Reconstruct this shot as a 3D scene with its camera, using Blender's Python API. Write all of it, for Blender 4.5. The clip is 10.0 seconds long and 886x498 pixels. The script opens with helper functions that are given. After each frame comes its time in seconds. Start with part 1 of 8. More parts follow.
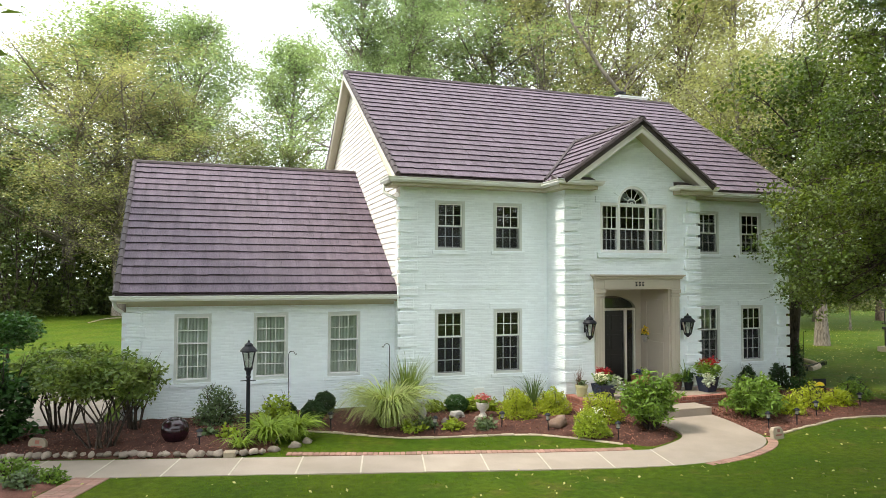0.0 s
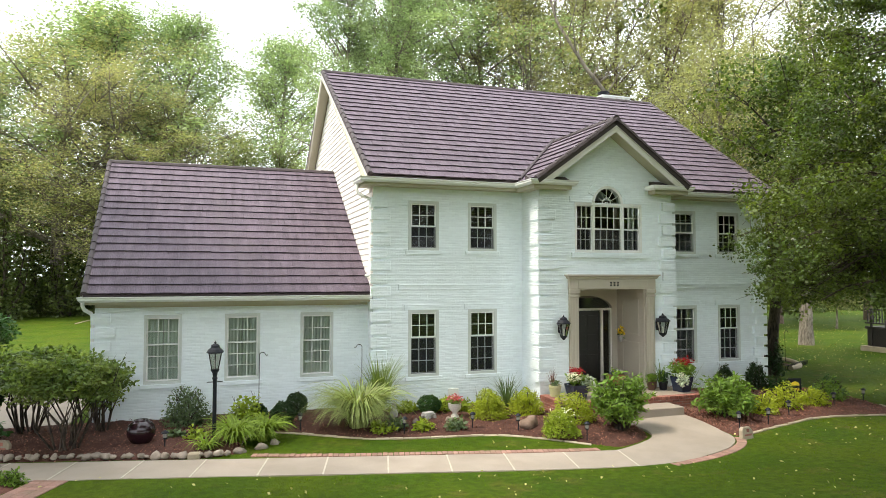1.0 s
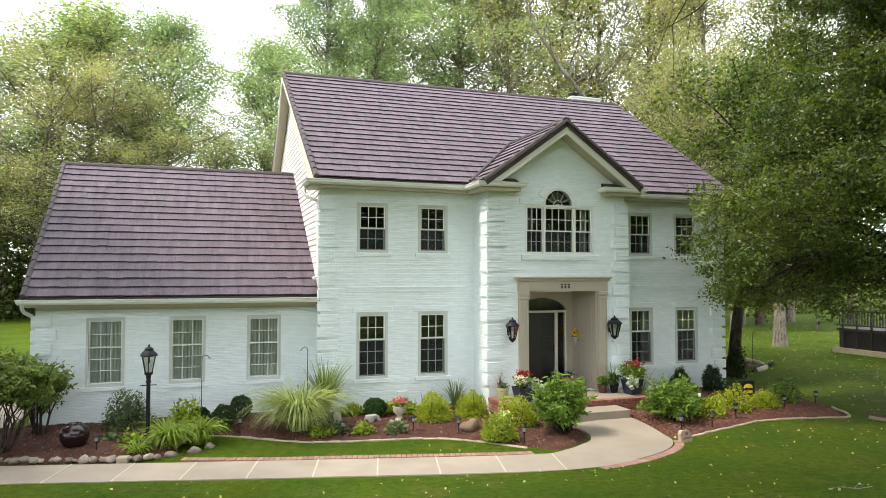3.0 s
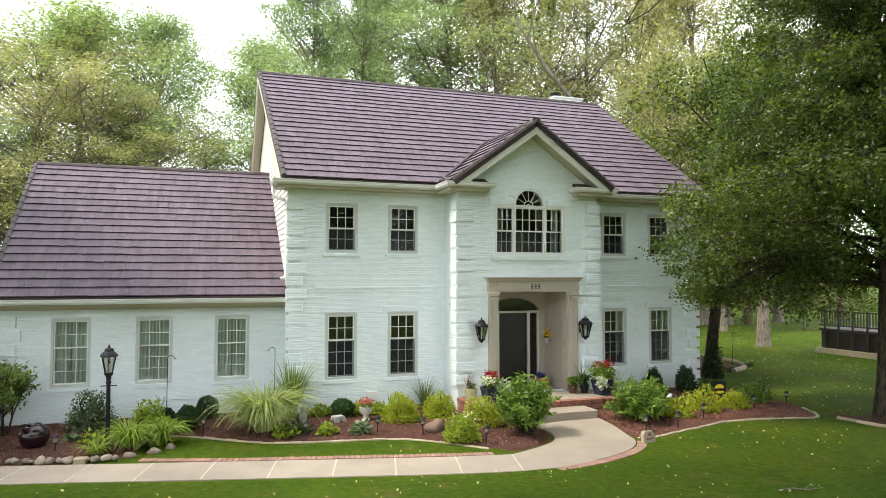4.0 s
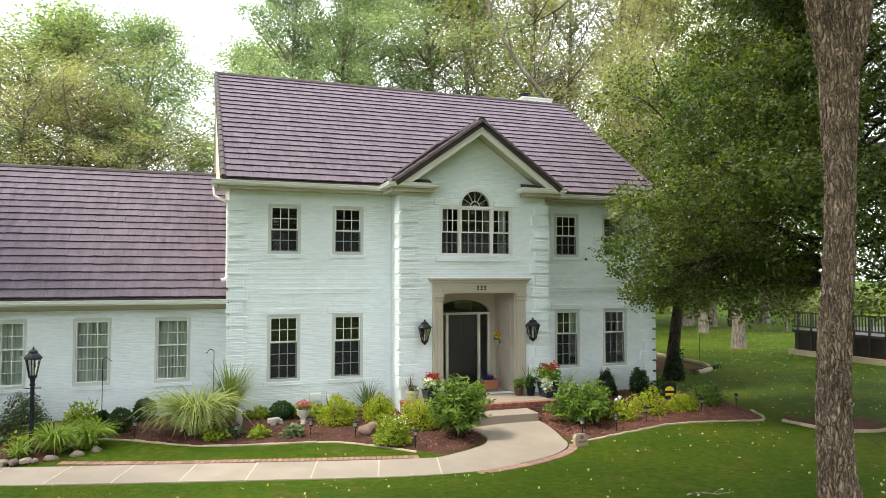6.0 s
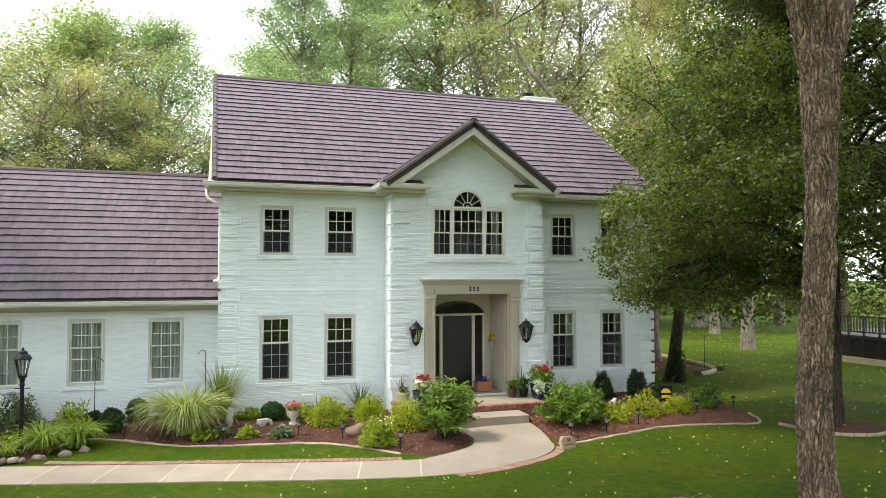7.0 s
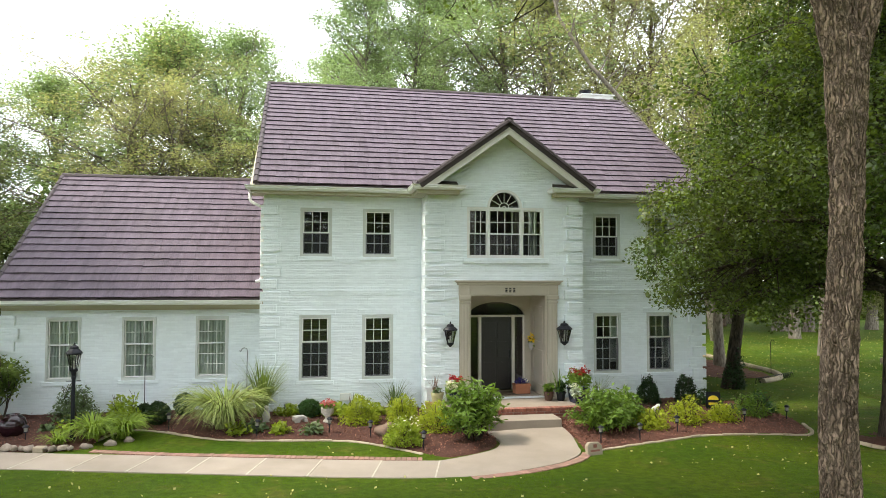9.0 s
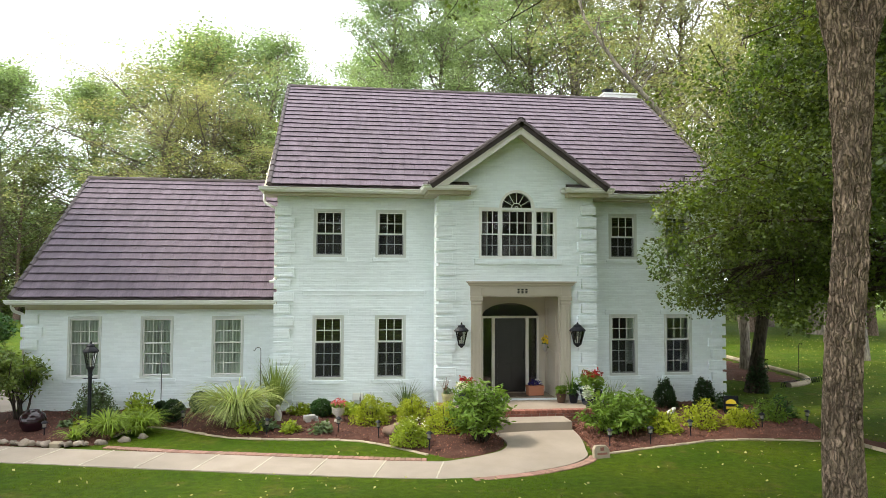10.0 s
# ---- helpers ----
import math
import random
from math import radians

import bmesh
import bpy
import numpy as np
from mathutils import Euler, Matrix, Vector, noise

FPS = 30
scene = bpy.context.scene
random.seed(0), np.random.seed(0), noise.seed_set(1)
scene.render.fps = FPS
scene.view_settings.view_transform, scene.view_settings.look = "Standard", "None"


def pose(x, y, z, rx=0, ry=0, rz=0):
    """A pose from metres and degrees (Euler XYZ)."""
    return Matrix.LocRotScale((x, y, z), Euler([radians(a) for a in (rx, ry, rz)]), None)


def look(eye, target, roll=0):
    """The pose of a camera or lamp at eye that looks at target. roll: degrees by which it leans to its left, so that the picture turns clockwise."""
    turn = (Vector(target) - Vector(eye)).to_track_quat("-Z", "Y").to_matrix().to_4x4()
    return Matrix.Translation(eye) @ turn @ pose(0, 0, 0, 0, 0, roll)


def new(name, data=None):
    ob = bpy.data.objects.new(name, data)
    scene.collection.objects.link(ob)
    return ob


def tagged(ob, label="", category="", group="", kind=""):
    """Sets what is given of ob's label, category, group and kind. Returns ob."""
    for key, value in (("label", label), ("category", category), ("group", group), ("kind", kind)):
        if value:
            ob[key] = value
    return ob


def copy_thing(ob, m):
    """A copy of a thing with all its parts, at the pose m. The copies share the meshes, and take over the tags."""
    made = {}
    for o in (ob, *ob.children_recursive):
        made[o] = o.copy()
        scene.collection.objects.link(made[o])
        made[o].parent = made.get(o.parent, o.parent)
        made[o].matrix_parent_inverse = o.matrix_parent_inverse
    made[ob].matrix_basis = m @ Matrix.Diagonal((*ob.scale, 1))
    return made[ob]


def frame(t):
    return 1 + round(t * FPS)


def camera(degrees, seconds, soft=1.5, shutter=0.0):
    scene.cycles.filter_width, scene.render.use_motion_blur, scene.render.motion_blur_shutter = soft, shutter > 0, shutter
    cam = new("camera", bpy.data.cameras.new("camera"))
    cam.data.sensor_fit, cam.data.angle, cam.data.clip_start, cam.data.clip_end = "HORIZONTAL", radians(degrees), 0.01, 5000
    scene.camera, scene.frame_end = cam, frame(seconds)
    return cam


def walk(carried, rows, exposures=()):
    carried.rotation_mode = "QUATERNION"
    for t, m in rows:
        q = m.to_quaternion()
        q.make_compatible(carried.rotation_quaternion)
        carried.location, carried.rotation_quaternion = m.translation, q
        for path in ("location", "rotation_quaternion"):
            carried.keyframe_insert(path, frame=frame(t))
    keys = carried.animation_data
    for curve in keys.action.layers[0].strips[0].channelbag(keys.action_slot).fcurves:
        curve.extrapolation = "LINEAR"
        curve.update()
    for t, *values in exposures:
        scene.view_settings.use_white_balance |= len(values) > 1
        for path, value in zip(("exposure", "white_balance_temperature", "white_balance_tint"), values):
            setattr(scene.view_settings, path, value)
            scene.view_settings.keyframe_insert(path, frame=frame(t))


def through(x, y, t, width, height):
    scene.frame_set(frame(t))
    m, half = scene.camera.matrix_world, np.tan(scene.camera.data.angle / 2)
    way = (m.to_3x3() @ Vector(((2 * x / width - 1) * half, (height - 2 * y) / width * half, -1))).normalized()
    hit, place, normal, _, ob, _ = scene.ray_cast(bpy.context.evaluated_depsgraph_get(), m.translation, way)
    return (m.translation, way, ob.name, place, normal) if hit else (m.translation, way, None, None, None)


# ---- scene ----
cam = camera(66.1, 10.0, soft=0.85)
PATH = [
    (0, (-4.794, -17.538, 3.28), (-4.147, -15.647, 3.361), 0.1),
    (0.5, (-4.502, -17.605, 3.271), (-3.848, -15.717, 3.354), 0.0),
    (1, (-4.193, -17.689, 3.288), (-3.536, -15.802, 3.369), 0.0),
    (1.5, (-3.869, -17.777, 3.287), (-3.213, -15.89, 3.371), 0.1),
    (2, (-3.584, -17.864, 3.282), (-2.926, -15.977, 3.367), 0.1),
    (2.5, (-3.251, -17.97, 3.305), (-2.593, -16.083, 3.389), 0.0),
    (4, (-2.122, -18.318, 3.347), (-1.459, -16.433, 3.429), -0.0),
    (4.5, (-1.76, -18.43, 3.315), (-1.091, -16.547, 3.403), 0.0),
    (5, (-1.366, -18.532, 3.305), (-0.695, -16.65, 3.394), -0.0),
    (5.5, (-0.944, -18.629, 3.318), (-0.276, -16.746, 3.406), -0.0),
    (7, (0.174, -18.891, 3.355), (0.774, -16.985, 3.443), -0.1),
    (7.5, (0.501, -18.985, 3.354), (1.061, -17.068, 3.442), 0.0),
    (8, (0.882, -19.075, 3.379), (1.351, -17.133, 3.465), 0.0),
    (8.5, (1.181, -19.144, 3.365), (1.592, -17.188, 3.454), 0.1),
    (9, (1.428, -19.188, 3.384), (1.793, -17.223, 3.472), 0.1),
    (9.5, (1.765, -19.215, 3.375), (2.077, -17.241, 3.465), 0.2),
    (10, (2.054, -19.259, 3.365), (2.318, -17.279, 3.457), 0.2),
]
walk(cam, [(t, look(eye, target, roll)) for t, eye, target, roll in PATH])

# ---- world, sun and exposure ----
SUN_ELEV, SUN_AZ = radians(57), radians(-88)   # azimuth from +y towards +x
sun_dir = Vector((math.sin(SUN_AZ) * math.cos(SUN_ELEV), math.cos(SUN_AZ) * math.cos(SUN_ELEV), math.sin(SUN_ELEV)))
world = bpy.data.worlds.new("world")
scene.world = world
world.use_nodes = True
wn, wl = world.node_tree.nodes, world.node_tree.links
sky = wn.new("ShaderNodeTexSky")
sky.sky_type, sky.sun_disc = "NISHITA", False
sky.sun_elevation, sky.sun_rotation = SUN_ELEV, SUN_AZ
sky.air_density, sky.dust_density = 1.0, 3.0
cloud_noise = wn.new("ShaderNodeTexNoise")
cloud_noise.inputs["Scale"].default_value, cloud_noise.inputs["Detail"].default_value = 2.2, 5
cloud_ramp = wn.new("ShaderNodeMapRange")
cloud_ramp.inputs["From Min"].default_value, cloud_ramp.inputs["From Max"].default_value = 0.3, 0.62
cloud_ramp.inputs["To Min"].default_value, cloud_ramp.inputs["To Max"].default_value = 0.72, 0.97
cloud_mix = wn.new("ShaderNodeMix")
cloud_mix.data_type = "RGBA"
cloud_mix.inputs[7].default_value = (13.4, 14.1, 14.8, 1)
coord = wn.new("ShaderNodeTexCoord")
wl.new(coord.outputs["Generated"], cloud_noise.inputs["Vector"])
wl.new(cloud_noise.outputs["Fac"], cloud_ramp.inputs["Value"])
wl.new(cloud_ramp.outputs["Result"], cloud_mix.inputs[0])
wl.new(sky.outputs[0], cloud_mix.inputs[6])
wl.new(cloud_mix.outputs[2], wn["Background"].inputs["Color"])
wn["Background"].inputs["Strength"].default_value = 0.115
sun = new("sun", bpy.data.lights.new("sun", "SUN"))
sun.data.energy, sun.data.angle, sun.data.color = 2.5, radians(9), (1.0, 0.92, 0.78)
sun.matrix_basis = look(tuple(sun_dir * 60), (0, 0, 0))
scene.view_settings.exposure = 0.95

# ---- helpers of this scene ----
rng = random.Random(7)


def part(name, bm, mat, parent=None, label="", smooth=False):
    me = bpy.data.meshes.new(name)
    bmesh.ops.recalc_face_normals(bm, faces=bm.faces)
    bm.to_mesh(me)
    bm.free()
    me.materials.append(mat)
    if smooth:
        me.polygons.foreach_set("use_smooth", [True] * len(me.polygons))
    ob = new(name, me)
    ob.parent = parent
    if label:
        ob["label"] = label
    return ob


def raw(name, verts, faces, mat, parent=None, label="", smooth=False):
    me = bpy.data.meshes.new(name)
    me.from_pydata(verts, [], faces)
    me.materials.append(mat)
    if smooth:
        me.polygons.foreach_set("use_smooth", [True] * len(me.polygons))
    ob = new(name, me)
    ob.parent = parent
    if label:
        ob["label"] = label
    return ob


def empty(name, m=None):
    ob = new(name)
    ob.empty_display_size = 0.2
    if m is not None:
        ob.matrix_basis = m
    return ob


def box(bm, x0, x1, y0, y1, z0, z1, m=None, bevel=0.0):
    v = [bm.verts.new((x, y, z)) for z in (z0, z1) for x, y in ((x0, y0), (x1, y0), (x1, y1), (x0, y1))]
    fs = [bm.faces.new([v[i] for i in f]) for f in ((3, 2, 1, 0), (4, 5, 6, 7), (0, 1, 5, 4), (1, 2, 6, 5), (2, 3, 7, 6), (3, 0, 4, 7))]
    if bevel:
        es = list({e for f in fs for e in f.edges})
        got = bmesh.ops.bevel(bm, geom=es, offset=bevel, segments=1, affect="EDGES", profile=0.5)
        v = list({w for f in got["faces"] for w in f.verts} | {w for w in v if w.is_valid})
    if m is not None:
        bmesh.ops.transform(bm, matrix=m, verts=v)
    return v


def prism(bm, pts, y0, y1):
    """A closed outline in x and z, drawn out from y0 to y1."""
    a = [bm.verts.new((x, y0, z)) for x, z in pts]
    b = [bm.verts.new((x, y1, z)) for x, z in pts]
    n = len(pts)
    bm.faces.new(a)
    bm.faces.new(b[::-1])
    for i in range(n):
        bm.faces.new((a[i], a[(i + 1) % n], b[(i + 1) % n], b[i]))


def sweep(bm, profile, path, cap=True):
    """A profile of (outward, up) drawn along a line of x, y, z; outward lies to the right of the way."""
    path = [Vector(p) for p in path]
    rings = []
    for i, p in enumerate(path):
        d0 = (p - path[i - 1]).normalized() if i else None
        d1 = (path[i + 1] - p).normalized() if i < len(path) - 1 else None
        n0 = Vector((d0.y, -d0.x, 0)).normalized() if d0 else None
        n1 = Vector((d1.y, -d1.x, 0)).normalized() if d1 else None
        if n0 and n1:
            n = (n0 + n1).normalized()
            n /= max(0.3, n.dot(n0))
        else:
            n = n0 or n1
        rings.append([bm.verts.new(p + n * o + Vector((0, 0, u))) for o, u in profile])
    k = len(profile)
    for a, b in zip(rings, rings[1:]):
        for j in range(k):
            bm.faces.new((a[j], a[(j + 1) % k], b[(j + 1) % k], b[j]))
    if cap:
        bm.faces.new(rings[0])
        bm.faces.new(rings[-1][::-1])


def tube(bm, pts, radii, sides=8, cap=True):
    """A round bar along points with a radius at each."""
    pts = [Vector(p) for p in pts]
    rings = []
    ref = None
    for i, p in enumerate(pts):
        d = (pts[min(i + 1, len(pts) - 1)] - pts[max(i - 1, 0)]).normalized()
        if ref is None:
            ref = d.orthogonal().normalized()
        ref = (ref - d * ref.dot(d)).normalized()
        s = d.cross(ref)
        r = radii[i] if isinstance(radii, (list, tuple)) else radii
        rings.append([bm.verts.new(p + (ref * math.cos(a) + s * math.sin(a)) * r) for a in (2 * math.pi * k / sides for k in range(sides))])
    for a, b in zip(rings, rings[1:]):
        for j in range(sides):
            bm.faces.new((a[j], a[(j + 1) % sides], b[(j + 1) % sides], b[j]))
    if cap:
        bm.faces.new(rings[0][::-1])
        bm.faces.new(rings[-1])


def lathe(bm, prof, sides=20, centre=(0, 0, 0)):
    """A turned form from (radius, height) pairs."""
    c = Vector(centre)
    rings = [[bm.verts.new(c + Vector((r * math.cos(a), r * math.sin(a), z))) for a in (2 * math.pi * k / sides for k in range(sides))] for r, z in prof]
    for a, b in zip(rings, rings[1:]):
        for j in range(sides):
            bm.faces.new((a[j], a[(j + 1) % sides], b[(j + 1) % sides], b[j]))
    bm.faces.new(rings[0][::-1])
    bm.faces.new(rings[-1])


def lerp_curve(pts, n):
    """n points evenly spaced along a smooth line through pts."""
    p = [Vector(q) for q in pts]
    fine = []
    for i in range(len(p) - 1):
        a, b, c, d = p[max(i - 1, 0)], p[i], p[i + 1], p[min(i + 2, len(p) - 1)]
        for k in range(16):
            t = k / 16
            fine.append(0.5 * ((2 * b) + (c - a) * t + (2 * a - 5 * b + 4 * c - d) * t * t + (3 * b - a - 3 * c + d) * t ** 3))
    fine.append(p[-1])
    acc = [0.0]
    for a, b in zip(fine, fine[1:]):
        acc.append(acc[-1] + (b - a).length)
    out, j = [], 0
    for k in range(n):
        s = acc[-1] * k / (n - 1)
        while j < len(acc) - 2 and acc[j + 1] < s:
            j += 1
        f = (s - acc[j]) / max(1e-9, acc[j + 1] - acc[j])
        out.append(fine[j].lerp(fine[j + 1], min(1, f)))
    return out


# ---- materials ----
def material(name, base, rough=0.6, metal=0.0, var=0.15, coarse=1.5, fine=40.0, bump=0.15, depth=0.004, spec=0.5, rand=0.0, stain=None, stain_amount=0.0, stain_scale=0.8, stretch=(1, 1, 1)):
    """Plain surface with variation at two scales, fine relief, a spread between pieces and stains."""
    m = bpy.data.materials.new(name)
    m.use_nodes = True
    nd, lk = m.node_tree.nodes, m.node_tree.links
    bs = nd["Principled BSDF"]
    geo = nd.new("ShaderNodeNewGeometry")
    mp = nd.new("ShaderNodeMapping")
    mp.inputs["Scale"].default_value = stretch
    lk.new(geo.outputs["Position"], mp.inputs["Vector"])
    n1, n2 = nd.new("ShaderNodeTexNoise"), nd.new("ShaderNodeTexNoise")
    n1.inputs["Scale"].default_value, n1.inputs["Detail"].default_value = coarse, 4
    n2.inputs["Scale"].default_value, n2.inputs["Detail"].default_value = fine, 3
    for n in (n1, n2):
        lk.new(mp.outputs[0], n.inputs["Vector"])
    add = nd.new("ShaderNodeMath")
    add.operation = "ADD"
    lk.new(n1.outputs["Fac"], add.inputs[0])
    lk.new(n2.outputs["Fac"], add.inputs[1])
    rng_map = nd.new("ShaderNodeMapRange")
    rng_map.inputs["From Min"].default_value, rng_map.inputs["From Max"].default_value = 0.6, 1.4
    rng_map.inputs["To Min"].default_value, rng_map.inputs["To Max"].default_value = 1 - var, 1 + var
    lk.new(add.outputs[0], rng_map.inputs["Value"])
    mul = nd.new("ShaderNodeVectorMath")
    mul.operation = "SCALE"
    mul.inputs[0].default_value = base
    lk.new(rng_map.outputs[0], mul.inputs["Scale"])
    colour = mul.outputs[0]
    if rand:
        info = nd.new("ShaderNodeObjectInfo")
        isl = nd.new("ShaderNodeMath")
        isl.operation = "ADD"
        lk.new(info.outputs["Random"], isl.inputs[0])
        lk.new(geo.outputs["Random Per Island"], isl.inputs[1])
        fr = nd.new("ShaderNodeMath")
        fr.operation = "FRACT"
        lk.new(isl.outputs[0], fr.inputs[0])
        r2 = nd.new("ShaderNodeMapRange")
        r2.inputs["To Min"].default_value, r2.inputs["To Max"].default_value = 1 - rand, 1 + rand
        lk.new(fr.outputs[0], r2.inputs["Value"])
        m2 = nd.new("ShaderNodeVectorMath")
        m2.operation = "SCALE"
        lk.new(colour, m2.inputs[0])
        lk.new(r2.outputs[0], m2.inputs["Scale"])
        colour = m2.outputs[0]
    if stain:
        n3 = nd.new("ShaderNodeTexNoise")
        n3.inputs["Scale"].default_value, n3.inputs["Detail"].default_value = stain_scale, 6
        lk.new(mp.outputs[0], n3.inputs["Vector"])
        r3 = nd.new("ShaderNodeMapRange")
        r3.inputs["From Min"].default_value, r3.inputs["From Max"].default_value = 0.5, 0.72
        r3.inputs["To Max"].default_value = stain_amount
        lk.new(n3.outputs["Fac"], r3.inputs["Value"])
        mx = nd.new("ShaderNodeMix")
        mx.data_type = "RGBA"
        mx.inputs[7].default_value = (*stain, 1)
        lk.new(r3.outputs[0], mx.inputs[0])
        lk.new(colour, mx.inputs[6])
        colour = mx.outputs[2]
    lk.new(colour, bs.inputs["Base Color"])
    bs.inputs["Roughness"].default_value, bs.inputs["Metallic"].default_value = rough, metal
    bs.inputs["Specular IOR Level"].default_value = spec
    if bump:
        bp = nd.new("ShaderNodeBump")
        bp.inputs["Strength"].default_value, bp.inputs["Distance"].default_value = bump, depth
        lk.new(n2.outputs["Fac"], bp.inputs["Height"])
        lk.new(bp.outputs[0], bs.inputs["Normal"])
    return m


def brick_material(name, paint, mortar, row=0.0677, width=0.203, var=0.05, rough=0.5, depth=0.011, strength=0.6, rand=0.0):
    """Courses of brick laid along x + y and up z."""
    m = bpy.data.materials.new(name)
    m.use_nodes = True
    nd, lk = m.node_tree.nodes, m.node_tree.links
    bs = nd["Principled BSDF"]
    geo = nd.new("ShaderNodeNewGeometry")
    sep, com = nd.new("ShaderNodeSeparateXYZ"), nd.new("ShaderNodeCombineXYZ")
    lk.new(geo.outputs["Position"], sep.inputs[0])
    ad = nd.new("ShaderNodeMath")
    ad.operation = "ADD"
    lk.new(sep.outputs[0], ad.inputs[0])
    lk.new(sep.outputs[1], ad.inputs[1])
    wob = nd.new("ShaderNodeTexNoise")
    wob.inputs["Scale"].default_value = 3.0
    lk.new(geo.outputs["Position"], wob.inputs["Vector"])
    wz = nd.new("ShaderNodeMath")
    wz.operation = "MULTIPLY_ADD"
    wz.inputs[1].default_value = 0.012
    lk.new(wob.outputs["Fac"], wz.inputs[0])
    lk.new(sep.outputs[2], wz.inputs[2])
    lk.new(ad.outputs[0], com.inputs[0])
    lk.new(wz.outputs[0], com.inputs[1])
    bt = nd.new("ShaderNodeTexBrick")
    bt.inputs["Scale"].default_value, bt.inputs["Mortar Size"].default_value, bt.inputs["Mortar Smooth"].default_value = 1.0, 0.003, 0.5
    bt.inputs["Brick Width"].default_value, bt.inputs["Row Height"].default_value = width, row
    bt.inputs["Color1"].default_value = (*[c * (1 - var) for c in paint], 1)
    bt.inputs["Color2"].default_value = (*[min(1, c * (1 + var)) for c in paint], 1)
    bt.inputs["Mortar"].default_value = (*mortar, 1)
    lk.new(com.outputs[0], bt.inputs["Vector"])
    n1, n2 = nd.new("ShaderNodeTexNoise"), nd.new("ShaderNodeTexNoise")
    n1.inputs["Scale"].default_value, n1.inputs["Detail"].default_value = 0.9, 6
    n2.inputs["Scale"].default_value, n2.inputs["Detail"].default_value = 55, 4
    for n in (n1, n2):
        lk.new(geo.outputs["Position"], n.inputs["Vector"])
    mr = nd.new("ShaderNodeMapRange")
    mr.inputs["From Min"].default_value, mr.inputs["From Max"].default_value = 0.3, 0.7
    mr.inputs["To Min"].default_value, mr.inputs["To Max"].default_value = 1 - var * 1.4, 1 + var * 0.6
    lk.new(n1.outputs["Fac"], mr.inputs["Value"])
    sc = nd.new("ShaderNodeVectorMath")
    sc.operation = "SCALE"
    lk.new(bt.outputs["Color"], sc.inputs[0])
    lk.new(mr.outputs[0], sc.inputs["Scale"])
    lk.new(sc.outputs[0], bs.inputs["Base Color"])
    # uneven faces: every brick stands out by its own amount
    lum = nd.new("ShaderNodeSeparateColor")
    lk.new(bt.outputs["Color"], lum.inputs[0])
    # the bed joints read far more strongly than the upright ones
    rows_ = nd.new("ShaderNodeTexBrick")
    rows_.inputs["Scale"].default_value, rows_.inputs["Mortar Size"].default_value, rows_.inputs["Mortar Smooth"].default_value = 1.0, 0.012, 0.9
    rows_.inputs["Brick Width"].default_value, rows_.inputs["Row Height"].default_value = 90.0, row
    lk.new(com.outputs[0], rows_.inputs["Vector"])
    h0 = nd.new("ShaderNodeMath")
    h0.operation = "MULTIPLY_ADD"
    h0.inputs[1].default_value, h0.inputs[2].default_value = -0.42, 1.0
    lk.new(rows_.outputs["Fac"], h0.inputs[0])
    chip = nd.new("ShaderNodeTexNoise")
    chip.inputs["Scale"].default_value, chip.inputs["Detail"].default_value = 1.0, 3
    cm = nd.new("ShaderNodeMapping")
    cm.inputs["Scale"].default_value = (3.5, 3.5, 17)
    lk.new(geo.outputs["Position"], cm.inputs["Vector"])
    lk.new(cm.outputs[0], chip.inputs["Vector"])
    hc = nd.new("ShaderNodeMath")
    hc.operation = "MULTIPLY_ADD"
    hc.inputs[1].default_value = 1.7
    lk.new(chip.outputs["Fac"], hc.inputs[0])
    lk.new(h0.outputs[0], hc.inputs[2])
    h1 = nd.new("ShaderNodeMath")
    h1.operation = "MULTIPLY_ADD"
    h1.inputs[1].default_value = -0.35
    lk.new(bt.outputs["Fac"], h1.inputs[0])
    lk.new(hc.outputs[0], h1.inputs[2])
    h2 = nd.new("ShaderNodeMath")
    h2.operation = "MULTIPLY_ADD"
    h2.inputs[1].default_value = 0.35
    lk.new(n2.outputs["Fac"], h2.inputs[0])
    lk.new(h1.outputs[0], h2.inputs[2])
    bp = nd.new("ShaderNodeBump")
    bp.inputs["Strength"].default_value, bp.inputs["Distance"].default_value = strength, depth
    lk.new(h2.outputs[0], bp.inputs["Height"])
    lk.new(bp.outputs[0], bs.inputs["Normal"])
    bs.inputs["Roughness"].default_value = rough
    return m


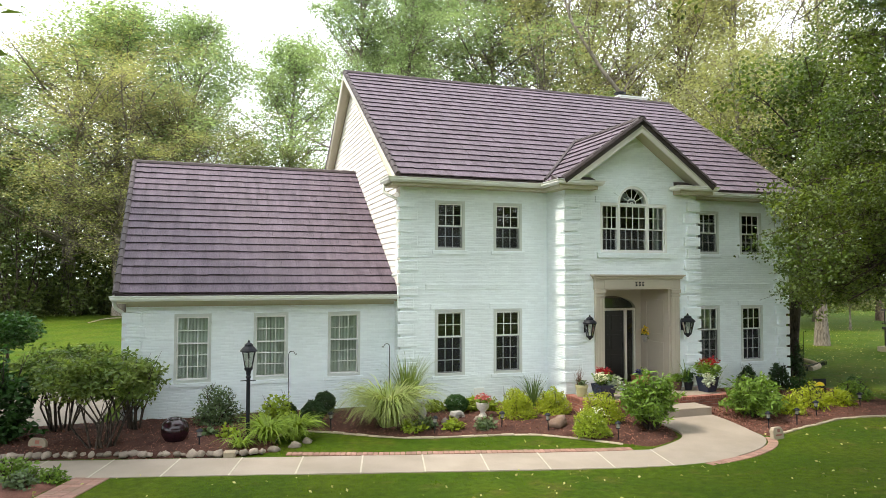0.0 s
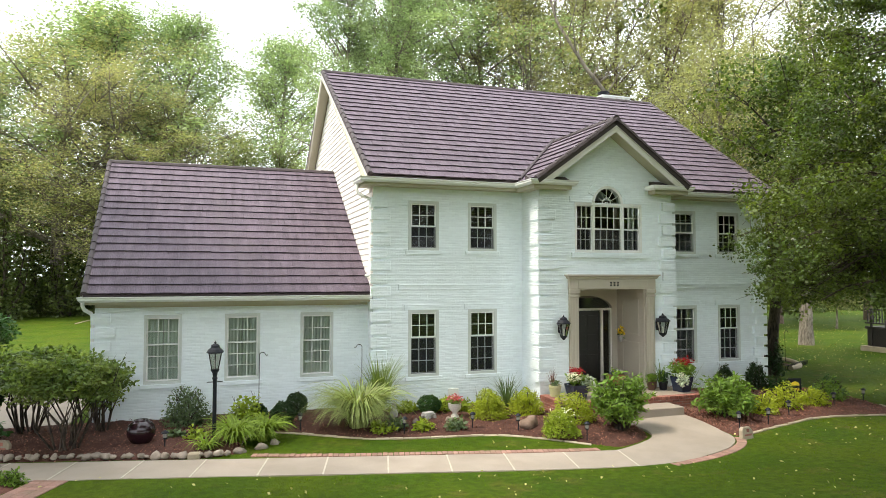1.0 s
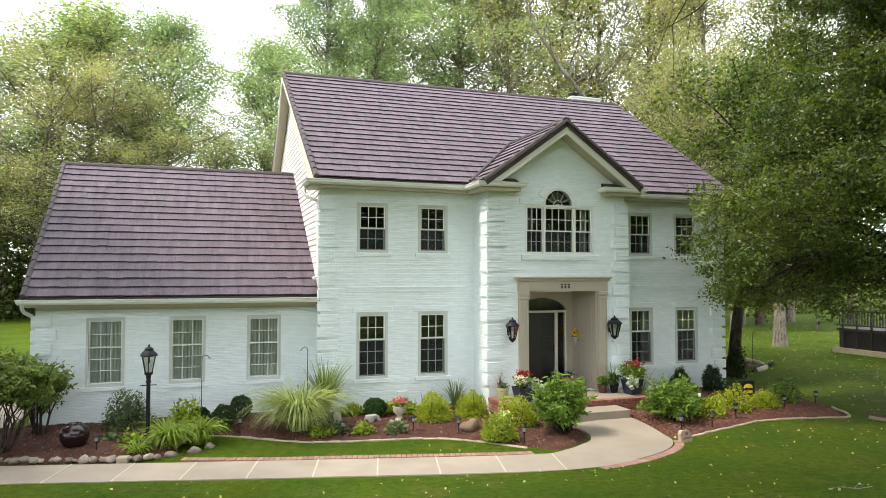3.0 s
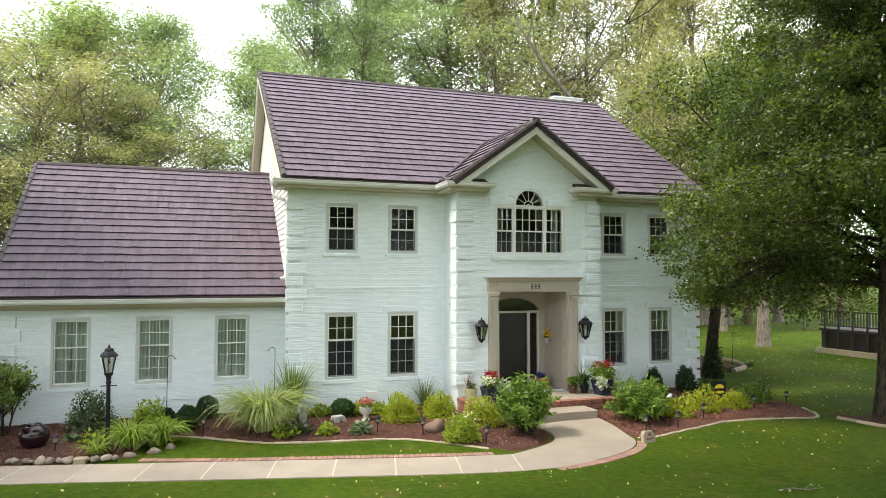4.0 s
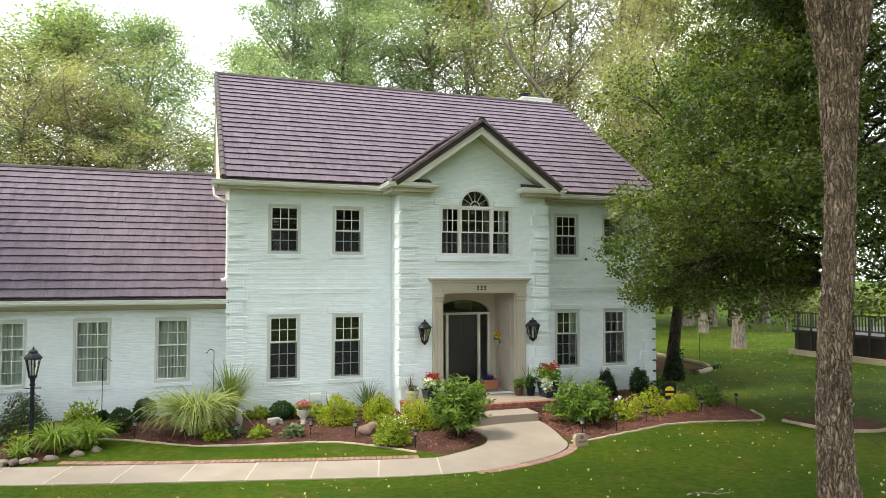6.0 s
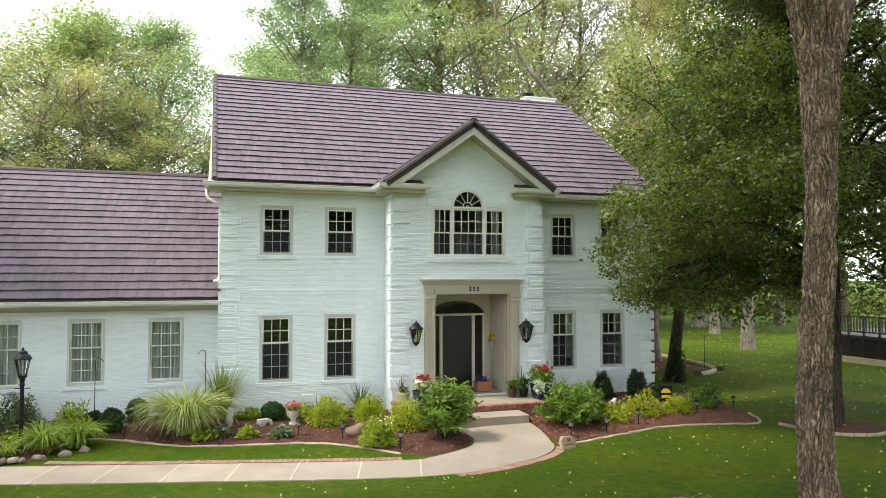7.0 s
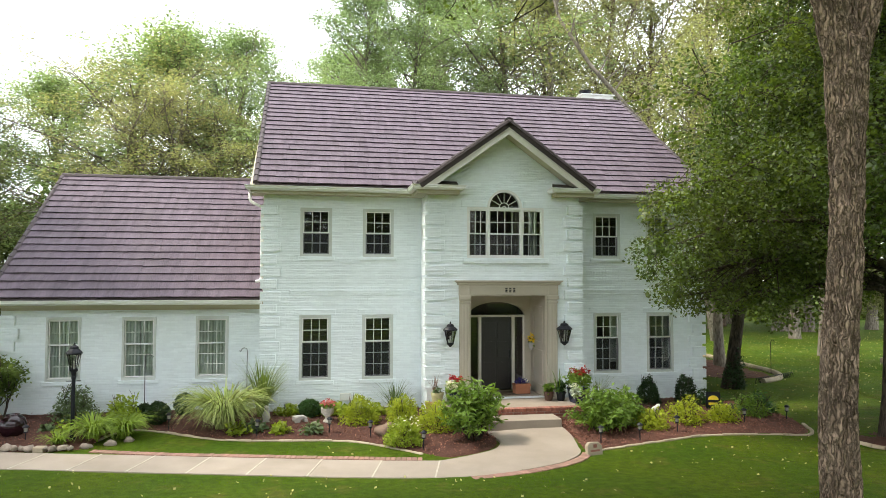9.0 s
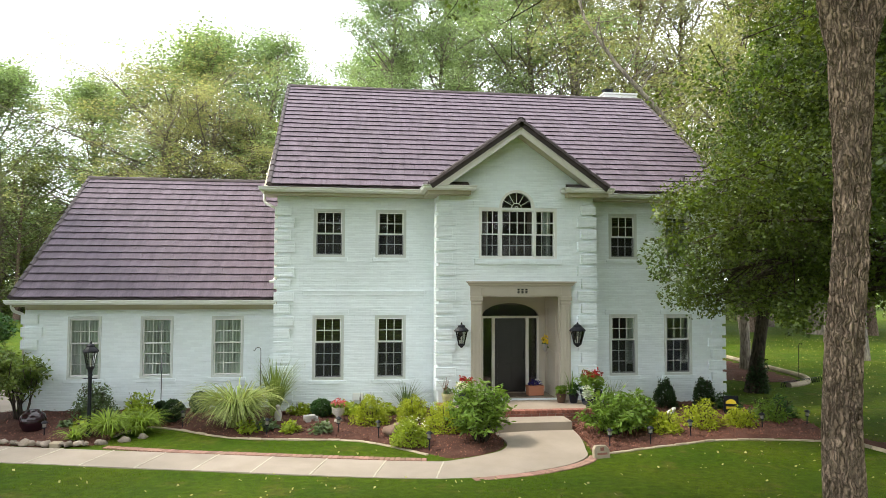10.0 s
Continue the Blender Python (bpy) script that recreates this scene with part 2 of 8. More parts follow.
def leaf_material(name, base, through=0.35, var=0.35, rough=0.5, tip=None, tip_amount=0.3, patch=0.25, shine=0.22, tint=(1.5, 1.5, 0.6)):
    """Thin leaves that let light through; each leaf has its own tone."""
    m = bpy.data.materials.new(name)
    m.use_nodes = True
    nd, lk = m.node_tree.nodes, m.node_tree.links
    bs, out = nd["Principled BSDF"], nd["Material Output"]
    geo = nd.new("ShaderNodeNewGeometry")
    mr = nd.new("ShaderNodeMapRange")
    mr.inputs["To Min"].default_value, mr.inputs["To Max"].default_value = 1 - var, 1 + var
    lk.new(geo.outputs["Random Per Island"], mr.inputs["Value"])
    n1 = nd.new("ShaderNodeTexNoise")
    n1.inputs["Scale"].default_value, n1.inputs["Detail"].default_value = patch, 3
    lk.new(geo.outputs["Position"], n1.inputs["Vector"])
    mx = nd.new("ShaderNodeMix")
    mx.data_type = "RGBA"
    mx.inputs[6].default_value = (*base, 1)
    mx.inputs[7].default_value = (*(tip or [min(1, c * 1.3) for c in base]), 1)
    r2 = nd.new("ShaderNodeMapRange")
    r2.inputs["From Min"].default_value, r2.inputs["From Max"].default_value = 0.38, 0.68
    r2.inputs["To Max"].default_value = tip_amount
    lk.new(n1.outputs["Fac"], r2.inputs["Value"])
    lk.new(r2.outputs[0], mx.inputs[0])
    sc = nd.new("ShaderNodeVectorMath")
    sc.operation = "SCALE"
    lk.new(mx.outputs[2], sc.inputs[0])
    lk.new(mr.outputs[0], sc.inputs["Scale"])
    lk.new(sc.outputs[0], bs.inputs["Base Color"])
    bs.inputs["Roughness"].default_value = rough
    bs.inputs["Specular IOR Level"].default_value = shine
    tr = nd.new("ShaderNodeBsdfTranslucent")
    s2 = nd.new("ShaderNodeVectorMath")
    s2.operation = "MULTIPLY"
    s2.inputs[1].default_value = tint
    lk.new(sc.outputs[0], s2.inputs[0])
    lk.new(s2.outputs[0], tr.inputs["Color"])
    ms = nd.new("ShaderNodeMixShader")
    ms.inputs[0].default_value = through
    lk.new(bs.outputs[0], ms.inputs[1])
    lk.new(tr.outputs[0], ms.inputs[2])
    lk.new(ms.outputs[0], out.inputs["Surface"])
    return m


def bark_material(name, base, dark, scale=14.0, bump=1.0, depth=0.05):
    m = bpy.data.materials.new(name)
    m.use_nodes = True
    nd, lk = m.node_tree.nodes, m.node_tree.links
    bs = nd["Principled BSDF"]
    geo = nd.new("ShaderNodeNewGeometry")
    mp = nd.new("ShaderNodeMapping")
    mp.inputs["Scale"].default_value = (1, 1, 0.22)
    lk.new(geo.outputs["Position"], mp.inputs["Vector"])
    n1 = nd.new("ShaderNodeTexNoise")
    n1.inputs["Scale"].default_value, n1.inputs["Detail"].default_value, n1.inputs["Distortion"].default_value = scale, 6, 0.6
    n2 = nd.new("ShaderNodeTexNoise")
    n2.inputs["Scale"].default_value, n2.inputs["Detail"].default_value = 1.4, 4
    lk.new(mp.outputs[0], n1.inputs["Vector"])
    lk.new(geo.outputs["Position"], n2.inputs["Vector"])
    mr = nd.new("ShaderNodeMapRange")
    mr.inputs["From Min"].default_value, mr.inputs["From Max"].default_value = 0.36, 0.6
    lk.new(n1.outputs["Fac"], mr.inputs["Value"])
    mx = nd.new("ShaderNodeMix")
    mx.data_type = "RGBA"
    mx.inputs[6].default_value, mx.inputs[7].default_value = (*dark, 1), (*base, 1)
    lk.new(mr.outputs[0], mx.inputs[0])
    m2 = nd.new("ShaderNodeMapRange")
    m2.inputs["From Min"].default_value, m2.inputs["From Max"].default_value = 0.3, 0.7
    m2.inputs["To Min"].default_value, m2.inputs["To Max"].default_value = 0.75, 1.25
    lk.new(n2.outputs["Fac"], m2.inputs["Value"])
    sc = nd.new("ShaderNodeVectorMath")
    sc.operation = "SCALE"
    lk.new(mx.outputs[2], sc.inputs[0])
    lk.new(m2.outputs[0], sc.inputs["Scale"])
    lk.new(sc.outputs[0], bs.inputs["Base Color"])
    bs.inputs["Roughness"].default_value = 0.9
    bs.inputs["Specular IOR Level"].default_value = 0.2
    bp = nd.new("ShaderNodeBump")
    bp.inputs["Strength"].default_value, bp.inputs["Distance"].default_value = bump, depth
    lk.new(n1.outputs["Fac"], bp.inputs["Height"])
    lk.new(bp.outputs[0], bs.inputs["Normal"])
    return m


def plate_bark(name, base, dark):
    """Old bark: long plates parted by dark cracks."""
    m = bark_material(name, base, dark, 30, 0.7, 0.015)
    nd, lk = m.node_tree.nodes, m.node_tree.links
    bs = nd["Principled BSDF"]
    geo = nd.new("ShaderNodeNewGeometry")
    warp = nd.new("ShaderNodeTexNoise")
    warp.inputs["Scale"].default_value, warp.inputs["Detail"].default_value = 5.0, 3
    lk.new(geo.outputs["Position"], warp.inputs["Vector"])
    off = nd.new("ShaderNodeVectorMath")
    off.operation = "MULTIPLY_ADD"
    off.inputs[1].default_value = (0.20, 0.20, 0.5)
    lk.new(warp.outputs["Color"], off.inputs[0])
    lk.new(geo.outputs["Position"], off.inputs[2])
    mp = nd.new("ShaderNodeMapping")
    mp.inputs["Scale"].default_value = (17, 17, 2.0)
    lk.new(off.outputs[0], mp.inputs["Vector"])
    vo = nd.new("ShaderNodeTexVoronoi")
    vo.feature = "DISTANCE_TO_EDGE"
    vo.inputs["Scale"].default_value = 1.0
    lk.new(mp.outputs[0], vo.inputs["Vector"])
    mr = nd.new("ShaderNodeMapRange")
    mr.inputs["From Min"].default_value, mr.inputs["From Max"].default_value = 0.01, 0.26
    mr.inputs["To Min"].default_value, mr.inputs["To Max"].default_value = 0.42, 1.1
    lk.new(vo.outputs["Distance"], mr.inputs["Value"])
    old = bs.inputs["Base Color"].links[0].from_socket
    sc = nd.new("ShaderNodeVectorMath")
    sc.operation = "SCALE"
    lk.new(old, sc.inputs[0])
    lk.new(mr.outputs[0], sc.inputs["Scale"])
    lk.new(sc.outputs[0], bs.inputs["Base Color"])
    bp = nd.new("ShaderNodeBump")
    bp.inputs["Strength"].default_value, bp.inputs["Distance"].default_value = 1.0, 0.045
    lk.new(mr.outputs[0], bp.inputs["Height"])
    lk.new(bs.inputs["Normal"].links[0].from_socket, bp.inputs["Normal"])
    lk.new(bp.outputs[0], bs.inputs["Normal"])
    return m


def lawn_material(name, base, light, dry):
    """Mown turf: broad tones, tufts a hand wide, fine blades and a few dry patches."""
    m = bpy.data.materials.new(name)
    m.use_nodes = True
    nd, lk = m.node_tree.nodes, m.node_tree.links
    bs = nd["Principled BSDF"]
    geo = nd.new("ShaderNodeNewGeometry")

    def field(scale, detail, lo, hi, to0, to1):
        n = nd.new("ShaderNodeTexNoise")
        n.inputs["Scale"].default_value, n.inputs["Detail"].default_value = scale, detail
        lk.new(geo.outputs["Position"], n.inputs["Vector"])
        mr = nd.new("ShaderNodeMapRange")
        mr.inputs["From Min"].default_value, mr.inputs["From Max"].default_value = lo, hi
        mr.inputs["To Min"].default_value, mr.inputs["To Max"].default_value = to0, to1
        lk.new(n.outputs["Fac"], mr.inputs["Value"])
        return mr.outputs[0], n.outputs["Fac"]

    broad, _ = field(0.45, 4, 0.35, 0.68, 0.0, 0.75)
    patch, _ = field(1.7, 5, 0.56, 0.72, 0.0, 0.75)
    tuft, tuft_h = field(7.0, 4, 0.3, 0.7, 0.72, 1.22)
    blade, blade_h = field(75.0, 3, 0.3, 0.7, 0.70, 1.30)
    colour = None
    for fac, other in ((broad, light), (patch, dry)):
        mx = nd.new("ShaderNodeMix")
        mx.data_type = "RGBA"
        mx.inputs[6].default_value, mx.inputs[7].default_value = (*base, 1), (*other, 1)
        lk.new(fac, mx.inputs[0])
        if colour:
            lk.new(colour, mx.inputs[6])
        colour = mx.outputs[2]
    for fac in (tuft, blade):
        sc = nd.new("ShaderNodeVectorMath")
        sc.operation = "SCALE"
        lk.new(colour, sc.inputs[0])
        lk.new(fac, sc.inputs["Scale"])
        colour = sc.outputs[0]
    lk.new(colour, bs.inputs["Base Color"])
    bs.inputs["Roughness"].default_value, bs.inputs["Specular IOR Level"].default_value = 0.9, 0.12
    last = None
    for h, dist in ((tuft_h, 0.05), (blade_h, 0.03)):
        bp = nd.new("ShaderNodeBump")
        bp.inputs["Strength"].default_value, bp.inputs["Distance"].default_value = 0.8, dist
        lk.new(h, bp.inputs["Height"])
        if last:
            lk.new(last, bp.inputs["Normal"])
        last = bp.outputs[0]
    lk.new(last, bs.inputs["Normal"])
    return m


def screen_material():
    """Fine insect mesh: mostly open, dark threads."""
    m = bpy.data.materials.new("insect_screen")
    m.use_nodes = True
    nd, lk = m.node_tree.nodes, m.node_tree.links
    bs, out = nd["Principled BSDF"], nd["Material Output"]
    bs.inputs["Base Color"].default_value = (0.022, 0.026, 0.034, 1)
    bs.inputs["Roughness"].default_value = 0.6
    tr, mx, n1, mr = nd.new("ShaderNodeBsdfTransparent"), nd.new("ShaderNodeMixShader"), nd.new("ShaderNodeTexNoise"), nd.new("ShaderNodeMapRange")
    n1.inputs["Scale"].default_value = 3.0
    mr.inputs["To Min"].default_value, mr.inputs["To Max"].default_value = 0.14, 0.26
    lk.new(n1.outputs["Fac"], mr.inputs["Value"])
    lk.new(mr.outputs[0], mx.inputs[0])
    lk.new(tr.outputs[0], mx.inputs[1])
    lk.new(bs.outputs[0], mx.inputs[2])
    lk.new(mx.outputs[0], out.inputs["Surface"])
    return m


def glass_material():
    m = bpy.data.materials.new("window_glass")
    m.use_nodes = True
    nd, lk = m.node_tree.nodes, m.node_tree.links
    out = nd["Material Output"]
    nd.remove(nd["Principled BSDF"])
    tr, gl, mx, fr = nd.new("ShaderNodeBsdfTransparent"), nd.new("ShaderNodeBsdfGlossy"), nd.new("ShaderNodeMixShader"), nd.new("ShaderNodeFresnel")
    tr.inputs[0].default_value = (0.93, 0.96, 0.95, 1)
    gl.inputs["Roughness"].default_value = 0.02
    fr.inputs["IOR"].default_value = 1.52
    lk.new(fr.outputs[0], mx.inputs[0])
    lk.new(tr.outputs[0], mx.inputs[1])
    lk.new(gl.outputs[0], mx.inputs[2])
    lk.new(mx.outputs[0], out.inputs["Surface"])
    return m


PAINT = (0.825, 0.885, 0.90)
m_brick = brick_material("white_painted_brick", PAINT, (0.78, 0.835, 0.85), var=0.035, strength=0.6)
m_walkbrick = material("worn_pink_brick", (0.30, 0.165, 0.125), 0.85, var=0.25, fine=60, bump=0.4, rand=0.2, stain=(0.20, 0.15, 0.10), stain_amount=0.6, stain_scale=2.5)
m_redbrick = material("red_brick", (0.27, 0.105, 0.075), 0.8, var=0.25, fine=60, bump=0.4, rand=0.25)
m_white = material("white_trim_paint", (0.78, 0.78, 0.75), 0.4, var=0.04, bump=0.05)
m_siding = material("white_siding_paint", (0.84, 0.80, 0.75), 0.5, var=0.05, bump=0.05)
m_casing = material("pale_casing_paint", (0.57, 0.595, 0.56), 0.45, var=0.05, bump=0.05)
m_cream = material("cream_trim_paint", (0.66, 0.63, 0.56), 0.45, var=0.06, bump=0.05)
m_taupe = material("taupe_trim_paint", (0.46, 0.41, 0.33), 0.5, var=0.06, bump=0.05)
# beige soffit paint, darkened to carry the shade under the eaves
m_soffit = material("shaded_beige_soffit", (0.46, 0.42, 0.31), 0.6, var=0.05, bump=0.05)
m_tile = material("stone_coated_roof_tile", (0.110, 0.082, 0.104), 0.7, var=0.45, coarse=2.2, fine=22, bump=1.0, depth=0.01, spec=0.35, rand=0.10, stretch=(3.0, 0.4, 0.4), stain=(0.128, 0.100, 0.112), stain_amount=0.35)
m_ridge = material("brown_ridge_cap", (0.052, 0.037, 0.038), 0.7, var=0.35, bump=0.6)
m_glass = glass_material()
m_screen = screen_material()
m_dark = material("darkened_room_surfaces", (0.12, 0.10, 0.09), 0.8, var=0.1, bump=0)
m_curtain = material("sheer_curtain", (0.88, 0.92, 0.85), 0.9, var=0.1, fine=20, bump=0.1)
m_blind = material("brown_window_blind", (0.07, 0.06, 0.05), 0.7, var=0.15, bump=0.1)
m_black = material("black_iron_paint", (0.007, 0.008, 0.013), 0.5, var=0.2, bump=0.1, spec=0.25)
m_door = material("dark_door_paint", (0.022, 0.020, 0.020), 0.3, var=0.2, bump=0.05)
m_concrete = material("pale_concrete", (0.300, 0.250, 0.200), 0.85, var=0.16, coarse=1.6, fine=90, bump=0.3, rand=0.06, stain=(0.225, 0.185, 0.14), stain_amount=0.75, stain_scale=0.9)
m_mulch = material("red_brown_mulch", (0.12, 0.055, 0.04), 0.95, var=0.45, coarse=3, fine=45, bump=1.0, depth=0.03, rand=0.4, spec=0.2)
m_stone = material("field_stone", (0.25, 0.205, 0.165), 0.85, var=0.3, coarse=4, fine=50, bump=0.5, depth=0.01, rand=0.35)
m_edging = material("pale_edging_stone", (0.34, 0.28, 0.20), 0.85, var=0.2, coarse=5, fine=60, bump=0.4, rand=0.2)
m_grass = lawn_material("lawn_turf", (0.043, 0.083, 0.002), (0.081, 0.111, 0.004), (0.102, 0.102, 0.016))
m_bark = bark_material("grey_brown_bark", (0.185, 0.135, 0.10), (0.07, 0.048, 0.036), 24, 1.0, 0.03)
m_oldbark = plate_bark("old_plated_bark", (0.335, 0.245, 0.175), (0.17, 0.118, 0.082))
m_darkbark = bark_material("dark_bark", (0.085, 0.065, 0.05), (0.025, 0.02, 0.016), 18)
m_palebark = bark_material("pale_bark", (0.26, 0.225, 0.18), (0.11, 0.09, 0.07), 16, 0.7, 0.03)

# ---- ground ----
def ground_z(x, y):
    z = -0.325 + 0.055 * min(max(-y - 6.6, 0.0), 5.0)
    far = math.hypot(x - 4, y)
    if far > 25:
        z += 0.12 * math.sin(x * 0.09) * math.sin(y * 0.07) * min(1, (far - 25) / 20)
    return z


xs = [-900, -400, -200, -120, -80] + [-60 + 2.5 * i for i in range(12)] + [-30 + 0.75 * i for i in range(88)] + [36 + 3 * i for i in range(10)] + [80, 120, 200, 400, 900]
ys = [-900, -300, -120, -60, -35] + [-24 + 0.75 * i for i in range(70)] + [29 + 3 * i for i in range(18)] + [100, 150, 250, 500, 900]
gv = [(x, y, ground_z(x, y) + (0.02 * noise.noise((x * 0.6, y * 0.6, 0)) if -30 < x < 36 and y > -24 else 0)) for y in ys for x in xs]
nx = len(xs)
gf = [(j * nx + i, j * nx + i + 1, (j + 1) * nx + i + 1, (j + 1) * nx + i) for j in range(len(ys) - 1) for i in range(nx - 1)]
ground = tagged(raw("ground", gv, gf, m_grass, smooth=True), "mown green lawn with small fallen leaves", "lawn", kind="structure")

# ---- house: the shell ----
house = tagged(empty("house"), "two storey white painted brick house with brown shake roof", "house")
BASE = -0.5
WIN_UP = (4.06, 5.28)
WIN_LO = (0.65, 2.31)
WIN_WING = (0.70, 2.27)
MAIN_X = (1.41, 3.135, 9.99, 11.69)
WING_X = (-5.17, -3.28, -1.385)
FW = 0.36 + 0.075   # half the width of a window with its casing


def wall_front(name, x0, x1, z0, z1, y, thick, holes, parent=house, label=""):
    """A wall that faces -y, with openings (x0, x1, z0, z1) through it."""
    cx = sorted({x0, x1, *[h[0] for h in holes], *[h[1] for h in holes]})
    cz = sorted({z0, z1, *[h[2] for h in holes], *[h[3] for h in holes]})
    bm = bmesh.new()
    vs = {}

    def vert(x, yy, z):
        k = (round(x, 4), round(yy, 4), round(z, 4))
        if k not in vs:
            vs[k] = bm.verts.new(k)
        return vs[k]

    def solid(i, j):
        if not (0 <= i < len(cx) - 1 and 0 <= j < len(cz) - 1):
            return False
        mx, mz = (cx[i] + cx[i + 1]) / 2, (cz[j] + cz[j + 1]) / 2
        return not any(h[0] < mx < h[1] and h[2] < mz < h[3] for h in holes)

    for i in range(len(cx) - 1):
        for j in range(len(cz) - 1):
            if not solid(i, j):
                continue
            a, b, c, d = cx[i], cx[i + 1], cz[j], cz[j + 1]
            bm.faces.new((vert(a, y, c), vert(b, y, c), vert(b, y, d), vert(a, y, d)))
            bm.faces.new((vert(a, y + thick, d), vert(b, y + thick, d), vert(b, y + thick, c), vert(a, y + thick, c)))
            if not solid(i - 1, j):
                bm.faces.new((vert(a, y, c), vert(a, y, d), vert(a, y + thick, d), vert(a, y + thick, c)))
            if not solid(i + 1, j):
                bm.faces.new((vert(b, y, d), vert(b, y, c), vert(b, y + thick, c), vert(b, y + thick, d)))
            if not solid(i, j - 1):
                bm.faces.new((vert(a, y, c), vert(a, y + thick, c), vert(b, y + thick, c), vert(b, y, c)))
            if not solid(i, j + 1):
                bm.faces.new((vert(a, y + thick, d), vert(a, y, d), vert(b, y, d), vert(b, y + thick, d)))
    return part(name, bm, m_brick, parent, label)


def hole(cx, zz):
    return (cx - FW, cx + FW, zz[0] - 0.06, zz[1] + 0.075)


TH = 0.3
EAVE = 5.69
BAY0, BAY1, BAYY, BAYC = 4.36, 8.68, -1.09, 6.52
w_left = wall_front("wall", 0, BAY0 + 0.3, BASE, EAVE, 0, TH, [hole(x, z) for x in MAIN_X[:2] for z in (WIN_UP, WIN_LO)])
w_right = wall_front("wall", BAY1 - 0.3, 13.09, BASE, EAVE, 0, TH, [hole(x, z) for x in MAIN_X[2:] for z in (WIN_UP, WIN_LO)])
# the projecting bay with the porch opening and the three-part window
BW = (5.455, 7.64, 3.96, 5.345)      # three-part window with its casing
ARC = (6.52, 5.345, 0.50)           # fanlight: centre x, spring height, radius
w_bay = wall_front("wall", BAY0, BAY1, BASE, EAVE, BAYY, TH, [BW, (5.50, 7.74, 0.13, 2.97), (ARC[0] - ARC[2], ARC[0] + ARC[2], 5.345, EAVE)])
# gable wall above the eaves, with the round head of the fanlight
bm = bmesh.new()
pk = 7.40


def gable_z(x):
    return pk - abs(x - BAYC) * 0.715


n = 16
arc = [(ARC[0] + ARC[2] * math.cos(a), ARC[1] + ARC[2] * math.sin(a)) for a in (math.pi * k / n for k in range(n + 1))]
# wall parts beside the arch below the eaves line, and the gable over it
for s in (1, -1):
    side = [(p[0], p[1]) for p in arc if (p[0] - ARC[0]) * s >= -1e-6]
    side.sort(key=lambda p: p[1])
    pts = side + [(ARC[0], gable_z(ARC[0])), (ARC[0] + s * 2.16, gable_z(ARC[0] + 2.16)), (ARC[0] + s * 2.16, EAVE), (ARC[0] + s * ARC[2], EAVE)]
    prism(bm, pts if s > 0 else pts[::-1], BAYY + 0.001, BAYY + TH)
part("wall", bm, m_brick, house, "white painted brick gable over the entrance")
# sides of the bay, gable ends, back, wing walls
bm = bmesh.new()
box(bm, BAY0, BAY0 + TH, BAYY + TH, 0.0, BASE, EAVE)
part("wall", bm, m_brick, house)
bm = bmesh.new()
box(bm, BAY1 - TH, BAY1, BAYY + TH, 0.0, BASE, EAVE)
part("wall", bm, m_brick, house)
RIDGE_Y, RIDGE_Z, DEPTH = 6.335, 10.55, 12.67
SL = (RIDGE_Z - 5.93) / (RIDGE_Y + 0.47)
for x0, x1 in ((0.0, TH), (13.09 - TH, 13.09)):
    bm = bmesh.new()
    box(bm, x0, x1, TH, DEPTH, BASE, EAVE)
    a = [bm.verts.new((x0, y, z)) for y, z in ((0, EAVE), (DEPTH, EAVE), (DEPTH, 5.93 + 0.47 * SL - 0.15), (RIDGE_Y, RIDGE_Z - 0.17), (0, 5.93 + 0.47 * SL - 0.15))]
    b = [bm.verts.new((x1, v.co.y, v.co.z)) for v in a]
    bm.faces.new(a)
    bm.faces.new(b[::-1])
    for i in range(5):
        bm.faces.new((a[i], a[(i + 1) % 5], b[(i + 1) % 5], b[i]))
    part("wall", bm, m_brick, house)
bm = bmesh.new()
box(bm, 0.3, 12.79, DEPTH - TH, DEPTH, BASE, EAVE)
part("wall", bm, m_brick, house)
WY, WX0 = 0.55, -6.70
w_wing = wall_front("wall", WX0, 0.0, BASE, 2.64, WY, TH, [hole(x, WIN_WING) for x in WING_X], label="white painted brick wall of the low wing")
W_RY, W_RZ, W_EY, W_EZ = 5.907, 6.88, 0.08, 2.85
W_SL = (W_RZ - W_EZ) / (W_RY - W_EY)
bm = bmesh.new()
a = [bm.verts.new((WX0, y, z)) for y, z in ((WY + TH, BASE), (11.3, BASE), (11.3, 2.95), (W_RY, W_RZ - 0.2), (WY + TH, 3.05))]
b = [bm.verts.new((WX0 + TH, v.co.y, v.co.z)) for v in a]
bm.faces.new(a)
bm.faces.new(b[::-1])
for i in range(5):
    bm.faces.new((a[i], a[(i + 1) % 5], b[(i + 1) % 5], b[i]))
part("wall", bm, m_brick, house)
bm = bmesh.new()
box(bm, WX0, 0, 11.0, 11.3, BASE, 2.9)
part("wall", bm, m_brick, house)
# floors and partitions that close the rooms, coloured dark for lack of light
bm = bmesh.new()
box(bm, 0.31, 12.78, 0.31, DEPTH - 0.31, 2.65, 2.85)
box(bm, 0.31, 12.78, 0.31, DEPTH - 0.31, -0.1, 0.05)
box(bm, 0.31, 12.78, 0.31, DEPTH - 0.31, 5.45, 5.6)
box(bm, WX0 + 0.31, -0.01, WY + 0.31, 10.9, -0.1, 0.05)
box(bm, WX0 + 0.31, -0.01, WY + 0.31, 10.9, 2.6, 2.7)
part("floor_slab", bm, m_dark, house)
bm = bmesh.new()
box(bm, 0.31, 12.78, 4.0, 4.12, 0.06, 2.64)
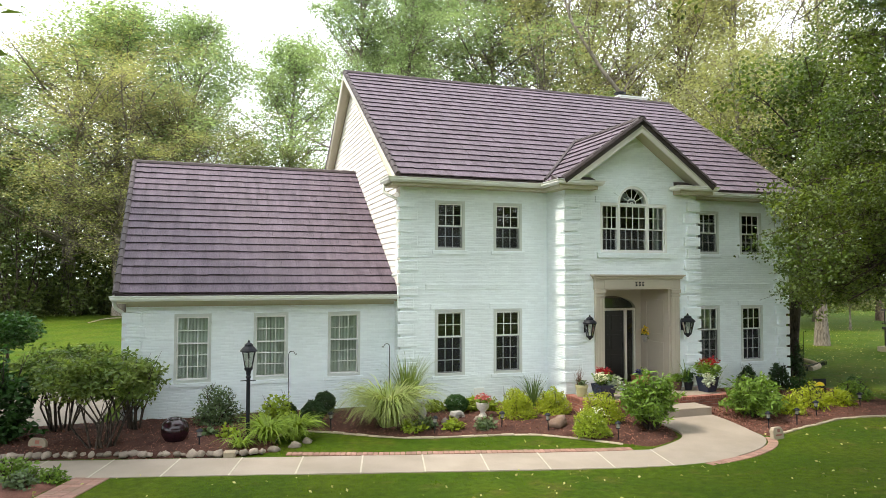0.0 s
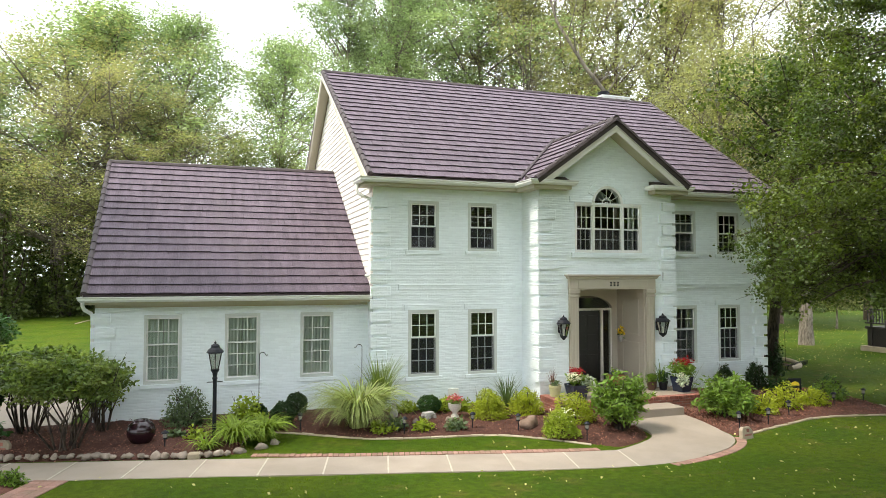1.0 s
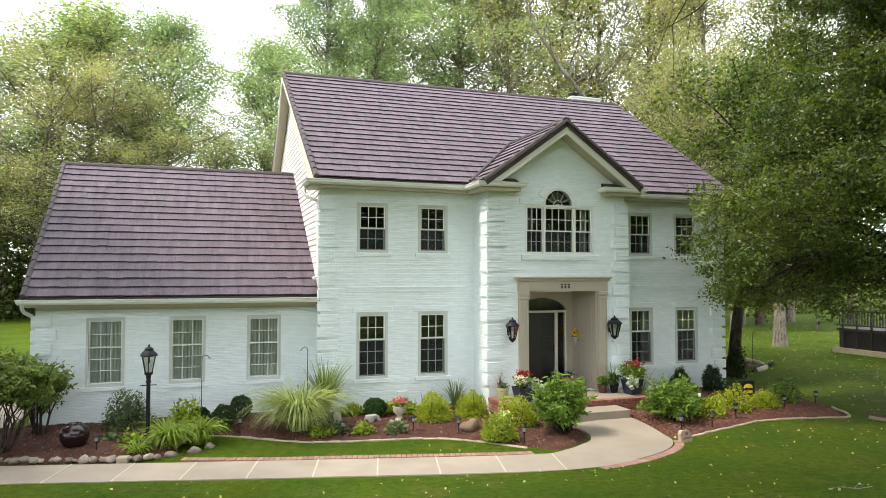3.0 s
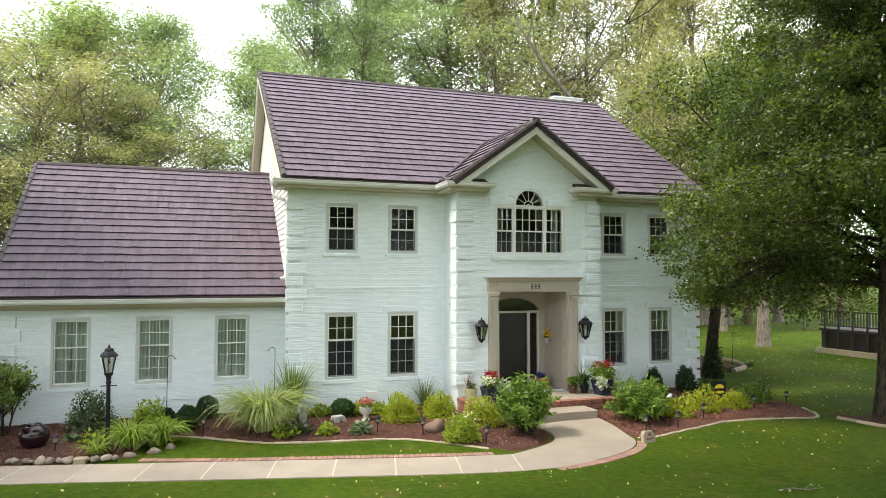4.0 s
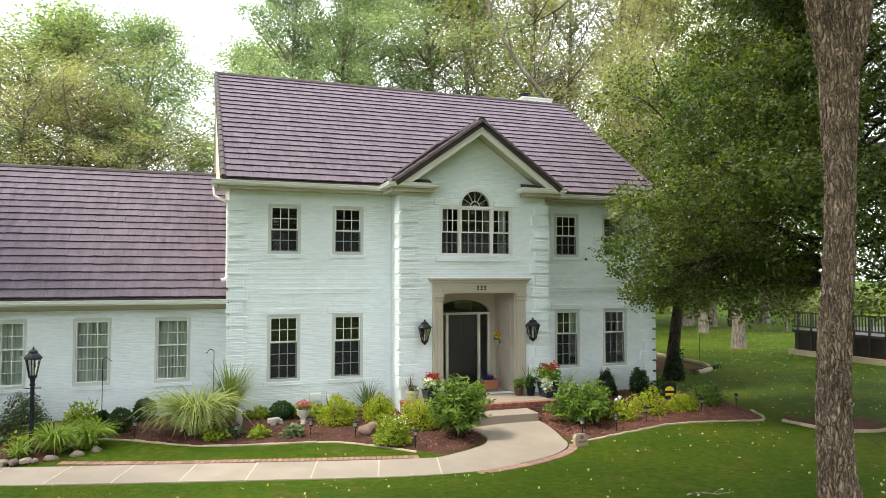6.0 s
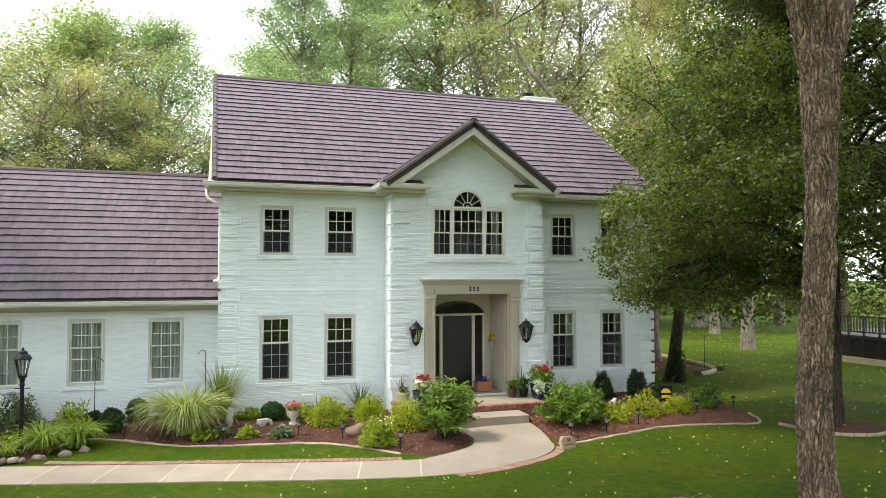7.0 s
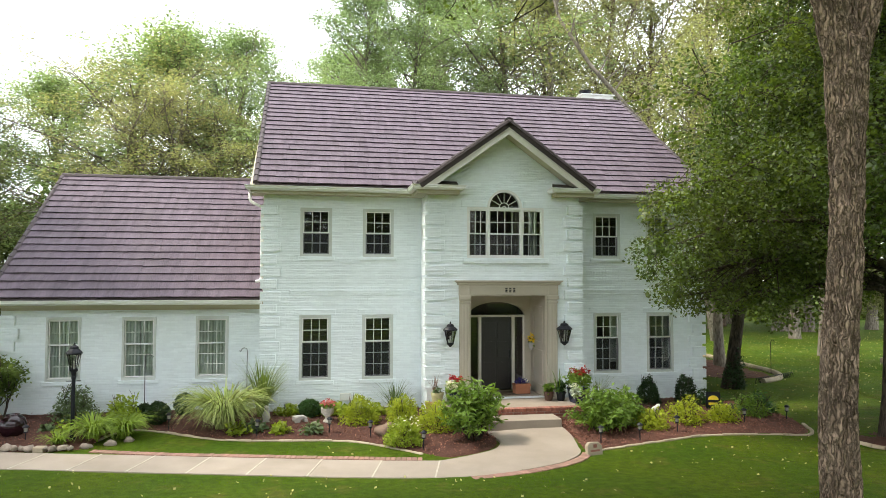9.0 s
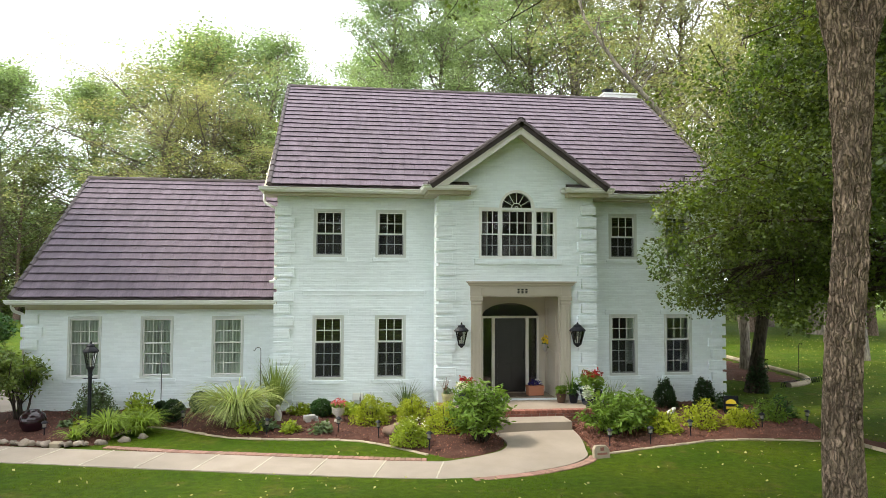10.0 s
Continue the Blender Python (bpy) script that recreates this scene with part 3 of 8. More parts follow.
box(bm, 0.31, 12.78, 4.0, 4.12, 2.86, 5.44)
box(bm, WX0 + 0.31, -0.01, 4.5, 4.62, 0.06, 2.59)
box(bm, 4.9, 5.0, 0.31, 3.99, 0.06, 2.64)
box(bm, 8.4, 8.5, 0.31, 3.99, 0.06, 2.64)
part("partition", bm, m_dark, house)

# siding on the gable end over the wing
siding = part("siding", (lambda b_: (box(b_, -0.010, -0.002, 0.02, 0.05, 3.0, 5.6), b_)[1])(bmesh.new()), m_siding, house, "white lap siding on the gable end")
course = 0.165
for k in range(48):
    z = 2.75 + k * course
    if z > RIDGE_Z - 0.25:
        break
    y_front = 0.03 if z < 5.9 else (z + 0.12 - 5.93) / SL - 0.47 + 0.28
    y_back = RIDGE_Y + (RIDGE_Y - y_front) if z >= 5.9 else 9.0
    if y_back - y_front < 0.2:
        break
    bm = bmesh.new()
    v = [bm.verts.new(c) for c in ((-0.004, y_front, z + course + 0.012), (-0.004, y_back, z + course + 0.012), (-0.03, y_back, z), (-0.03, y_front, z), (-0.004, y_front, z), (-0.004, y_back, z))]
    bm.faces.new((v[0], v[1], v[2], v[3]))
    bm.faces.new((v[3], v[2], v[5], v[4]))
    bm.faces.new((v[3], v[4], v[0]))
    bm.faces.new((v[2], v[1], v[5]))
    part("siding_board", bm, m_siding, siding)

# ---- roofs ----
TILE_W = (0.17, 0.24, 0.31, 0.38)


def tile_verts(w, length, butt=0.048, skew=0.0):
    """A shake: its lower edge thick, its upper end thin. u across, v up the slope, n out."""
    g = 0.002
    return [(g, 0.03 + skew, 0.004), (w - g, 0.03, 0.004), (w - g, 0, butt), (g, 0 + skew, butt), (g, length, 0.0), (w - g, length, 0.0), (w - g, length, 0.008), (g, length, 0.008)]


TILE_F = [(0, 1, 2, 3), (3, 2, 6, 7), (4, 7, 6, 5), (0, 3, 7, 4), (1, 5, 6, 2), (0, 4, 5, 1)]
tile_mesh = {}


def tile_data(w, length):
    k = (w, round(length, 3))
    if k not in tile_mesh:
        me = bpy.data.meshes.new("roof_tile")
        me.from_pydata(tile_verts(w, length), [], TILE_F)
        me.materials.append(m_tile)
        tile_mesh[k] = me
    return tile_mesh[k]


def roof_plane(name, origin, u, v, width, height, rows, parent, singles=(0, 0), cut=None, label="", seed=1, taper=(0, 0)):
    """A sloping deck with courses of shakes. origin: lower corner; u along the eave; v up the slope.
    taper: how far the slanting ends stand in at the eave."""
    r = random.Random(seed)
    u, v = Vector(u).normalized(), Vector(v).normalized()
    nrm = u.cross(v).normalized()
    m = Matrix((u, v, nrm)).transposed().to_4x4()
    m.translation = Vector(origin)
    bm = bmesh.new()
    box(bm, 0, width, 0.0, height, -0.14, -0.002)
    for q in bm.verts:
        f = 1 - q.co.y / height
        q.co.x += taper[0] * f if q.co.x < width / 2 else -taper[1] * f
    bm.transform(m)
    deck = part(name, bm, m_ridge, parent, label)
    e = height / rows
    vs, fs = [], []
    for i in range(rows):
        x = -r.uniform(0, 0.2)
        f = 1 - i / rows
        while x < width:
            w = r.choice(TILE_W)
            a, b = max(taper[0] * f, x), min(width - taper[1] * f, x + w)
            x += w
            if b - a < 0.05:
                continue
            if cut and not cut((a + b) / 2, (i + 0.5) * e):
                continue
            lift = r.uniform(0, 0.006)
            low = r.uniform(-0.012, 0.008)
            if singles[0] <= i < singles[1] and b - a == w:
                ob = new("roof_tile", tile_data(w, e + 0.05))
                ob.parent = deck
                ob.matrix_basis = m @ Matrix.Translation((a, i * e + low, lift + 0.012))
            else:
                k = len(vs)
                vs += [m @ Vector((a + p[0], p[1] + i * e + low, p[2] + lift + 0.012)) for p in tile_verts(b - a, e + 0.05, skew=r.uniform(-0.008, 0.008))]
                fs += [tuple(q + k for q in f) for f in TILE_F]
    tagged(raw("roof_tiles", vs, fs, m_tile, deck), kind="stuff")
    return deck, m


ROOF_X0, ROOF_X1 = -0.37, 13.42
slope_len = math.hypot(RIDGE_Y + 0.47, RIDGE_Z - 5.93)
deck, _ = roof_plane("roof", (ROOF_X0, -0.47, 5.93), (1, 0, 0), (0, RIDGE_Y + 0.47, RIDGE_Z - 5.93), ROOF_X1 - ROOF_X0, slope_len, 22, house, label="purple brown shake tile main roof", seed=3, taper=(0.15, 0.10))
bm = bmesh.new()
v = [bm.verts.new(p) for p in ((ROOF_X0, RIDGE_Y, RIDGE_Z), (ROOF_X1, RIDGE_Y, RIDGE_Z), (ROOF_X1, DEPTH + 0.47, 5.93), (ROOF_X0, DEPTH + 0.47, 5.93))]
w_ = [bm.verts.new(p.co - Vector((0, 0, 0.16))) for p in v]
for f in ((0, 1, 2, 3), (4, 7, 6, 5), (0, 4, 5, 1), (1, 5, 6, 2), (2, 6, 7, 3), (3, 7, 4, 0)):
    bm.faces.new([(v + w_)[i] for i in f])
part("roof", bm, m_tile, house, "back slope of the main roof")
wlen = math.hypot(W_RY - W_EY, W_RZ - W_EZ)
wdeck, _ = roof_plane("roof", (-7.12, W_EY, W_EZ), (1, 0, 0), (0, W_RY - W_EY, W_RZ - W_EZ), 7.10, wlen, 19, house, singles=(0, 11), label="purple brown shake tile roof of the wing", seed=5, taper=(0.22, 0))
bm = bmesh.new()
v = [bm.verts.new(p) for p in ((-7.12, W_RY, W_RZ), (-0.02, W_RY, W_RZ), (-0.02, 11.7, W_EZ), (-7.12, 11.7, W_EZ))]
w_ = [bm.verts.new(p.co - Vector((0, 0, 0.16))) for p in v]
for f in ((0, 1, 2, 3), (4, 7, 6, 5), (0, 4, 5, 1), (1, 5, 6, 2), (2, 6, 7, 3), (3, 7, 4, 0)):
    bm.faces.new([(v + w_)[i] for i in f])
part("roof", bm, m_tile, house, "back slope of the wing roof")
# gable roof of the bay
G_PZ, G_EZ, G_HW, G_Y0 = 7.66, 5.90, 2.46, -1.58
glen = math.hypot(G_HW, G_PZ - G_EZ)
GSL = (G_PZ - G_EZ) / G_HW


def above_main(side):
    def ok(u_, v_):
        z = G_EZ + v_ / glen * (G_PZ - G_EZ)
        y = (G_Y0 + 3.75 - u_) if side < 0 else (G_Y0 + u_)
        return 5.93 + (y + 0.47) * SL < z + 0.12
    return ok


roof_plane("roof", (BAYC - G_HW, G_Y0 + 3.75, G_EZ), (0, -1, 0), (G_HW, 0, G_PZ - G_EZ), 3.75, glen, 8, house, cut=above_main(-1), label="shake tile slope of the entrance gable", seed=8)
roof_plane("roof", (BAYC + G_HW, G_Y0, G_EZ), (0, 1, 0), (-G_HW, 0, G_PZ - G_EZ), 3.75, glen, 8, house, cut=above_main(1), label="shake tile slope of the entrance gable", seed=9)


# ridge and rake caps: short overlapping pieces
def caps(name, a, b, parent, wid=0.13, piece=0.42, up=(0, 0, 1), lift=0.02):
    a, b = Vector(a), Vector(b)
    d = (b - a).normalized()
    up = (Vector(up) - d * d.dot(Vector(up))).normalized()
    s = d.cross(up)
    nn = max(1, round((b - a).length / piece))
    L = (b - a).length / nn
    me = bpy.data.meshes.new(name)
    vv, ff = [], []
    for x, k in ((0.0, 1.0), (L + 0.03, 0.92)):
        for yy, zz in ((-wid, -0.07), (-wid * 0.75, 0.0), (-wid * 0.35, 0.035), (wid * 0.35, 0.035), (wid * 0.75, 0.0), (wid, -0.07)):
            vv.append((x, yy * k, zz * k + (0.012 if x == 0 else -0.004)))
    for j in range(5):
        ff.append((j, j + 1, j + 7, j + 6))
    ff += [(5, 4, 3, 2, 1, 0), (6, 7, 8, 9, 10, 11), (0, 6, 11, 5)]
    me.from_pydata(vv, [], ff)
    me.materials.append(m_ridge)
    for k in range(nn):
        ob = new(name, me)
        ob.parent = parent
        mm = Matrix((d, s, up)).transposed().to_4x4()
        mm.translation = a + d * (k * L) + up * lift
        ob.matrix_basis = mm


caps("ridge_cap", (ROOF_X0, RIDGE_Y, RIDGE_Z + 0.03), (ROOF_X1, RIDGE_Y, RIDGE_Z + 0.03), deck)
caps("ridge_cap", (-7.12, W_RY, W_RZ + 0.03), (-0.05, W_RY, W_RZ + 0.03), wdeck)
caps("ridge_cap", (BAYC, G_Y0, G_PZ + 0.03), (BAYC, 2.0, G_PZ + 0.03), deck)
nm = Vector((0, -(RIDGE_Z - 5.93), RIDGE_Y + 0.47)).normalized()
caps("rake_cap", (ROOF_X0 + 0.18, -0.47, 5.95), (ROOF_X0 + 0.03, RIDGE_Y, RIDGE_Z + 0.02), deck, 0.09, 0.37, nm, 0.03)
caps("rake_cap", (ROOF_X1 - 0.13, -0.47, 5.95), (ROOF_X1 - 0.03, RIDGE_Y, RIDGE_Z + 0.02), deck, 0.09, 0.37, nm, 0.03)
nw = Vector((0, -(W_RZ - W_EZ), W_RY - W_EY)).normalized()
caps("rake_cap", (-6.87, W_EY, W_EZ + 0.02), (-7.09, W_RY, W_RZ + 0.02), wdeck, 0.09, 0.37, nw, 0.03)
for s in (-1, 1):
    ng = Vector((s * (G_PZ - G_EZ), 0, G_HW)).normalized()
    caps("rake_cap", (BAYC + s * G_HW, G_Y0 + 0.04, G_EZ), (BAYC, G_Y0 + 0.04, G_PZ), deck, 0.08, 0.37, ng, 0.04)


# ---- eaves: fascia, soffit, gutters ----
GUT = [(0.0, 0.0), (0.085, 0.0), (0.125, 0.05), (0.125, 0.085), (0.145, 0.11), (0.145, 0.125), (0.135, 0.125), (0.115, 0.09), (0.012, 0.09), (0.012, 0.125), (0.0, 0.125)]


def gutter(path, label):
    bm = bmesh.new()
    sweep(bm, GUT, path)
    return part("gutter", bm, m_white, house, label)


def eave_box(name, pts, z0, z1, mat):
    """A solid of a plan outline between two heights."""
    bm = bmesh.new()
    a = [bm.verts.new((x, y, z0)) for x, y in pts]
    b = [bm.verts.new((x, y, z1)) for x, y in pts]
    bm.faces.new(a[::-1])
    bm.faces.new(b)
    for i in range(len(pts)):
        bm.faces.new((a[i], a[(i + 1) % len(pts)], b[(i + 1) % len(pts)], b[i]))
    return part(name, bm, mat, house)


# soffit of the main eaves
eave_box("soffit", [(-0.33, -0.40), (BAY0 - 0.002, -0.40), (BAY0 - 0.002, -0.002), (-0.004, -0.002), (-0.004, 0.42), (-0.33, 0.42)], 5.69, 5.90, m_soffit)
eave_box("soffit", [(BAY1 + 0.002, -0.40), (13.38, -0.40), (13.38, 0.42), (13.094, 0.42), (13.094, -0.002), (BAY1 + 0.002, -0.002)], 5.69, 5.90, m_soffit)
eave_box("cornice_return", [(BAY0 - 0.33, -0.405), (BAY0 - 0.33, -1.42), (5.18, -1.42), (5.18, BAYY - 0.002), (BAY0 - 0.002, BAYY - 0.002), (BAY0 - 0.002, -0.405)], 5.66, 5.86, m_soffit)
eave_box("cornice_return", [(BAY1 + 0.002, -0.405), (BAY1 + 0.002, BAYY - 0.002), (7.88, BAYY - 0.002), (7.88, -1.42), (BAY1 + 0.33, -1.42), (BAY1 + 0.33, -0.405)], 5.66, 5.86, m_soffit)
gutter([(-0.335, 0.42, 5.76), (-0.335, -0.405, 5.76), (BAY0 - 0.335, -0.405, 5.76), (BAY0 - 0.335, -1.425, 5.76), (5.19, -1.425, 5.76), (5.19, -1.10, 5.76)], "white metal gutter along the main eaves")
gutter([(7.87, -1.10, 5.76), (7.87, -1.425, 5.76), (BAY1 + 0.335, -1.425, 5.76), (BAY1 + 0.335, -0.405, 5.76), (13.40, -0.405, 5.76)], "white metal gutter along the main eaves")
# dark metal in the valleys between the roofs
for s in (-1, 1):
    bm = bmesh.new()
    lo_ = Vector((BAYC + s * G_HW, -0.47 + (G_EZ - 5.93) / SL, G_EZ + 0.10))
    hi_ = Vector((BAYC, -0.47 + (G_PZ - 5.93) / SL, G_PZ + 0.10))
    tube(bm, [lo_, lo_.lerp(hi_, 0.5), hi_], 0.05, 6)
    part("valley_flashing", bm, m_ridge, house, "dark metal strip in the roof valley")
# sloping caps on the returns
for x0, x1 in ((BAY0 - 0.42, 5.16), (7.90, BAY1 + 0.42)):
    bm = bmesh.new()
    v = [bm.verts.new(p) for p in ((x0, -1.46, 5.875), (x1, -1.46, 5.875), (x1, -1.094, 6.04), (x0, -1.094, 6.04), (x1, -1.094, 5.875), (x0, -1.094, 5.875))]
    for f in ((0, 1, 2, 3), (1, 4, 2), (0, 3, 5), (0, 5, 4, 1), (3, 2, 4, 5)):
        bm.faces.new([v[i] for i in f])
    part("return_roof", bm, m_ridge, house)
# rake boards and soffits of the entrance gable
for s in (-1, 1):
    bm = bmesh.new()
    for y0, y1, d0, d1 in ((-1.55, -1.51, -0.36, -0.07), (-1.575, -1.53, -0.20, -0.05)):
        foot = 5.892
        pts = [(BAYC + s * (G_HW - (foot - G_EZ - d1) / GSL), foot), (BAYC, G_PZ + d1), (BAYC, G_PZ + d0), (BAYC + s * (G_HW - (foot - G_EZ - d0) / GSL), foot)]
        prism(bm, pts, y0, y1)
    part("rake_board", bm, m_cream, house, "cream rake board of the entrance gable")
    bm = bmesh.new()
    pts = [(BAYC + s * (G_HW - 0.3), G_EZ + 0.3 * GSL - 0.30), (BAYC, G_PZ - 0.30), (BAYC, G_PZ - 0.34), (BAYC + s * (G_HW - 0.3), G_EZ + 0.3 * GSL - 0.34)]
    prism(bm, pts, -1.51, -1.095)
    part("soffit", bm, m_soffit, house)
# rake boards of the main gable end and of the wing
for x0, x1, ey, ez, ry, rz, by in ((-0.40, -0.36, -0.40, 5.93 + 0.07 * SL, RIDGE_Y, RIDGE_Z, DEPTH + 0.4), (13.40, 13.44, -0.40, 5.93 + 0.07 * SL, RIDGE_Y, RIDGE_Z, DEPTH + 0.4)):
    for y_end in (ey, by):
        bm = bmesh.new()
        v = []
        lean = 0.13 if x0 < 0 else -0.09
        for x in (x0, x1):
            v.append([bm.verts.new(p) for p in ((x + lean, y_end, ez - 0.03), (x, ry, rz - 0.03), (x, ry, rz - 0.26), (x + lean, y_end, ez - 0.22))])
        bm.faces.new(v[0])
        bm.faces.new(v[1][::-1])
        for i in range(4):
            bm.faces.new((v[0][i], v[0][(i + 1) % 4], v[1][(i + 1) % 4], v[1][i]))
        part("rake_board", bm, m_cream, house)
        bm = bmesh.new()
        xa, xb = (x1, -0.03) if x0 < 0 else (13.093, x0)
        v = []
        for x in (xa, xb):
            v.append([bm.verts.new(p) for p in ((x, y_end, ez - 0.17), (x, ry, rz - 0.17), (x, ry, rz - 0.23), (x, y_end, ez - 0.21))])
        bm.faces.new(v[0])
        bm.faces.new(v[1][::-1])
        for i in range(4):
            bm.faces.new((v[0][i], v[0][(i + 1) % 4], v[1][(i + 1) % 4], v[1][i]))
        part("soffit", bm, m_soffit, house)
bm = bmesh.new()
v = []
for x in (-7.135, -7.10):
    v.append([bm.verts.new(p) for p in ((x + 0.21, W_EY + 0.1, W_EZ + 0.1 * W_SL - 0.03), (x, W_RY, W_RZ - 0.03), (x, W_RY, W_RZ - 0.22), (x + 0.21, W_EY + 0.1, W_EZ + 0.1 * W_SL - 0.2))])
bm.faces.new(v[0])
bm.faces.new(v[1][::-1])
for i in range(4):
    bm.faces.new((v[0][i], v[0][(i + 1) % 4], v[1][(i + 1) % 4], v[1][i]))
part("rake_board", bm, m_cream, house)
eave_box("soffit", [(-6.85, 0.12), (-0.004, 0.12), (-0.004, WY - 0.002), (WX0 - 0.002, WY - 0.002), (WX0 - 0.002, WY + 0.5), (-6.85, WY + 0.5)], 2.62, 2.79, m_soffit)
# band below the wing soffit, its darkened colour standing in for eave shade
bm = bmesh.new()
box(bm, WX0, -0.03, WY - 0.025, WY - 0.002, 2.53, 2.618)
part("frieze_board", bm, m_soffit, house)
gutter([(-6.87, 0.9, 2.68), (-6.87, 0.115, 2.68), (-0.03, 0.115, 2.68)], "white metal gutter along the wing eaves")
# downpipes
bm = bmesh.new()
tube(bm, [(-0.40, 0.25, 5.77), (-0.40, 0.25, 5.60), (-0.36, 0.18, 5.50), (-0.06, 0.12, 5.36), (-0.055, 0.12, 5.25), (-0.055, 0.12, 3.42), (-0.10, 0.06, 3.33), (-0.2, 0.02, 3.30)], 0.045, 8)
part("downpipe", bm, m_white, house, "white downpipe on the gable corner", smooth=True)
bm = bmesh.new()
tube(bm, [(-6.93, 0.30, 2.70), (-6.93, 0.30, 2.60), (-6.90, 0.38, 2.50), (-6.79, 0.62, 2.40), (-6.755, 0.66, 2.30), (-6.755, 0.66, -0.3)], 0.045, 8)
part("downpipe", bm, m_white, house, "white downpipe on the wing corner", smooth=True)
# flue on the ridge
bm = bmesh.new()
box(bm, -0.3, 1.2, -0.4, 0.4, -12.0, 0.0)
box(bm, -0.34, 1.24, -0.44, 0.44, 0.0, 0.06)
flue = part("chimney_chase", bm, m_white, house, "white chimney chase on the end wall")
bm = bmesh.new()
tube(bm, [(0, 0, 0.06), (0, 0, 0.20)], 0.16, 14)
tube(bm, [(0, 0, 0.20), (0, 0, 0.22), (0, 0, 0.28), (0, 0, 0.31)], [0.16, 0.27, 0.27, 0.10], 14)
part("flue_cap", bm, m_black, flue, "dark metal flue cap")
flue.matrix_basis = pose(13.40, 9.85, 11.68)

# ---- brick trim ----
QUOIN_H, QUOIN_P = 0.262, 0.3387


def quoins(x0, sx, y, z0, z1, parent, side=None, long=0.46, short=0.36, proud=0.078, side_len=(0.30, 0.42)):
    """Raised corner blocks, long and short by turns; sx: the way they run along the wall; side: the way the corner turns back."""
    k, z = 0, z1 - QUOIN_H
    while z > z0:
        ln = long if k % 2 else short
        bm = bmesh.new()
        a, b = sorted((x0 - sx * proud, x0 + sx * ln))
        box(bm, a, b, y - proud, y + 0.02, z, z + QUOIN_H, bevel=0.006)
        if side:
            sl = side_len[k % 2]
            a, b = sorted((x0 - sx * proud, x0 + sx * 0.02))
            box(bm, a, b, y + 0.021, y + sl, z, z + QUOIN_H)
        part("quoin", bm, m_brick, parent)
        z -= QUOIN_P
        k += 1


quoins(0, 1, 0, BASE, 5.40, w_left)
quoins(BAY0, 1, BAYY, 0.2, 5.45, w_bay, side=True)
quoins(BAY1, -1, BAYY, 0.2, 5.45, w_bay, side=True)
quoins(13.09, -1, 0, BASE, 5.40, w_right)
quoins(WX0, 1, WY, 1.2, 2.40, w_wing)
# bands between the storeys
for x0, x1, w in ((0.70, 4.10, w_left), (8.85, 12.45, w_right)):
    bm = bmesh.new()
    box(bm, x0, x1, -0.022, 0.01, 2.93, 3.075, bevel=0.005)
    box(bm, x0, x1, -0.035, 0.01, 3.03, 3.0765, bevel=0.005)
    part("band_course", bm, m_brick, w)


# ---- windows ----
pane_mesh = {}


def pane(w, h, parent, x, y, z):
    k = (round(w, 3), round(h, 3))
    if k not in pane_mesh:
        bm = bmesh.new()
        box(bm, 0, w, 0, 0.004, 0, h)
        me = bpy.data.meshes.new("pane")
        bm.to_mesh(me)
        bm.free()
        me.materials.append(m_glass)
        pane_mesh[k] = me
    ob = new("pane", pane_mesh[k])
    ob.parent = parent
    ob.matrix_basis = pose(x, y, z, rng.uniform(-0.25, 0.25), 0, rng.uniform(-0.25, 0.25))
    ob.visible_shadow = False
    return ob


def ring(bm, o, i, y0, y1):
    """A rectangular frame: outer and inner x0, x1, z0, z1."""
    vs = []
    for y in (y0, y1):
        for x0, x1, z0, z1 in (o, i):
            vs.append([bm.verts.new((x, y, z)) for x, z in ((x0, z0), (x1, z0), (x1, z1), (x0, z1))])
    of, jf, ob_, jb = vs
    for k in range(4):
        n_ = (k + 1) % 4
        bm.faces.new((of[k], of[n_], jf[n_], jf[k]))
        bm.faces.new((ob_[k], jb[k], jb[n_], ob_[n_]))
        bm.faces.new((of[k], ob_[k], ob_[n_], of[n_]))
        bm.faces.new((jf[k], jf[n_], jb[n_], jb[k]))


def sash(name, x0, x1, z0, z1, y, cols, rows, parent, mat, rail=0.032, bar=0.02):
    """A glazed sash with its bars and lights."""
    bm = bmesh.new()
    ring(bm, (x0, x1, z0, z1), (x0 + rail, x1 - rail, z0 + rail, z1 - rail), y, y + 0.04)
    ix0, ix1, iz0, iz1 = x0 + rail, x1 - rail, z0 + rail, z1 - rail
    pw, ph = (ix1 - ix0) / cols, (iz1 - iz0) / rows
    for c in range(1, cols):
        box(bm, ix0 + c * pw - bar / 2, ix0 + c * pw + bar / 2, y + 0.008, y + 0.032, iz0, iz1)
    for r in range(1, rows):
        box(bm, ix0, ix1, y + 0.009, y + 0.031, iz0 + r * ph - bar / 2, iz0 + r * ph + bar / 2)
    ob = part(name, bm, mat, parent)
    for c in range(cols):
        for r in range(rows):
            pane(pw, ph, parent, ix0 + c * pw, y + 0.018, iz0 + r * ph)
    return ob


m_screenframe = material("grey_screen_frame", (0.20, 0.20, 0.20), 0.5, var=0.1, bump=0.05)


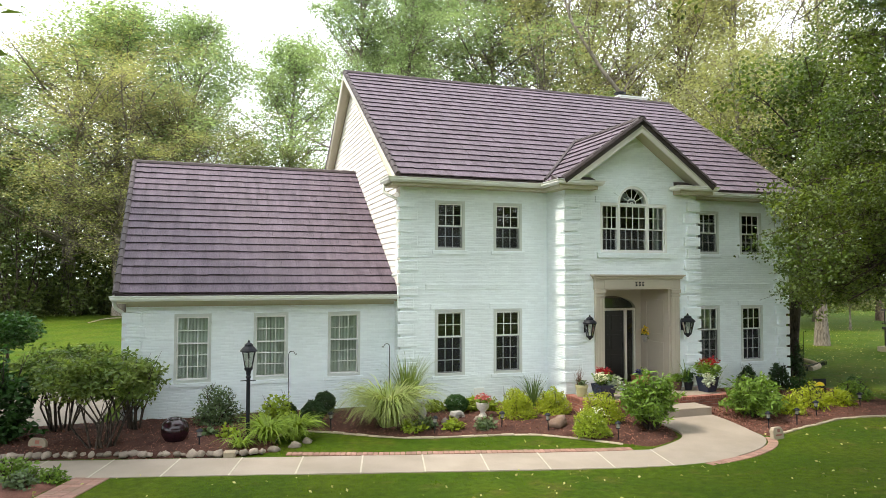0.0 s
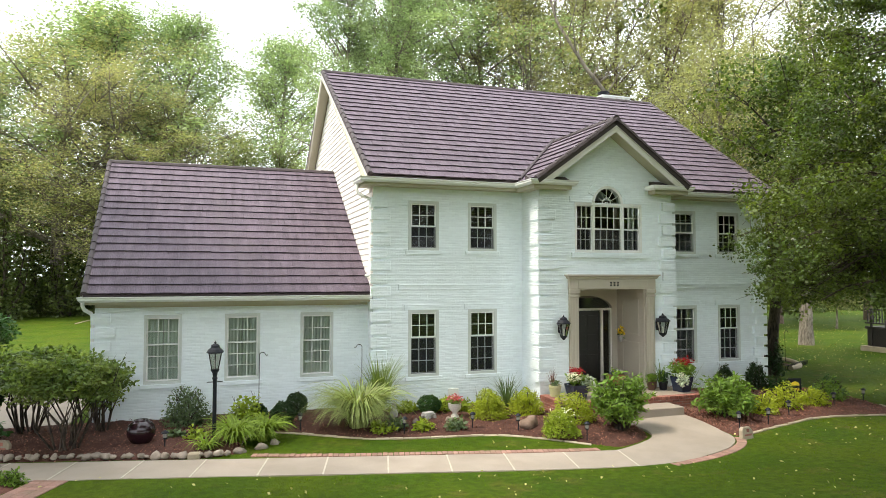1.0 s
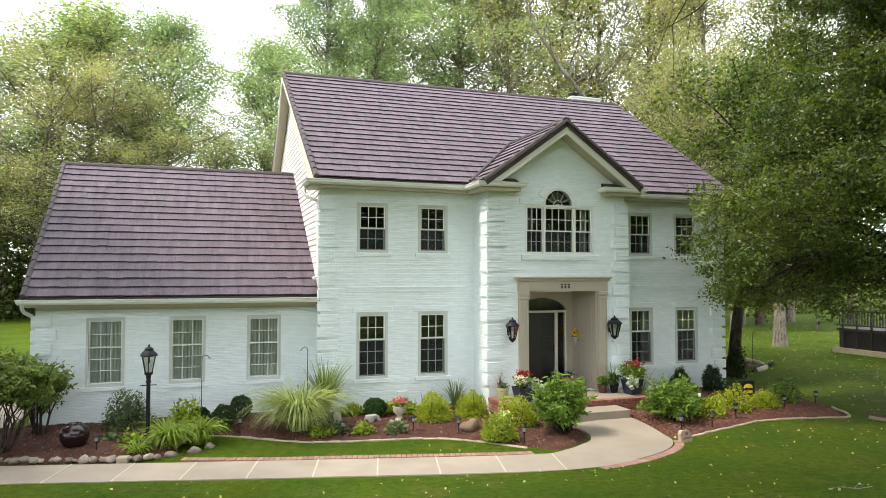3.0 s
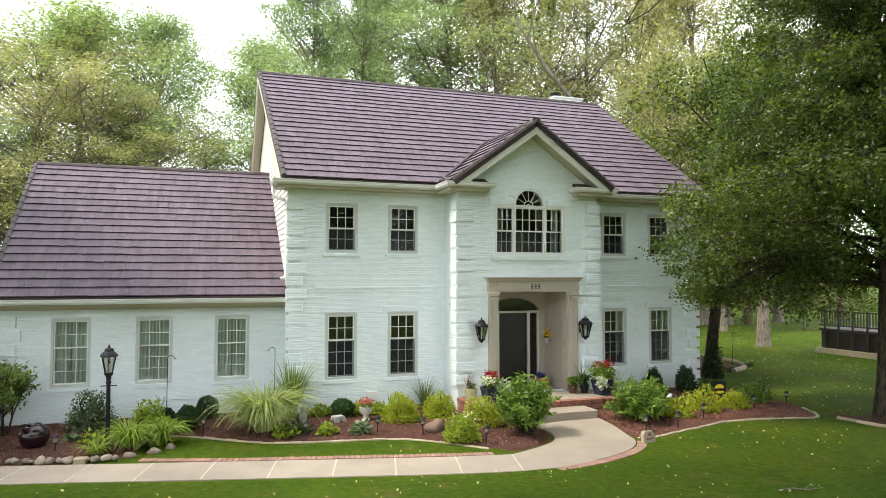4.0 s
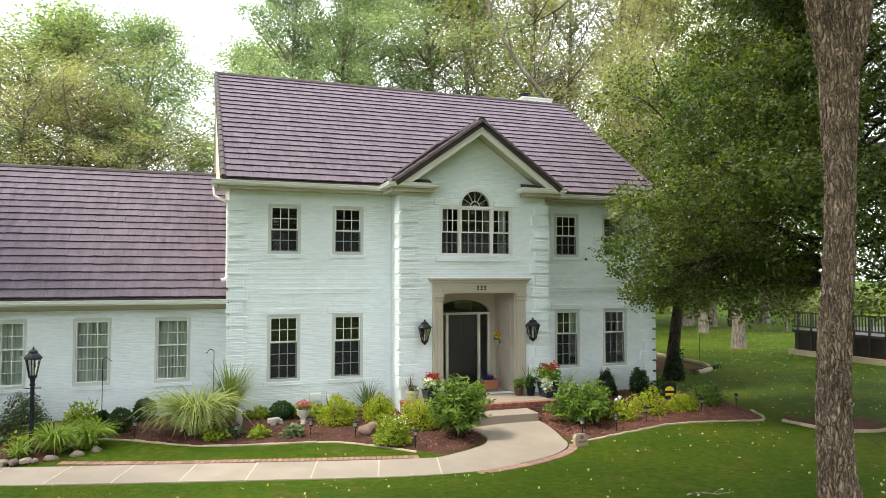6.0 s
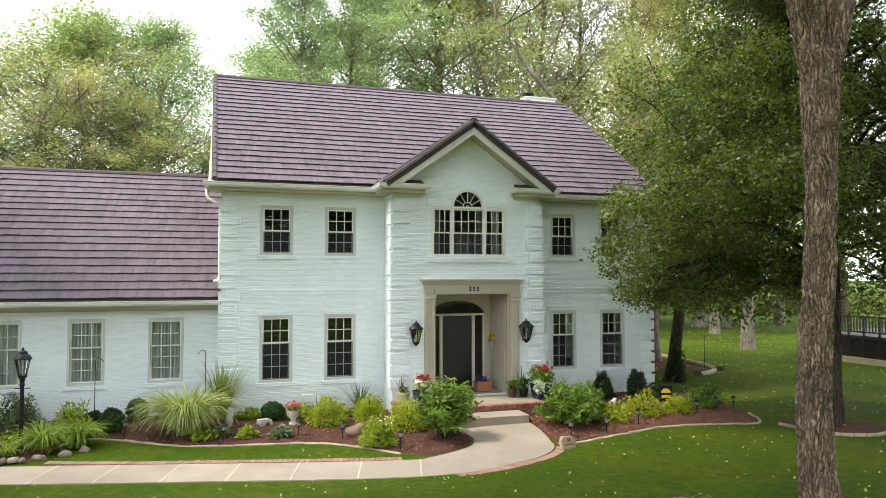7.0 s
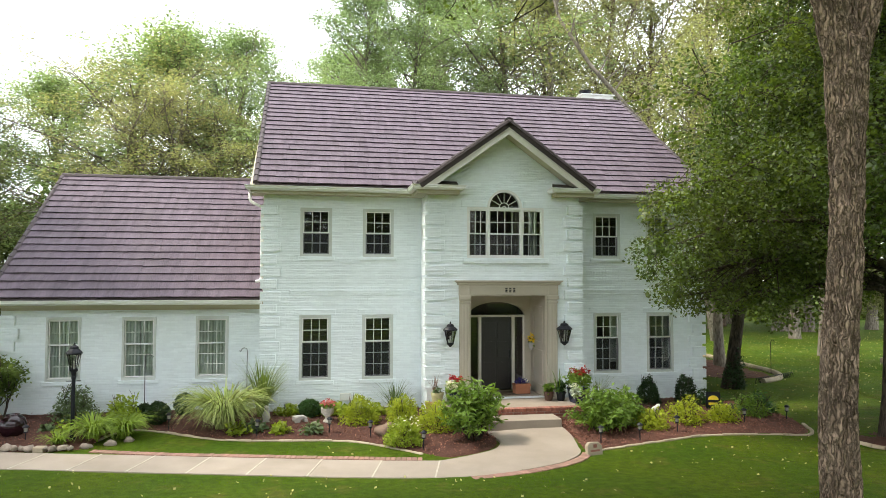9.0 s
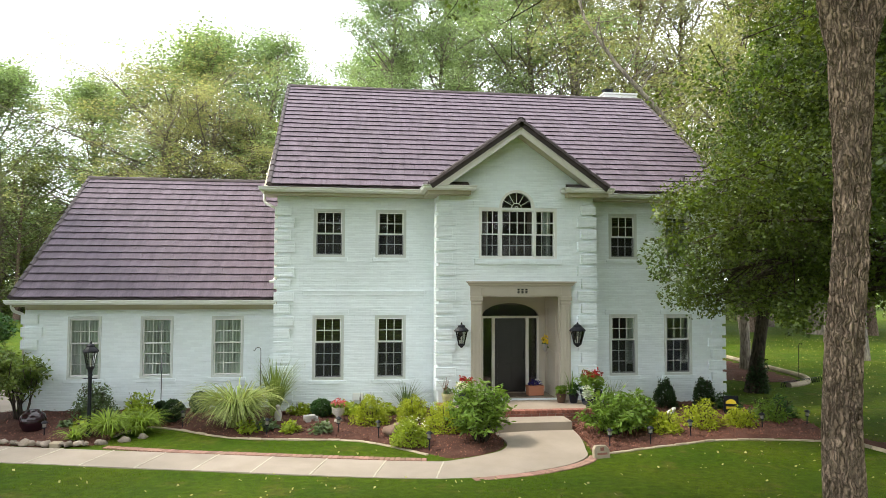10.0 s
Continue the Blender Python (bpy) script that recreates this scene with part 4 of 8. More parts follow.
def window(cx, zz, y, split, rows, wall, lintel=True, glass_w=0.72, mat=None, cols=3, screen=False):
    """A double hung window in its casing, with brick sill and head. rows: lights high in the upper and the lower sash."""
    z0, z1 = zz
    w = glass_w / 2
    bm = bmesh.new()
    o0, o1, b0, b1 = cx - FW + 0.002, cx + FW - 0.002, z0 - 0.058, z1 + 0.073
    yc0, yc1 = y - 0.012, y + 0.12
    ring(bm, (o0, o1, b0, b1), (cx - w + 0.002, cx + w - 0.002, z0 + 0.01, z1 - 0.002), yc0, yc1)
    win = part("window", bm, mat or m_casing, house, "double hung window with divided lights")
    zm = z0 + (z1 - z0) * split
    sash("upper_sash", cx - w + 0.004, cx + w - 0.004, zm - 0.02, z1 - 0.004, y + 0.03, cols, rows[0], win, m_white)
    sash("lower_sash", cx - w + 0.004, cx + w - 0.004, z0 + 0.012, zm + 0.02, y + 0.075, cols, rows[1], win, m_white)
    if screen:
        bm = bmesh.new()
        box(bm, cx - w + 0.03, cx + w - 0.03, y + 0.050, y + 0.052, z0 + 0.04, zm - 0.024)
        part("insect_screen", bm, m_screen, win, "dark insect screen over the lower sash").visible_shadow = False
        bm = bmesh.new()
        ring(bm, (cx - w + 0.008, cx + w - 0.008, z0 + 0.016, zm - 0.022), (cx - w + 0.03, cx + w - 0.03, z0 + 0.04, zm - 0.040), y + 0.044, y + 0.058)
        part("screen_frame", bm, m_screenframe, win)
    bm = bmesh.new()
    box(bm, cx - FW - 0.08, cx + FW + 0.08, y - 0.04, y + 0.02, z0 - 0.165, z0 - 0.06, pose(0, 0, 0), bevel=0.008)
    part("sill", bm, m_brick, win)
    if lintel:
        bm = bmesh.new()
        box(bm, cx - FW - 0.12, cx + FW + 0.12, y - 0.03, y + 0.02, z1 + 0.076, z1 + 0.225, bevel=0.006)
        part("lintel", bm, m_brick, win)
    return win


for cx in MAIN_X:
    window(cx, WIN_UP, 0, 0.5, (2, 2), w_left, lintel=False, screen=True)
    window(cx, WIN_LO, 0, 0.60, (2, 3), w_left, screen=True)
for cx in WING_X:
    window(cx, WIN_WING, WY, 0.58, (2, 3), w_wing, lintel=False, glass_w=0.76)

# three-part window of the bay with its fanlight
bm = bmesh.new()
yb = BAYY
ring(bm, (BW[0] + 0.002, BW[1] - 0.002, BW[2] + 0.002, BW[3] + 0.012), (BW[0] + 0.06, BW[1] - 0.06, BW[2] + 0.05, BW[3] - 0.055), yb - 0.012, yb + 0.12)
bwin = part("window", bm, m_white, house, "three part window with a fanlight over the entrance")
for x0, x1 in ((6.028, 6.086), (6.984, 7.042)):
    bm = bmesh.new()
    box(bm, x0 + 0.002, x1 - 0.002, yb - 0.010, yb + 0.118, BW[2] + 0.05, BW[3] - 0.055)
    part("mullion", bm, m_white, bwin)
for x0, x1, c in ((5.517, 6.026, 3), (6.088, 6.982, 4), (7.044, 7.578, 3)):
    zm = 4.63
    sash("upper_sash", x0, x1, zm - 0.02, BW[3] - 0.058, yb + 0.03, c, 2, bwin, m_white)
    sash("lower_sash", x0, x1, BW[2] + 0.052, zm + 0.02, yb + 0.075, c, 2, bwin, m_white)
    bm = bmesh.new()
    box(bm, x0 + 0.022, x1 - 0.022, yb + 0.050, yb + 0.052, BW[2] + 0.08, zm - 0.024)
    part("insect_screen", bm, m_screen, bwin, "dark insect screen over the lower sash").visible_shadow = False


def arc_band(bm, cx, cz, r0, r1, y0, y1, a0=0.0, a1=math.pi, n=20):
    ring = []
    for k in range(n + 1):
        a = a0 + (a1 - a0) * k / n
        c, s = math.cos(a), math.sin(a)
        ring.append([bm.verts.new((cx + r * c, y, cz + r * s)) for r, y in ((r0, y0), (r1, y0), (r1, y1), (r0, y1))])
    for p, q in zip(ring, ring[1:]):
        for j in range(4):
            bm.faces.new((p[j], p[(j + 1) % 4], q[(j + 1) % 4], q[j]))
    bm.faces.new(ring[0])
    bm.faces.new(ring[-1][::-1])


bm = bmesh.new()
arc_band(bm, ARC[0], ARC[1] + 0.012, 0.425, ARC[2] - 0.004, yb - 0.012, yb + 0.12)
arc_band(bm, ARC[0], ARC[1] + 0.012, 0.125, 0.145, yb + 0.05, yb + 0.075)
arc_band(bm, ARC[0], ARC[1] + 0.012, 0.035, 0.05, yb + 0.05, yb + 0.075)
for k in range(1, 6):
    a = math.pi * k / 6
    tube(bm, [(ARC[0] + 0.14 * math.cos(a), yb + 0.062, ARC[1] + 0.012 + 0.14 * math.sin(a)), (ARC[0] + 0.43 * math.cos(a), yb + 0.062, ARC[1] + 0.012 + 0.43 * math.sin(a))], 0.009, 6)
part("fanlight_frame", bm, m_white, bwin)
bm = bmesh.new()
prism(bm, [(ARC[0] + 0.43 * math.cos(math.pi * k / 20), ARC[1] + 0.012 + 0.43 * math.sin(math.pi * k / 20)) for k in range(21)], yb + 0.08, yb + 0.084)
fp = part("pane", bm, m_glass, bwin)
fp.visible_shadow = False
bm = bmesh.new()
box(bm, BW[0] - 0.12, BW[1] + 0.12, yb - 0.055, yb + 0.02, BW[2] - 0.15, BW[2] - 0.002, bevel=0.008)
part("sill", bm, m_brick, bwin)
# raised brick heads beside and round the arch
bm = bmesh.new()
arc_band(bm, ARC[0], ARC[1], ARC[2] + 0.003, ARC[2] + 0.21, yb - 0.03, yb + 0.02, 0.42, math.pi - 0.42)
part("arch_band", bm, m_brick, bwin)
for x0, x1 in ((BW[0] - 0.16, ARC[0] - ARC[2] - 0.03), (ARC[0] + ARC[2] + 0.03, BW[1] + 0.16)):
    bm = bmesh.new()
    box(bm, x0, x1, yb - 0.03, yb + 0.02, BW[3] + 0.014, BW[3] + 0.19, bevel=0.006)
    part("lintel", bm, m_brick, bwin)

# ---- entrance ----
VY = 0.25          # plane of the door wall, deep in the recess
bm = bmesh.new()
box(bm, 5.503, 5.56, BAYY + 0.004, VY, 0.131, 2.967)
box(bm, 7.68, 7.737, BAYY + 0.004, VY, 0.131, 2.967)
box(bm, 5.561, 7.679, BAYY + 0.004, VY, 2.93, 2.967)
box(bm, 5.50, 7.74, BAYY + TH, VY + 0.1, 2.972, 3.05)
rec = part("entrance_recess", bm, m_taupe, house, "taupe panelled walls of the entrance recess")
# raised panels on the side walls of the recess
for x0, x1 in ((5.5605, 5.575), (7.665, 7.6795)):
    for z0, z1 in ((0.36, 1.38), (1.56, 2.62)):
        bm = bmesh.new()
        for y0, y1, a, b in ((-0.86, -0.80, z0, z1), (-0.06, 0.0, z0, z1), (-0.80, -0.06, z0, z0 + 0.06), (-0.80, -0.06, z1 - 0.06, z1)):
            box(bm, x0, x1, y0, y1, a, b)
        part("panel_moulding", bm, m_taupe, rec)
# door wall with its arched head
DZ1 = 2.27
DX0, DX1 = 5.80, 7.50
DC = (DX0 + DX1) / 2
bm = bmesh.new()
prism(bm, [(5.56, 0.13), (DX0, 0.13), (DX0, DZ1), (5.56, DZ1)], VY, VY + 0.15)
prism(bm, [(DX1, 0.13), (7.68, 0.13), (7.68, DZ1), (DX1, DZ1)], VY, VY + 0.15)
head = [(DX0, DZ1)] + [(DC - 0.85 * math.cos(math.pi * k / 16), DZ1 + 0.04 + 0.40 * math.sin(math.pi * k / 16)) for k in range(17)] + [(DX1, DZ1)]
for i in range(len(head) - 1):
    p, q = head[i], head[i + 1]
    if abs(q[0] - p[0]) > 1e-6:
        prism(bm, [p, q, (q[0], 2.97), (p[0], 2.97)], VY, VY + 0.15)
prism(bm, [(5.56, DZ1), (DX0, DZ1), (DX0, 2.97), (5.56, 2.97)], VY, VY + 0.15)
prism(bm, [(DX1, DZ1), (7.68, DZ1), (7.68, 2.97), (DX1, 2.97)], VY, VY + 0.15)
part("door_wall", bm, m_taupe, rec)
front_door = empty("front_door")
front_door.parent = house
tagged(front_door, "dark front door with white framed sidelights and fanlight")
bm = bmesh.new()
for x0, x1 in ((DX0, DX0 + 0.05), (6.10, 6.19), (7.11, 7.20), (DX1 - 0.05, DX1)):
    box(bm, x0 + 0.002, x1 - 0.002, VY + 0.02, VY + 0.13, 0.14, DZ1)
box(bm, DX0 + 0.002, DX1 - 0.002, VY + 0.018, VY + 0.13, DZ1 - 0.002, DZ1 + 0.06)
part("door_frame", bm, m_cream, front_door)
bm = bmesh.new()
box(bm, 6.192, 7.108, VY + 0.06, VY + 0.105, 0.15, DZ1 - 0.004, bevel=0.004)
for x0, x1 in ((6.28, 6.62), (6.68, 7.02)):
    for z0, z1 in ((0.35, 0.95), (1.1, 1.55), (1.65, 2.12)):
        box(bm, x0, x1, VY + 0.052, VY + 0.061, z0, z1, bevel=0.006)
part("door_leaf", bm, m_door, front_door, "dark panelled door leaf")
bm = bmesh.new()
tube(bm, [(7.04, VY + 0.055, 1.08), (7.04, VY + 0.0, 1.08), (7.04, VY + 0.0, 1.3), (7.04, VY + 0.055, 1.3)], 0.012, 8)
part("door_handle", bm, m_black, front_door, "black pull handle", smooth=True)
for x0, x1 in ((DX0 + 0.05, 6.10), (7.20, DX1 - 0.05)):
    bm = bmesh.new()
    box(bm, x0, x1, VY + 0.075, VY + 0.08, 0.15, DZ1)
    p = part("pane", bm, m_glass, front_door)
    p.visible_shadow = False
bm = bmesh.new()
prism(bm, [(DC + 0.80 * math.cos(math.pi * k / 16), DZ1 + 0.06 + 0.37 * math.sin(math.pi * k / 16)) for k in range(17)], VY + 0.09, VY + 0.094)
p = part("pane", bm, m_glass, front_door)
p.visible_shadow = False
bm = bmesh.new()
box(bm, 5.9, 7.4, -0.55, -0.02, 0.132, 0.15, bevel=0.004)
tagged(part("doormat", bm, material("brown_coir", (0.09, 0.06, 0.04), 0.95, var=0.3, fine=90, bump=0.6)), "dark brown coir mat before the front door", "doormat")
# surround: pilasters and entablature
sur = empty("door_surround")
sur.parent = house
tagged(sur, "taupe painted pilasters and entablature")
for x0, x1 in ((5.24, 5.52), (7.72, 8.00)):
    bm = bmesh.new()
    box(bm, x0, x1, -1.17, BAYY - 0.002, 0.13, 2.93)
    box(bm, x0 - 0.03, x1 + 0.03, -1.20, -1.1695, 0.13, 0.42, bevel=0.008)
    box(bm, x0 + 0.0, x1 - 0.0, -1.20, -1.169, 0.42, 0.50, bevel=0.012)
    for a, b in ((x0 + 0.03, x0 + 0.07), (x0 + 0.12, x1 - 0.12), (x1 - 0.07, x1 - 0.03)):
        box(bm, a, b, -1.184, -1.169, 0.55, 2.68, bevel=0.005)
    box(bm, x0 - 0.015, x1 + 0.015, -1.20, -1.169, 2.72, 2.78, bevel=0.008)
    box(bm, x0 - 0.03, x1 + 0.03, -1.215, -1.168, 2.82, 2.93, bevel=0.01)
    part("pilaster", bm, m_taupe, sur)
bm = bmesh.new()
box(bm, 5.22, 8.02, -1.19, BAYY - 0.002, 2.932, 3.22)
box(bm, 5.50, 7.74, -1.205, -1.189, 2.97, 3.18, bevel=0.006)
sweep(bm, [(0, 0), (0.03, 0.0), (0.05, 0.03), (0.05, 0.05), (0.09, 0.09), (0.11, 0.09), (0.11, 0.125), (0.0, 0.125)], [(5.22, BAYY - 0.01, 3.221), (5.22, -1.19, 3.221), (8.02, -1.19, 3.221), (8.02, BAYY - 0.01, 3.221)])
box(bm, 5.222, 8.018, -1.1899, BAYY - 0.012, 3.2215, 3.345)
part("entablature", bm, m_taupe, sur)
for x in (6.50, 6.61, 6.72):
    for z in (3.02, 3.065, 3.11):
        bm = bmesh.new()
        box(bm, x, x + 0.06, -1.212, -1.2055, z, z + 0.03)
        part("number_bar", bm, m_black, sur)

# porch and step
bm = bmesh.new()
box(bm, 4.50, 8.48, -2.32, BAYY - 0.03, -0.3, 0.118)
box(bm, 5.56, 7.68, BAYY - 0.029, VY, -0.3, 0.128)
porch = tagged(part("porch", bm, m_concrete), "low concrete porch edged with red brick", "porch", kind="structure")
bm = bmesh.new()
box(bm, 5.40, 7.36, -3.20, -2.53, -0.36, -0.025, bevel=0.012)
tagged(part("step", bm, m_concrete), "pale concrete step before the brick porch", "step", kind="structure")

# bricks of the porch: a rowlock edge on two courses
brick_me = {}


def brick_piece(parent, sx, sy, sz, m, mat=None):
    k = (sx, sy, sz, mat.name if mat else "")
    if k not in brick_me:
        bm = bmesh.new()
        box(bm, 0, sx, 0, sy, 0, sz, bevel=0.006)
        me = bpy.data.meshes.new("brick")
        bmesh.ops.recalc_face_normals(bm, faces=bm.faces)
        bm.to_mesh(me)
        bm.free()
        me.materials.append(mat or m_redbrick)
        brick_me[k] = me
    ob = new("brick", brick_me[k])
    ob.parent = parent
    ob.matrix_basis = m


PX0, PX1, PYF = 4.30, 8.68, -2.52
x = PX0
while x < PX1 - 0.05:
    brick_piece(porch, 0.062, 0.20, 0.09, pose(x, PYF, 0.035 + rng.uniform(-0.002, 0.002)))
    x += 0.072
for side_x in (PX0, PX1 - 0.2):
    y = PYF + 0.21
    while y < BAYY - 0.08:
        brick_piece(porch, 0.20, 0.062, 0.09, pose(side_x, y, 0.035 + rng.uniform(-0.002, 0.002)))
        y += 0.072
for r in range(4):
    z = -0.04 - r * 0.0677 - 0.002
    x = PX0 + 0.02 + (0.1 if r % 2 else 0)
    while x < PX1 - 0.2:
        brick_piece(porch, 0.193, 0.09, 0.058, pose(x, PYF + 0.02, z + 0.008))
        x += 0.203
    y = PYF + 0.12 + (0.1 if r % 2 else 0)
    while y < BAYY - 0.2:
        brick_piece(porch, 0.09, 0.193, 0.058, pose(PX0 + 0.02, y, z + 0.008))
        y += 0.203
bm = bmesh.new()
box(bm, PX0 + 0.03, PX1 - 0.03, PYF + 0.03, BAYY - 0.04, -0.4, 0.03)
part("porch_core", bm, material("mortar", (0.32, 0.27, 0.23), 0.9, var=0.15, bump=0.3), porch)

# ---- front walk: slabs between two curved edges ----
FRONT = [(-9.0, -3.30), (-6.6, -3.94), (-4.44, -4.50), (-2.13, -5.12), (0.16, -5.73), (2.48, -6.33), (3.7, -6.56), (4.6, -6.55), (5.45, -6.31), (6.25, -5.98), (6.75, -5.62), (7.02, -5.25), (7.1, -4.9)]
BACK = [(-8.7, -2.12), (-6.3, -2.76), (-4.14, -3.34), (-1.84, -3.95), (0.45, -4.56), (2.77, -5.14), (3.9, -5.26), (4.7, -5.06), (5.25, -4.72), (5.50, -4.30), (5.55, -3.9), (5.48, -3.5), (5.42, -3.18)]
WALK_Z = -0.310
walkway = tagged(empty("walkway"), "pale concrete front walk with brick edging", "walkway", kind="structure")


def walk_h(x, y):
    return WALK_Z + 0.085 * max(0.0, min(1.0, (x - 4.2) / 2.2)) * max(0.0, min(1.0, (y + 5.9) / 2.6))


m_joint = material("pale_joint_sealant", (0.42, 0.37, 0.29), 0.8, var=0.2, coarse=6, bump=0.2)
joints = [-9.0, -8.0, -6.8, -5.58, -4.42, -3.27, -2.13, -0.98, 0.16, 1.29, 2.48, 3.64]
d = Vector((0.2435, 0.97))
for a, b in zip(joints, joints[1:]):
    bm = bmesh.new()

    def fy(x):
        for (xa, ya), (xb, yb_) in zip(FRONT, FRONT[1:]):
            if xa <= x <= xb:
                return ya + (yb_ - ya) * (x - xa) / (xb - xa)
        return FRONT[0][1]
    ww = 1.21
    A, B = Vector((a + 0.004, fy(a + 0.004))), Vector((b - 0.004, fy(b - 0.004)))
    top = [A, B, B + d * ww, A + d * ww]
    lo = [bm.verts.new((p.x, p.y, WALK_Z - 0.12)) for p in top]
    hi = [bm.verts.new((p.x, p.y, WALK_Z + rng.uniform(-0.003, 0.003))) for p in top]
    bm.faces.new(lo[::-1])
    bm.faces.new(hi)
    for i in range(4):
        bm.faces.new((lo[i], lo[(i + 1) % 4], hi[(i + 1) % 4], hi[i]))
    bmesh.ops.bevel(bm, geom=[e for e in bm.edges if all(w in hi for w in e.verts)], offset=0.008, segments=2, affect="EDGES")
    part("slab", bm, m_concrete, walkway)
    bm = bmesh.new()
    q = [B + Vector((-0.012, 0.01)), B + Vector((0.020, 0.01)), B + d * (ww - 0.01) + Vector((0.020, 0)), B + d * (ww - 0.01) + Vector((-0.012, 0))]
    lo = [bm.verts.new((p.x, p.y, WALK_Z - 0.05)) for p in q]
    hi = [bm.verts.new((p.x, p.y, WALK_Z + 0.006)) for p in q]
    bm.faces.new(hi)
    for i in range(4):
        bm.faces.new((lo[i], lo[(i + 1) % 4], hi[(i + 1) % 4], hi[i]))
    part("joint_strip", bm, m_joint, walkway, "pale strip of sealant in the slab joint")
# the curved apron up to the step
fr = lerp_curve([(3.64 + 0.007, -6.55, 0)] + [(p[0], p[1], 0) for p in FRONT[7:]] + [(7.2, -4.5, 0), (7.32, -3.9, 0), (7.38, -3.18, 0)], 60)
bk = lerp_curve([(3.64 + 0.30, -5.375 + 0.0, 0)] + [(p[0], p[1], 0) for p in BACK[7:]], 60)
bm = bmesh.new()
rows = []
for p, q in zip(fr, bk):
    row = []
    for k in range(9):
        c = p.lerp(q, k / 8)
        row.append(bm.verts.new((c.x, c.y, walk_h(c.x, c.y))))
    rows.append([bm.verts.new((p.x, p.y, WALK_Z - 0.12))] + row + [bm.verts.new((q.x, q.y, WALK_Z - 0.12))])
for a, b in zip(rows, rows[1:]):
    for j in range(len(a) - 1):
        bm.faces.new((a[j], b[j], b[j + 1], a[j + 1]))
bm.faces.new(rows[0])
part("apron", bm, m_concrete, walkway, "curved concrete apron that widens to the step", smooth=False)

# brick edging along the bed side of the walk and round the outer curve
edge_in = lerp_curve([(-3.3, -3.56 + 0.14, 0), (-1.84, -3.95 + 0.02, 0), (0.45, -4.56 + 0.02, 0), (2.77, -5.14, 0), (3.6, -5.30, 0)], 66)
for p, q in zip(edge_in, edge_in[1:]):
    t_ = q - p
    brick_piece(walkway, 0.098, 0.2, 0.09, pose(p.x, p.y + 0.01, WALK_Z - 0.078 + rng.uniform(-0.004, 0.004), 0, 0, math.degrees(math.atan2(t_.y, t_.x))), m_walkbrick)
edge_out = lerp_curve([(4.3, -6.60, 0), (5.45, -6.34, 0), (6.25, -6.01, 0), (6.78, -5.64, 0), (7.06, -5.25, 0)], 36)
for p, q in zip(edge_out, edge_out[1:]):
    t_ = q - p
    brick_piece(walkway, 0.098, 0.2, 0.09, pose(p.x, p.y, WALK_Z - 0.085 + rng.uniform(-0.004, 0.004), 0, 0, math.degrees(math.atan2(t_.y, t_.x))) @ pose(0, -0.2, 0), m_walkbrick)
side_walk = [(-6.62, -3.95), (-6.95, -4.75), (-7.5, -6.0)]
edge_sw = lerp_curve([(x, y, 0) for x, y in side_walk], 22)
for p, q in zip(edge_sw, edge_sw[1:]):
    t_ = q - p
    for k in range(3):
        brick_piece(walkway, 0.098, 0.2, 0.09, pose(p.x, p.y, ground_z(p.x, p.y) - 0.07, 0, 0, math.degrees(math.atan2(t_.y, t_.x))) @ pose(0, -0.21 * k, 0), m_walkbrick)


# ---- planting beds ----
def bed(name, front, back, label, z_front=-0.31, z_back=-0.2, crown=0.06, n=150, k=26, seed=1):
    f, b = lerp_curve([(x, y, 0) for x, y in front], n), lerp_curve([(x, y, 0) for x, y in back], n)
    bm = bmesh.new()
    grid = []
    for i in range(n):
        row = []
        for j in range(k + 1):
            t = j / k
            p = f[i].lerp(b[i], t)
            z = z_front + (z_back - z_front) * t + crown * math.sin(math.pi * min(1, t * 1.3)) * 0.8
            z += 0.035 * noise.noise((p.x * 2.2, p.y * 2.2, seed)) + 0.03 * noise.noise((p.x * 9, p.y * 9, seed)) if 0 < j else -0.06
            row.append(bm.verts.new((p.x, p.y, z)))
        grid.append(row)
    for a, c in zip(grid, grid[1:]):
        for j in range(k):
            bm.faces.new((a[j], c[j], c[j + 1], a[j + 1]))
    return tagged(part(name, bm, m_mulch, smooth=True), label, "planting bed", kind="structure")


BED_L = [(-9.2, -2.02), (-7.8, -2.33), (-6.4, -2.71), (-5.35, -3.0), (-4.5, -3.2), (-3.6, -3.08), (-3.45, -2.3), (-3.25, -1.6), (-2.9, -1.32), (-2.17, -1.66), (-1.4, -2.27), (-0.68, -2.76), (0.0, -2.93), (1.0, -3.1), (1.9, -3.27), (2.52, -3.58), (3.11, -4.17), (3.68, -4.78), (4.1, -5.15), (4.7, -5.0), (5.2, -4.70), (5.46, -4.3), (5.52, -3.7), (5.42, -3.25)]
bed("flower_bed", BED_L, [(-9.2, 0.5), (-6.7, 0.6), (-4, 0.6), (-0.3, 0.6), (0.3, 0.1), (2, 0.1), (4.0, 0.1), (4.34, -0.9), (4.36, -2.0), (4.5, -2.48), (5.38, -2.6)], "curved red brown mulch bed along the house wall", n=260)
BED_R = [(7.42, -3.2), (7.36, -4.2), (7.2, -5.0), (7.35, -5.2), (8.0, -4.98), (8.75, -4.74), (9.4, -4.58), (10.4, -4.28), (11.2, -4.30), (12.4, -4.52), (12.9, -4.68), (13.35, -4.35), (13.75, -3.5), (13.9, -2.6), (13.7, -1.6)]
bed("flower_bed", BED_R, [(7.42, -2.5), (7.8, -2.48), (8.6, -2.45), (8.72, -1.5), (8.75, -0.6), (9.2, 0.1), (10.5, 0.1), (11.6, 0.1), (12.6, 0.1), (13.1, 0.1), (13.3, -0.5)], "red brown mulch bed beside the entrance", n=180, seed=4)

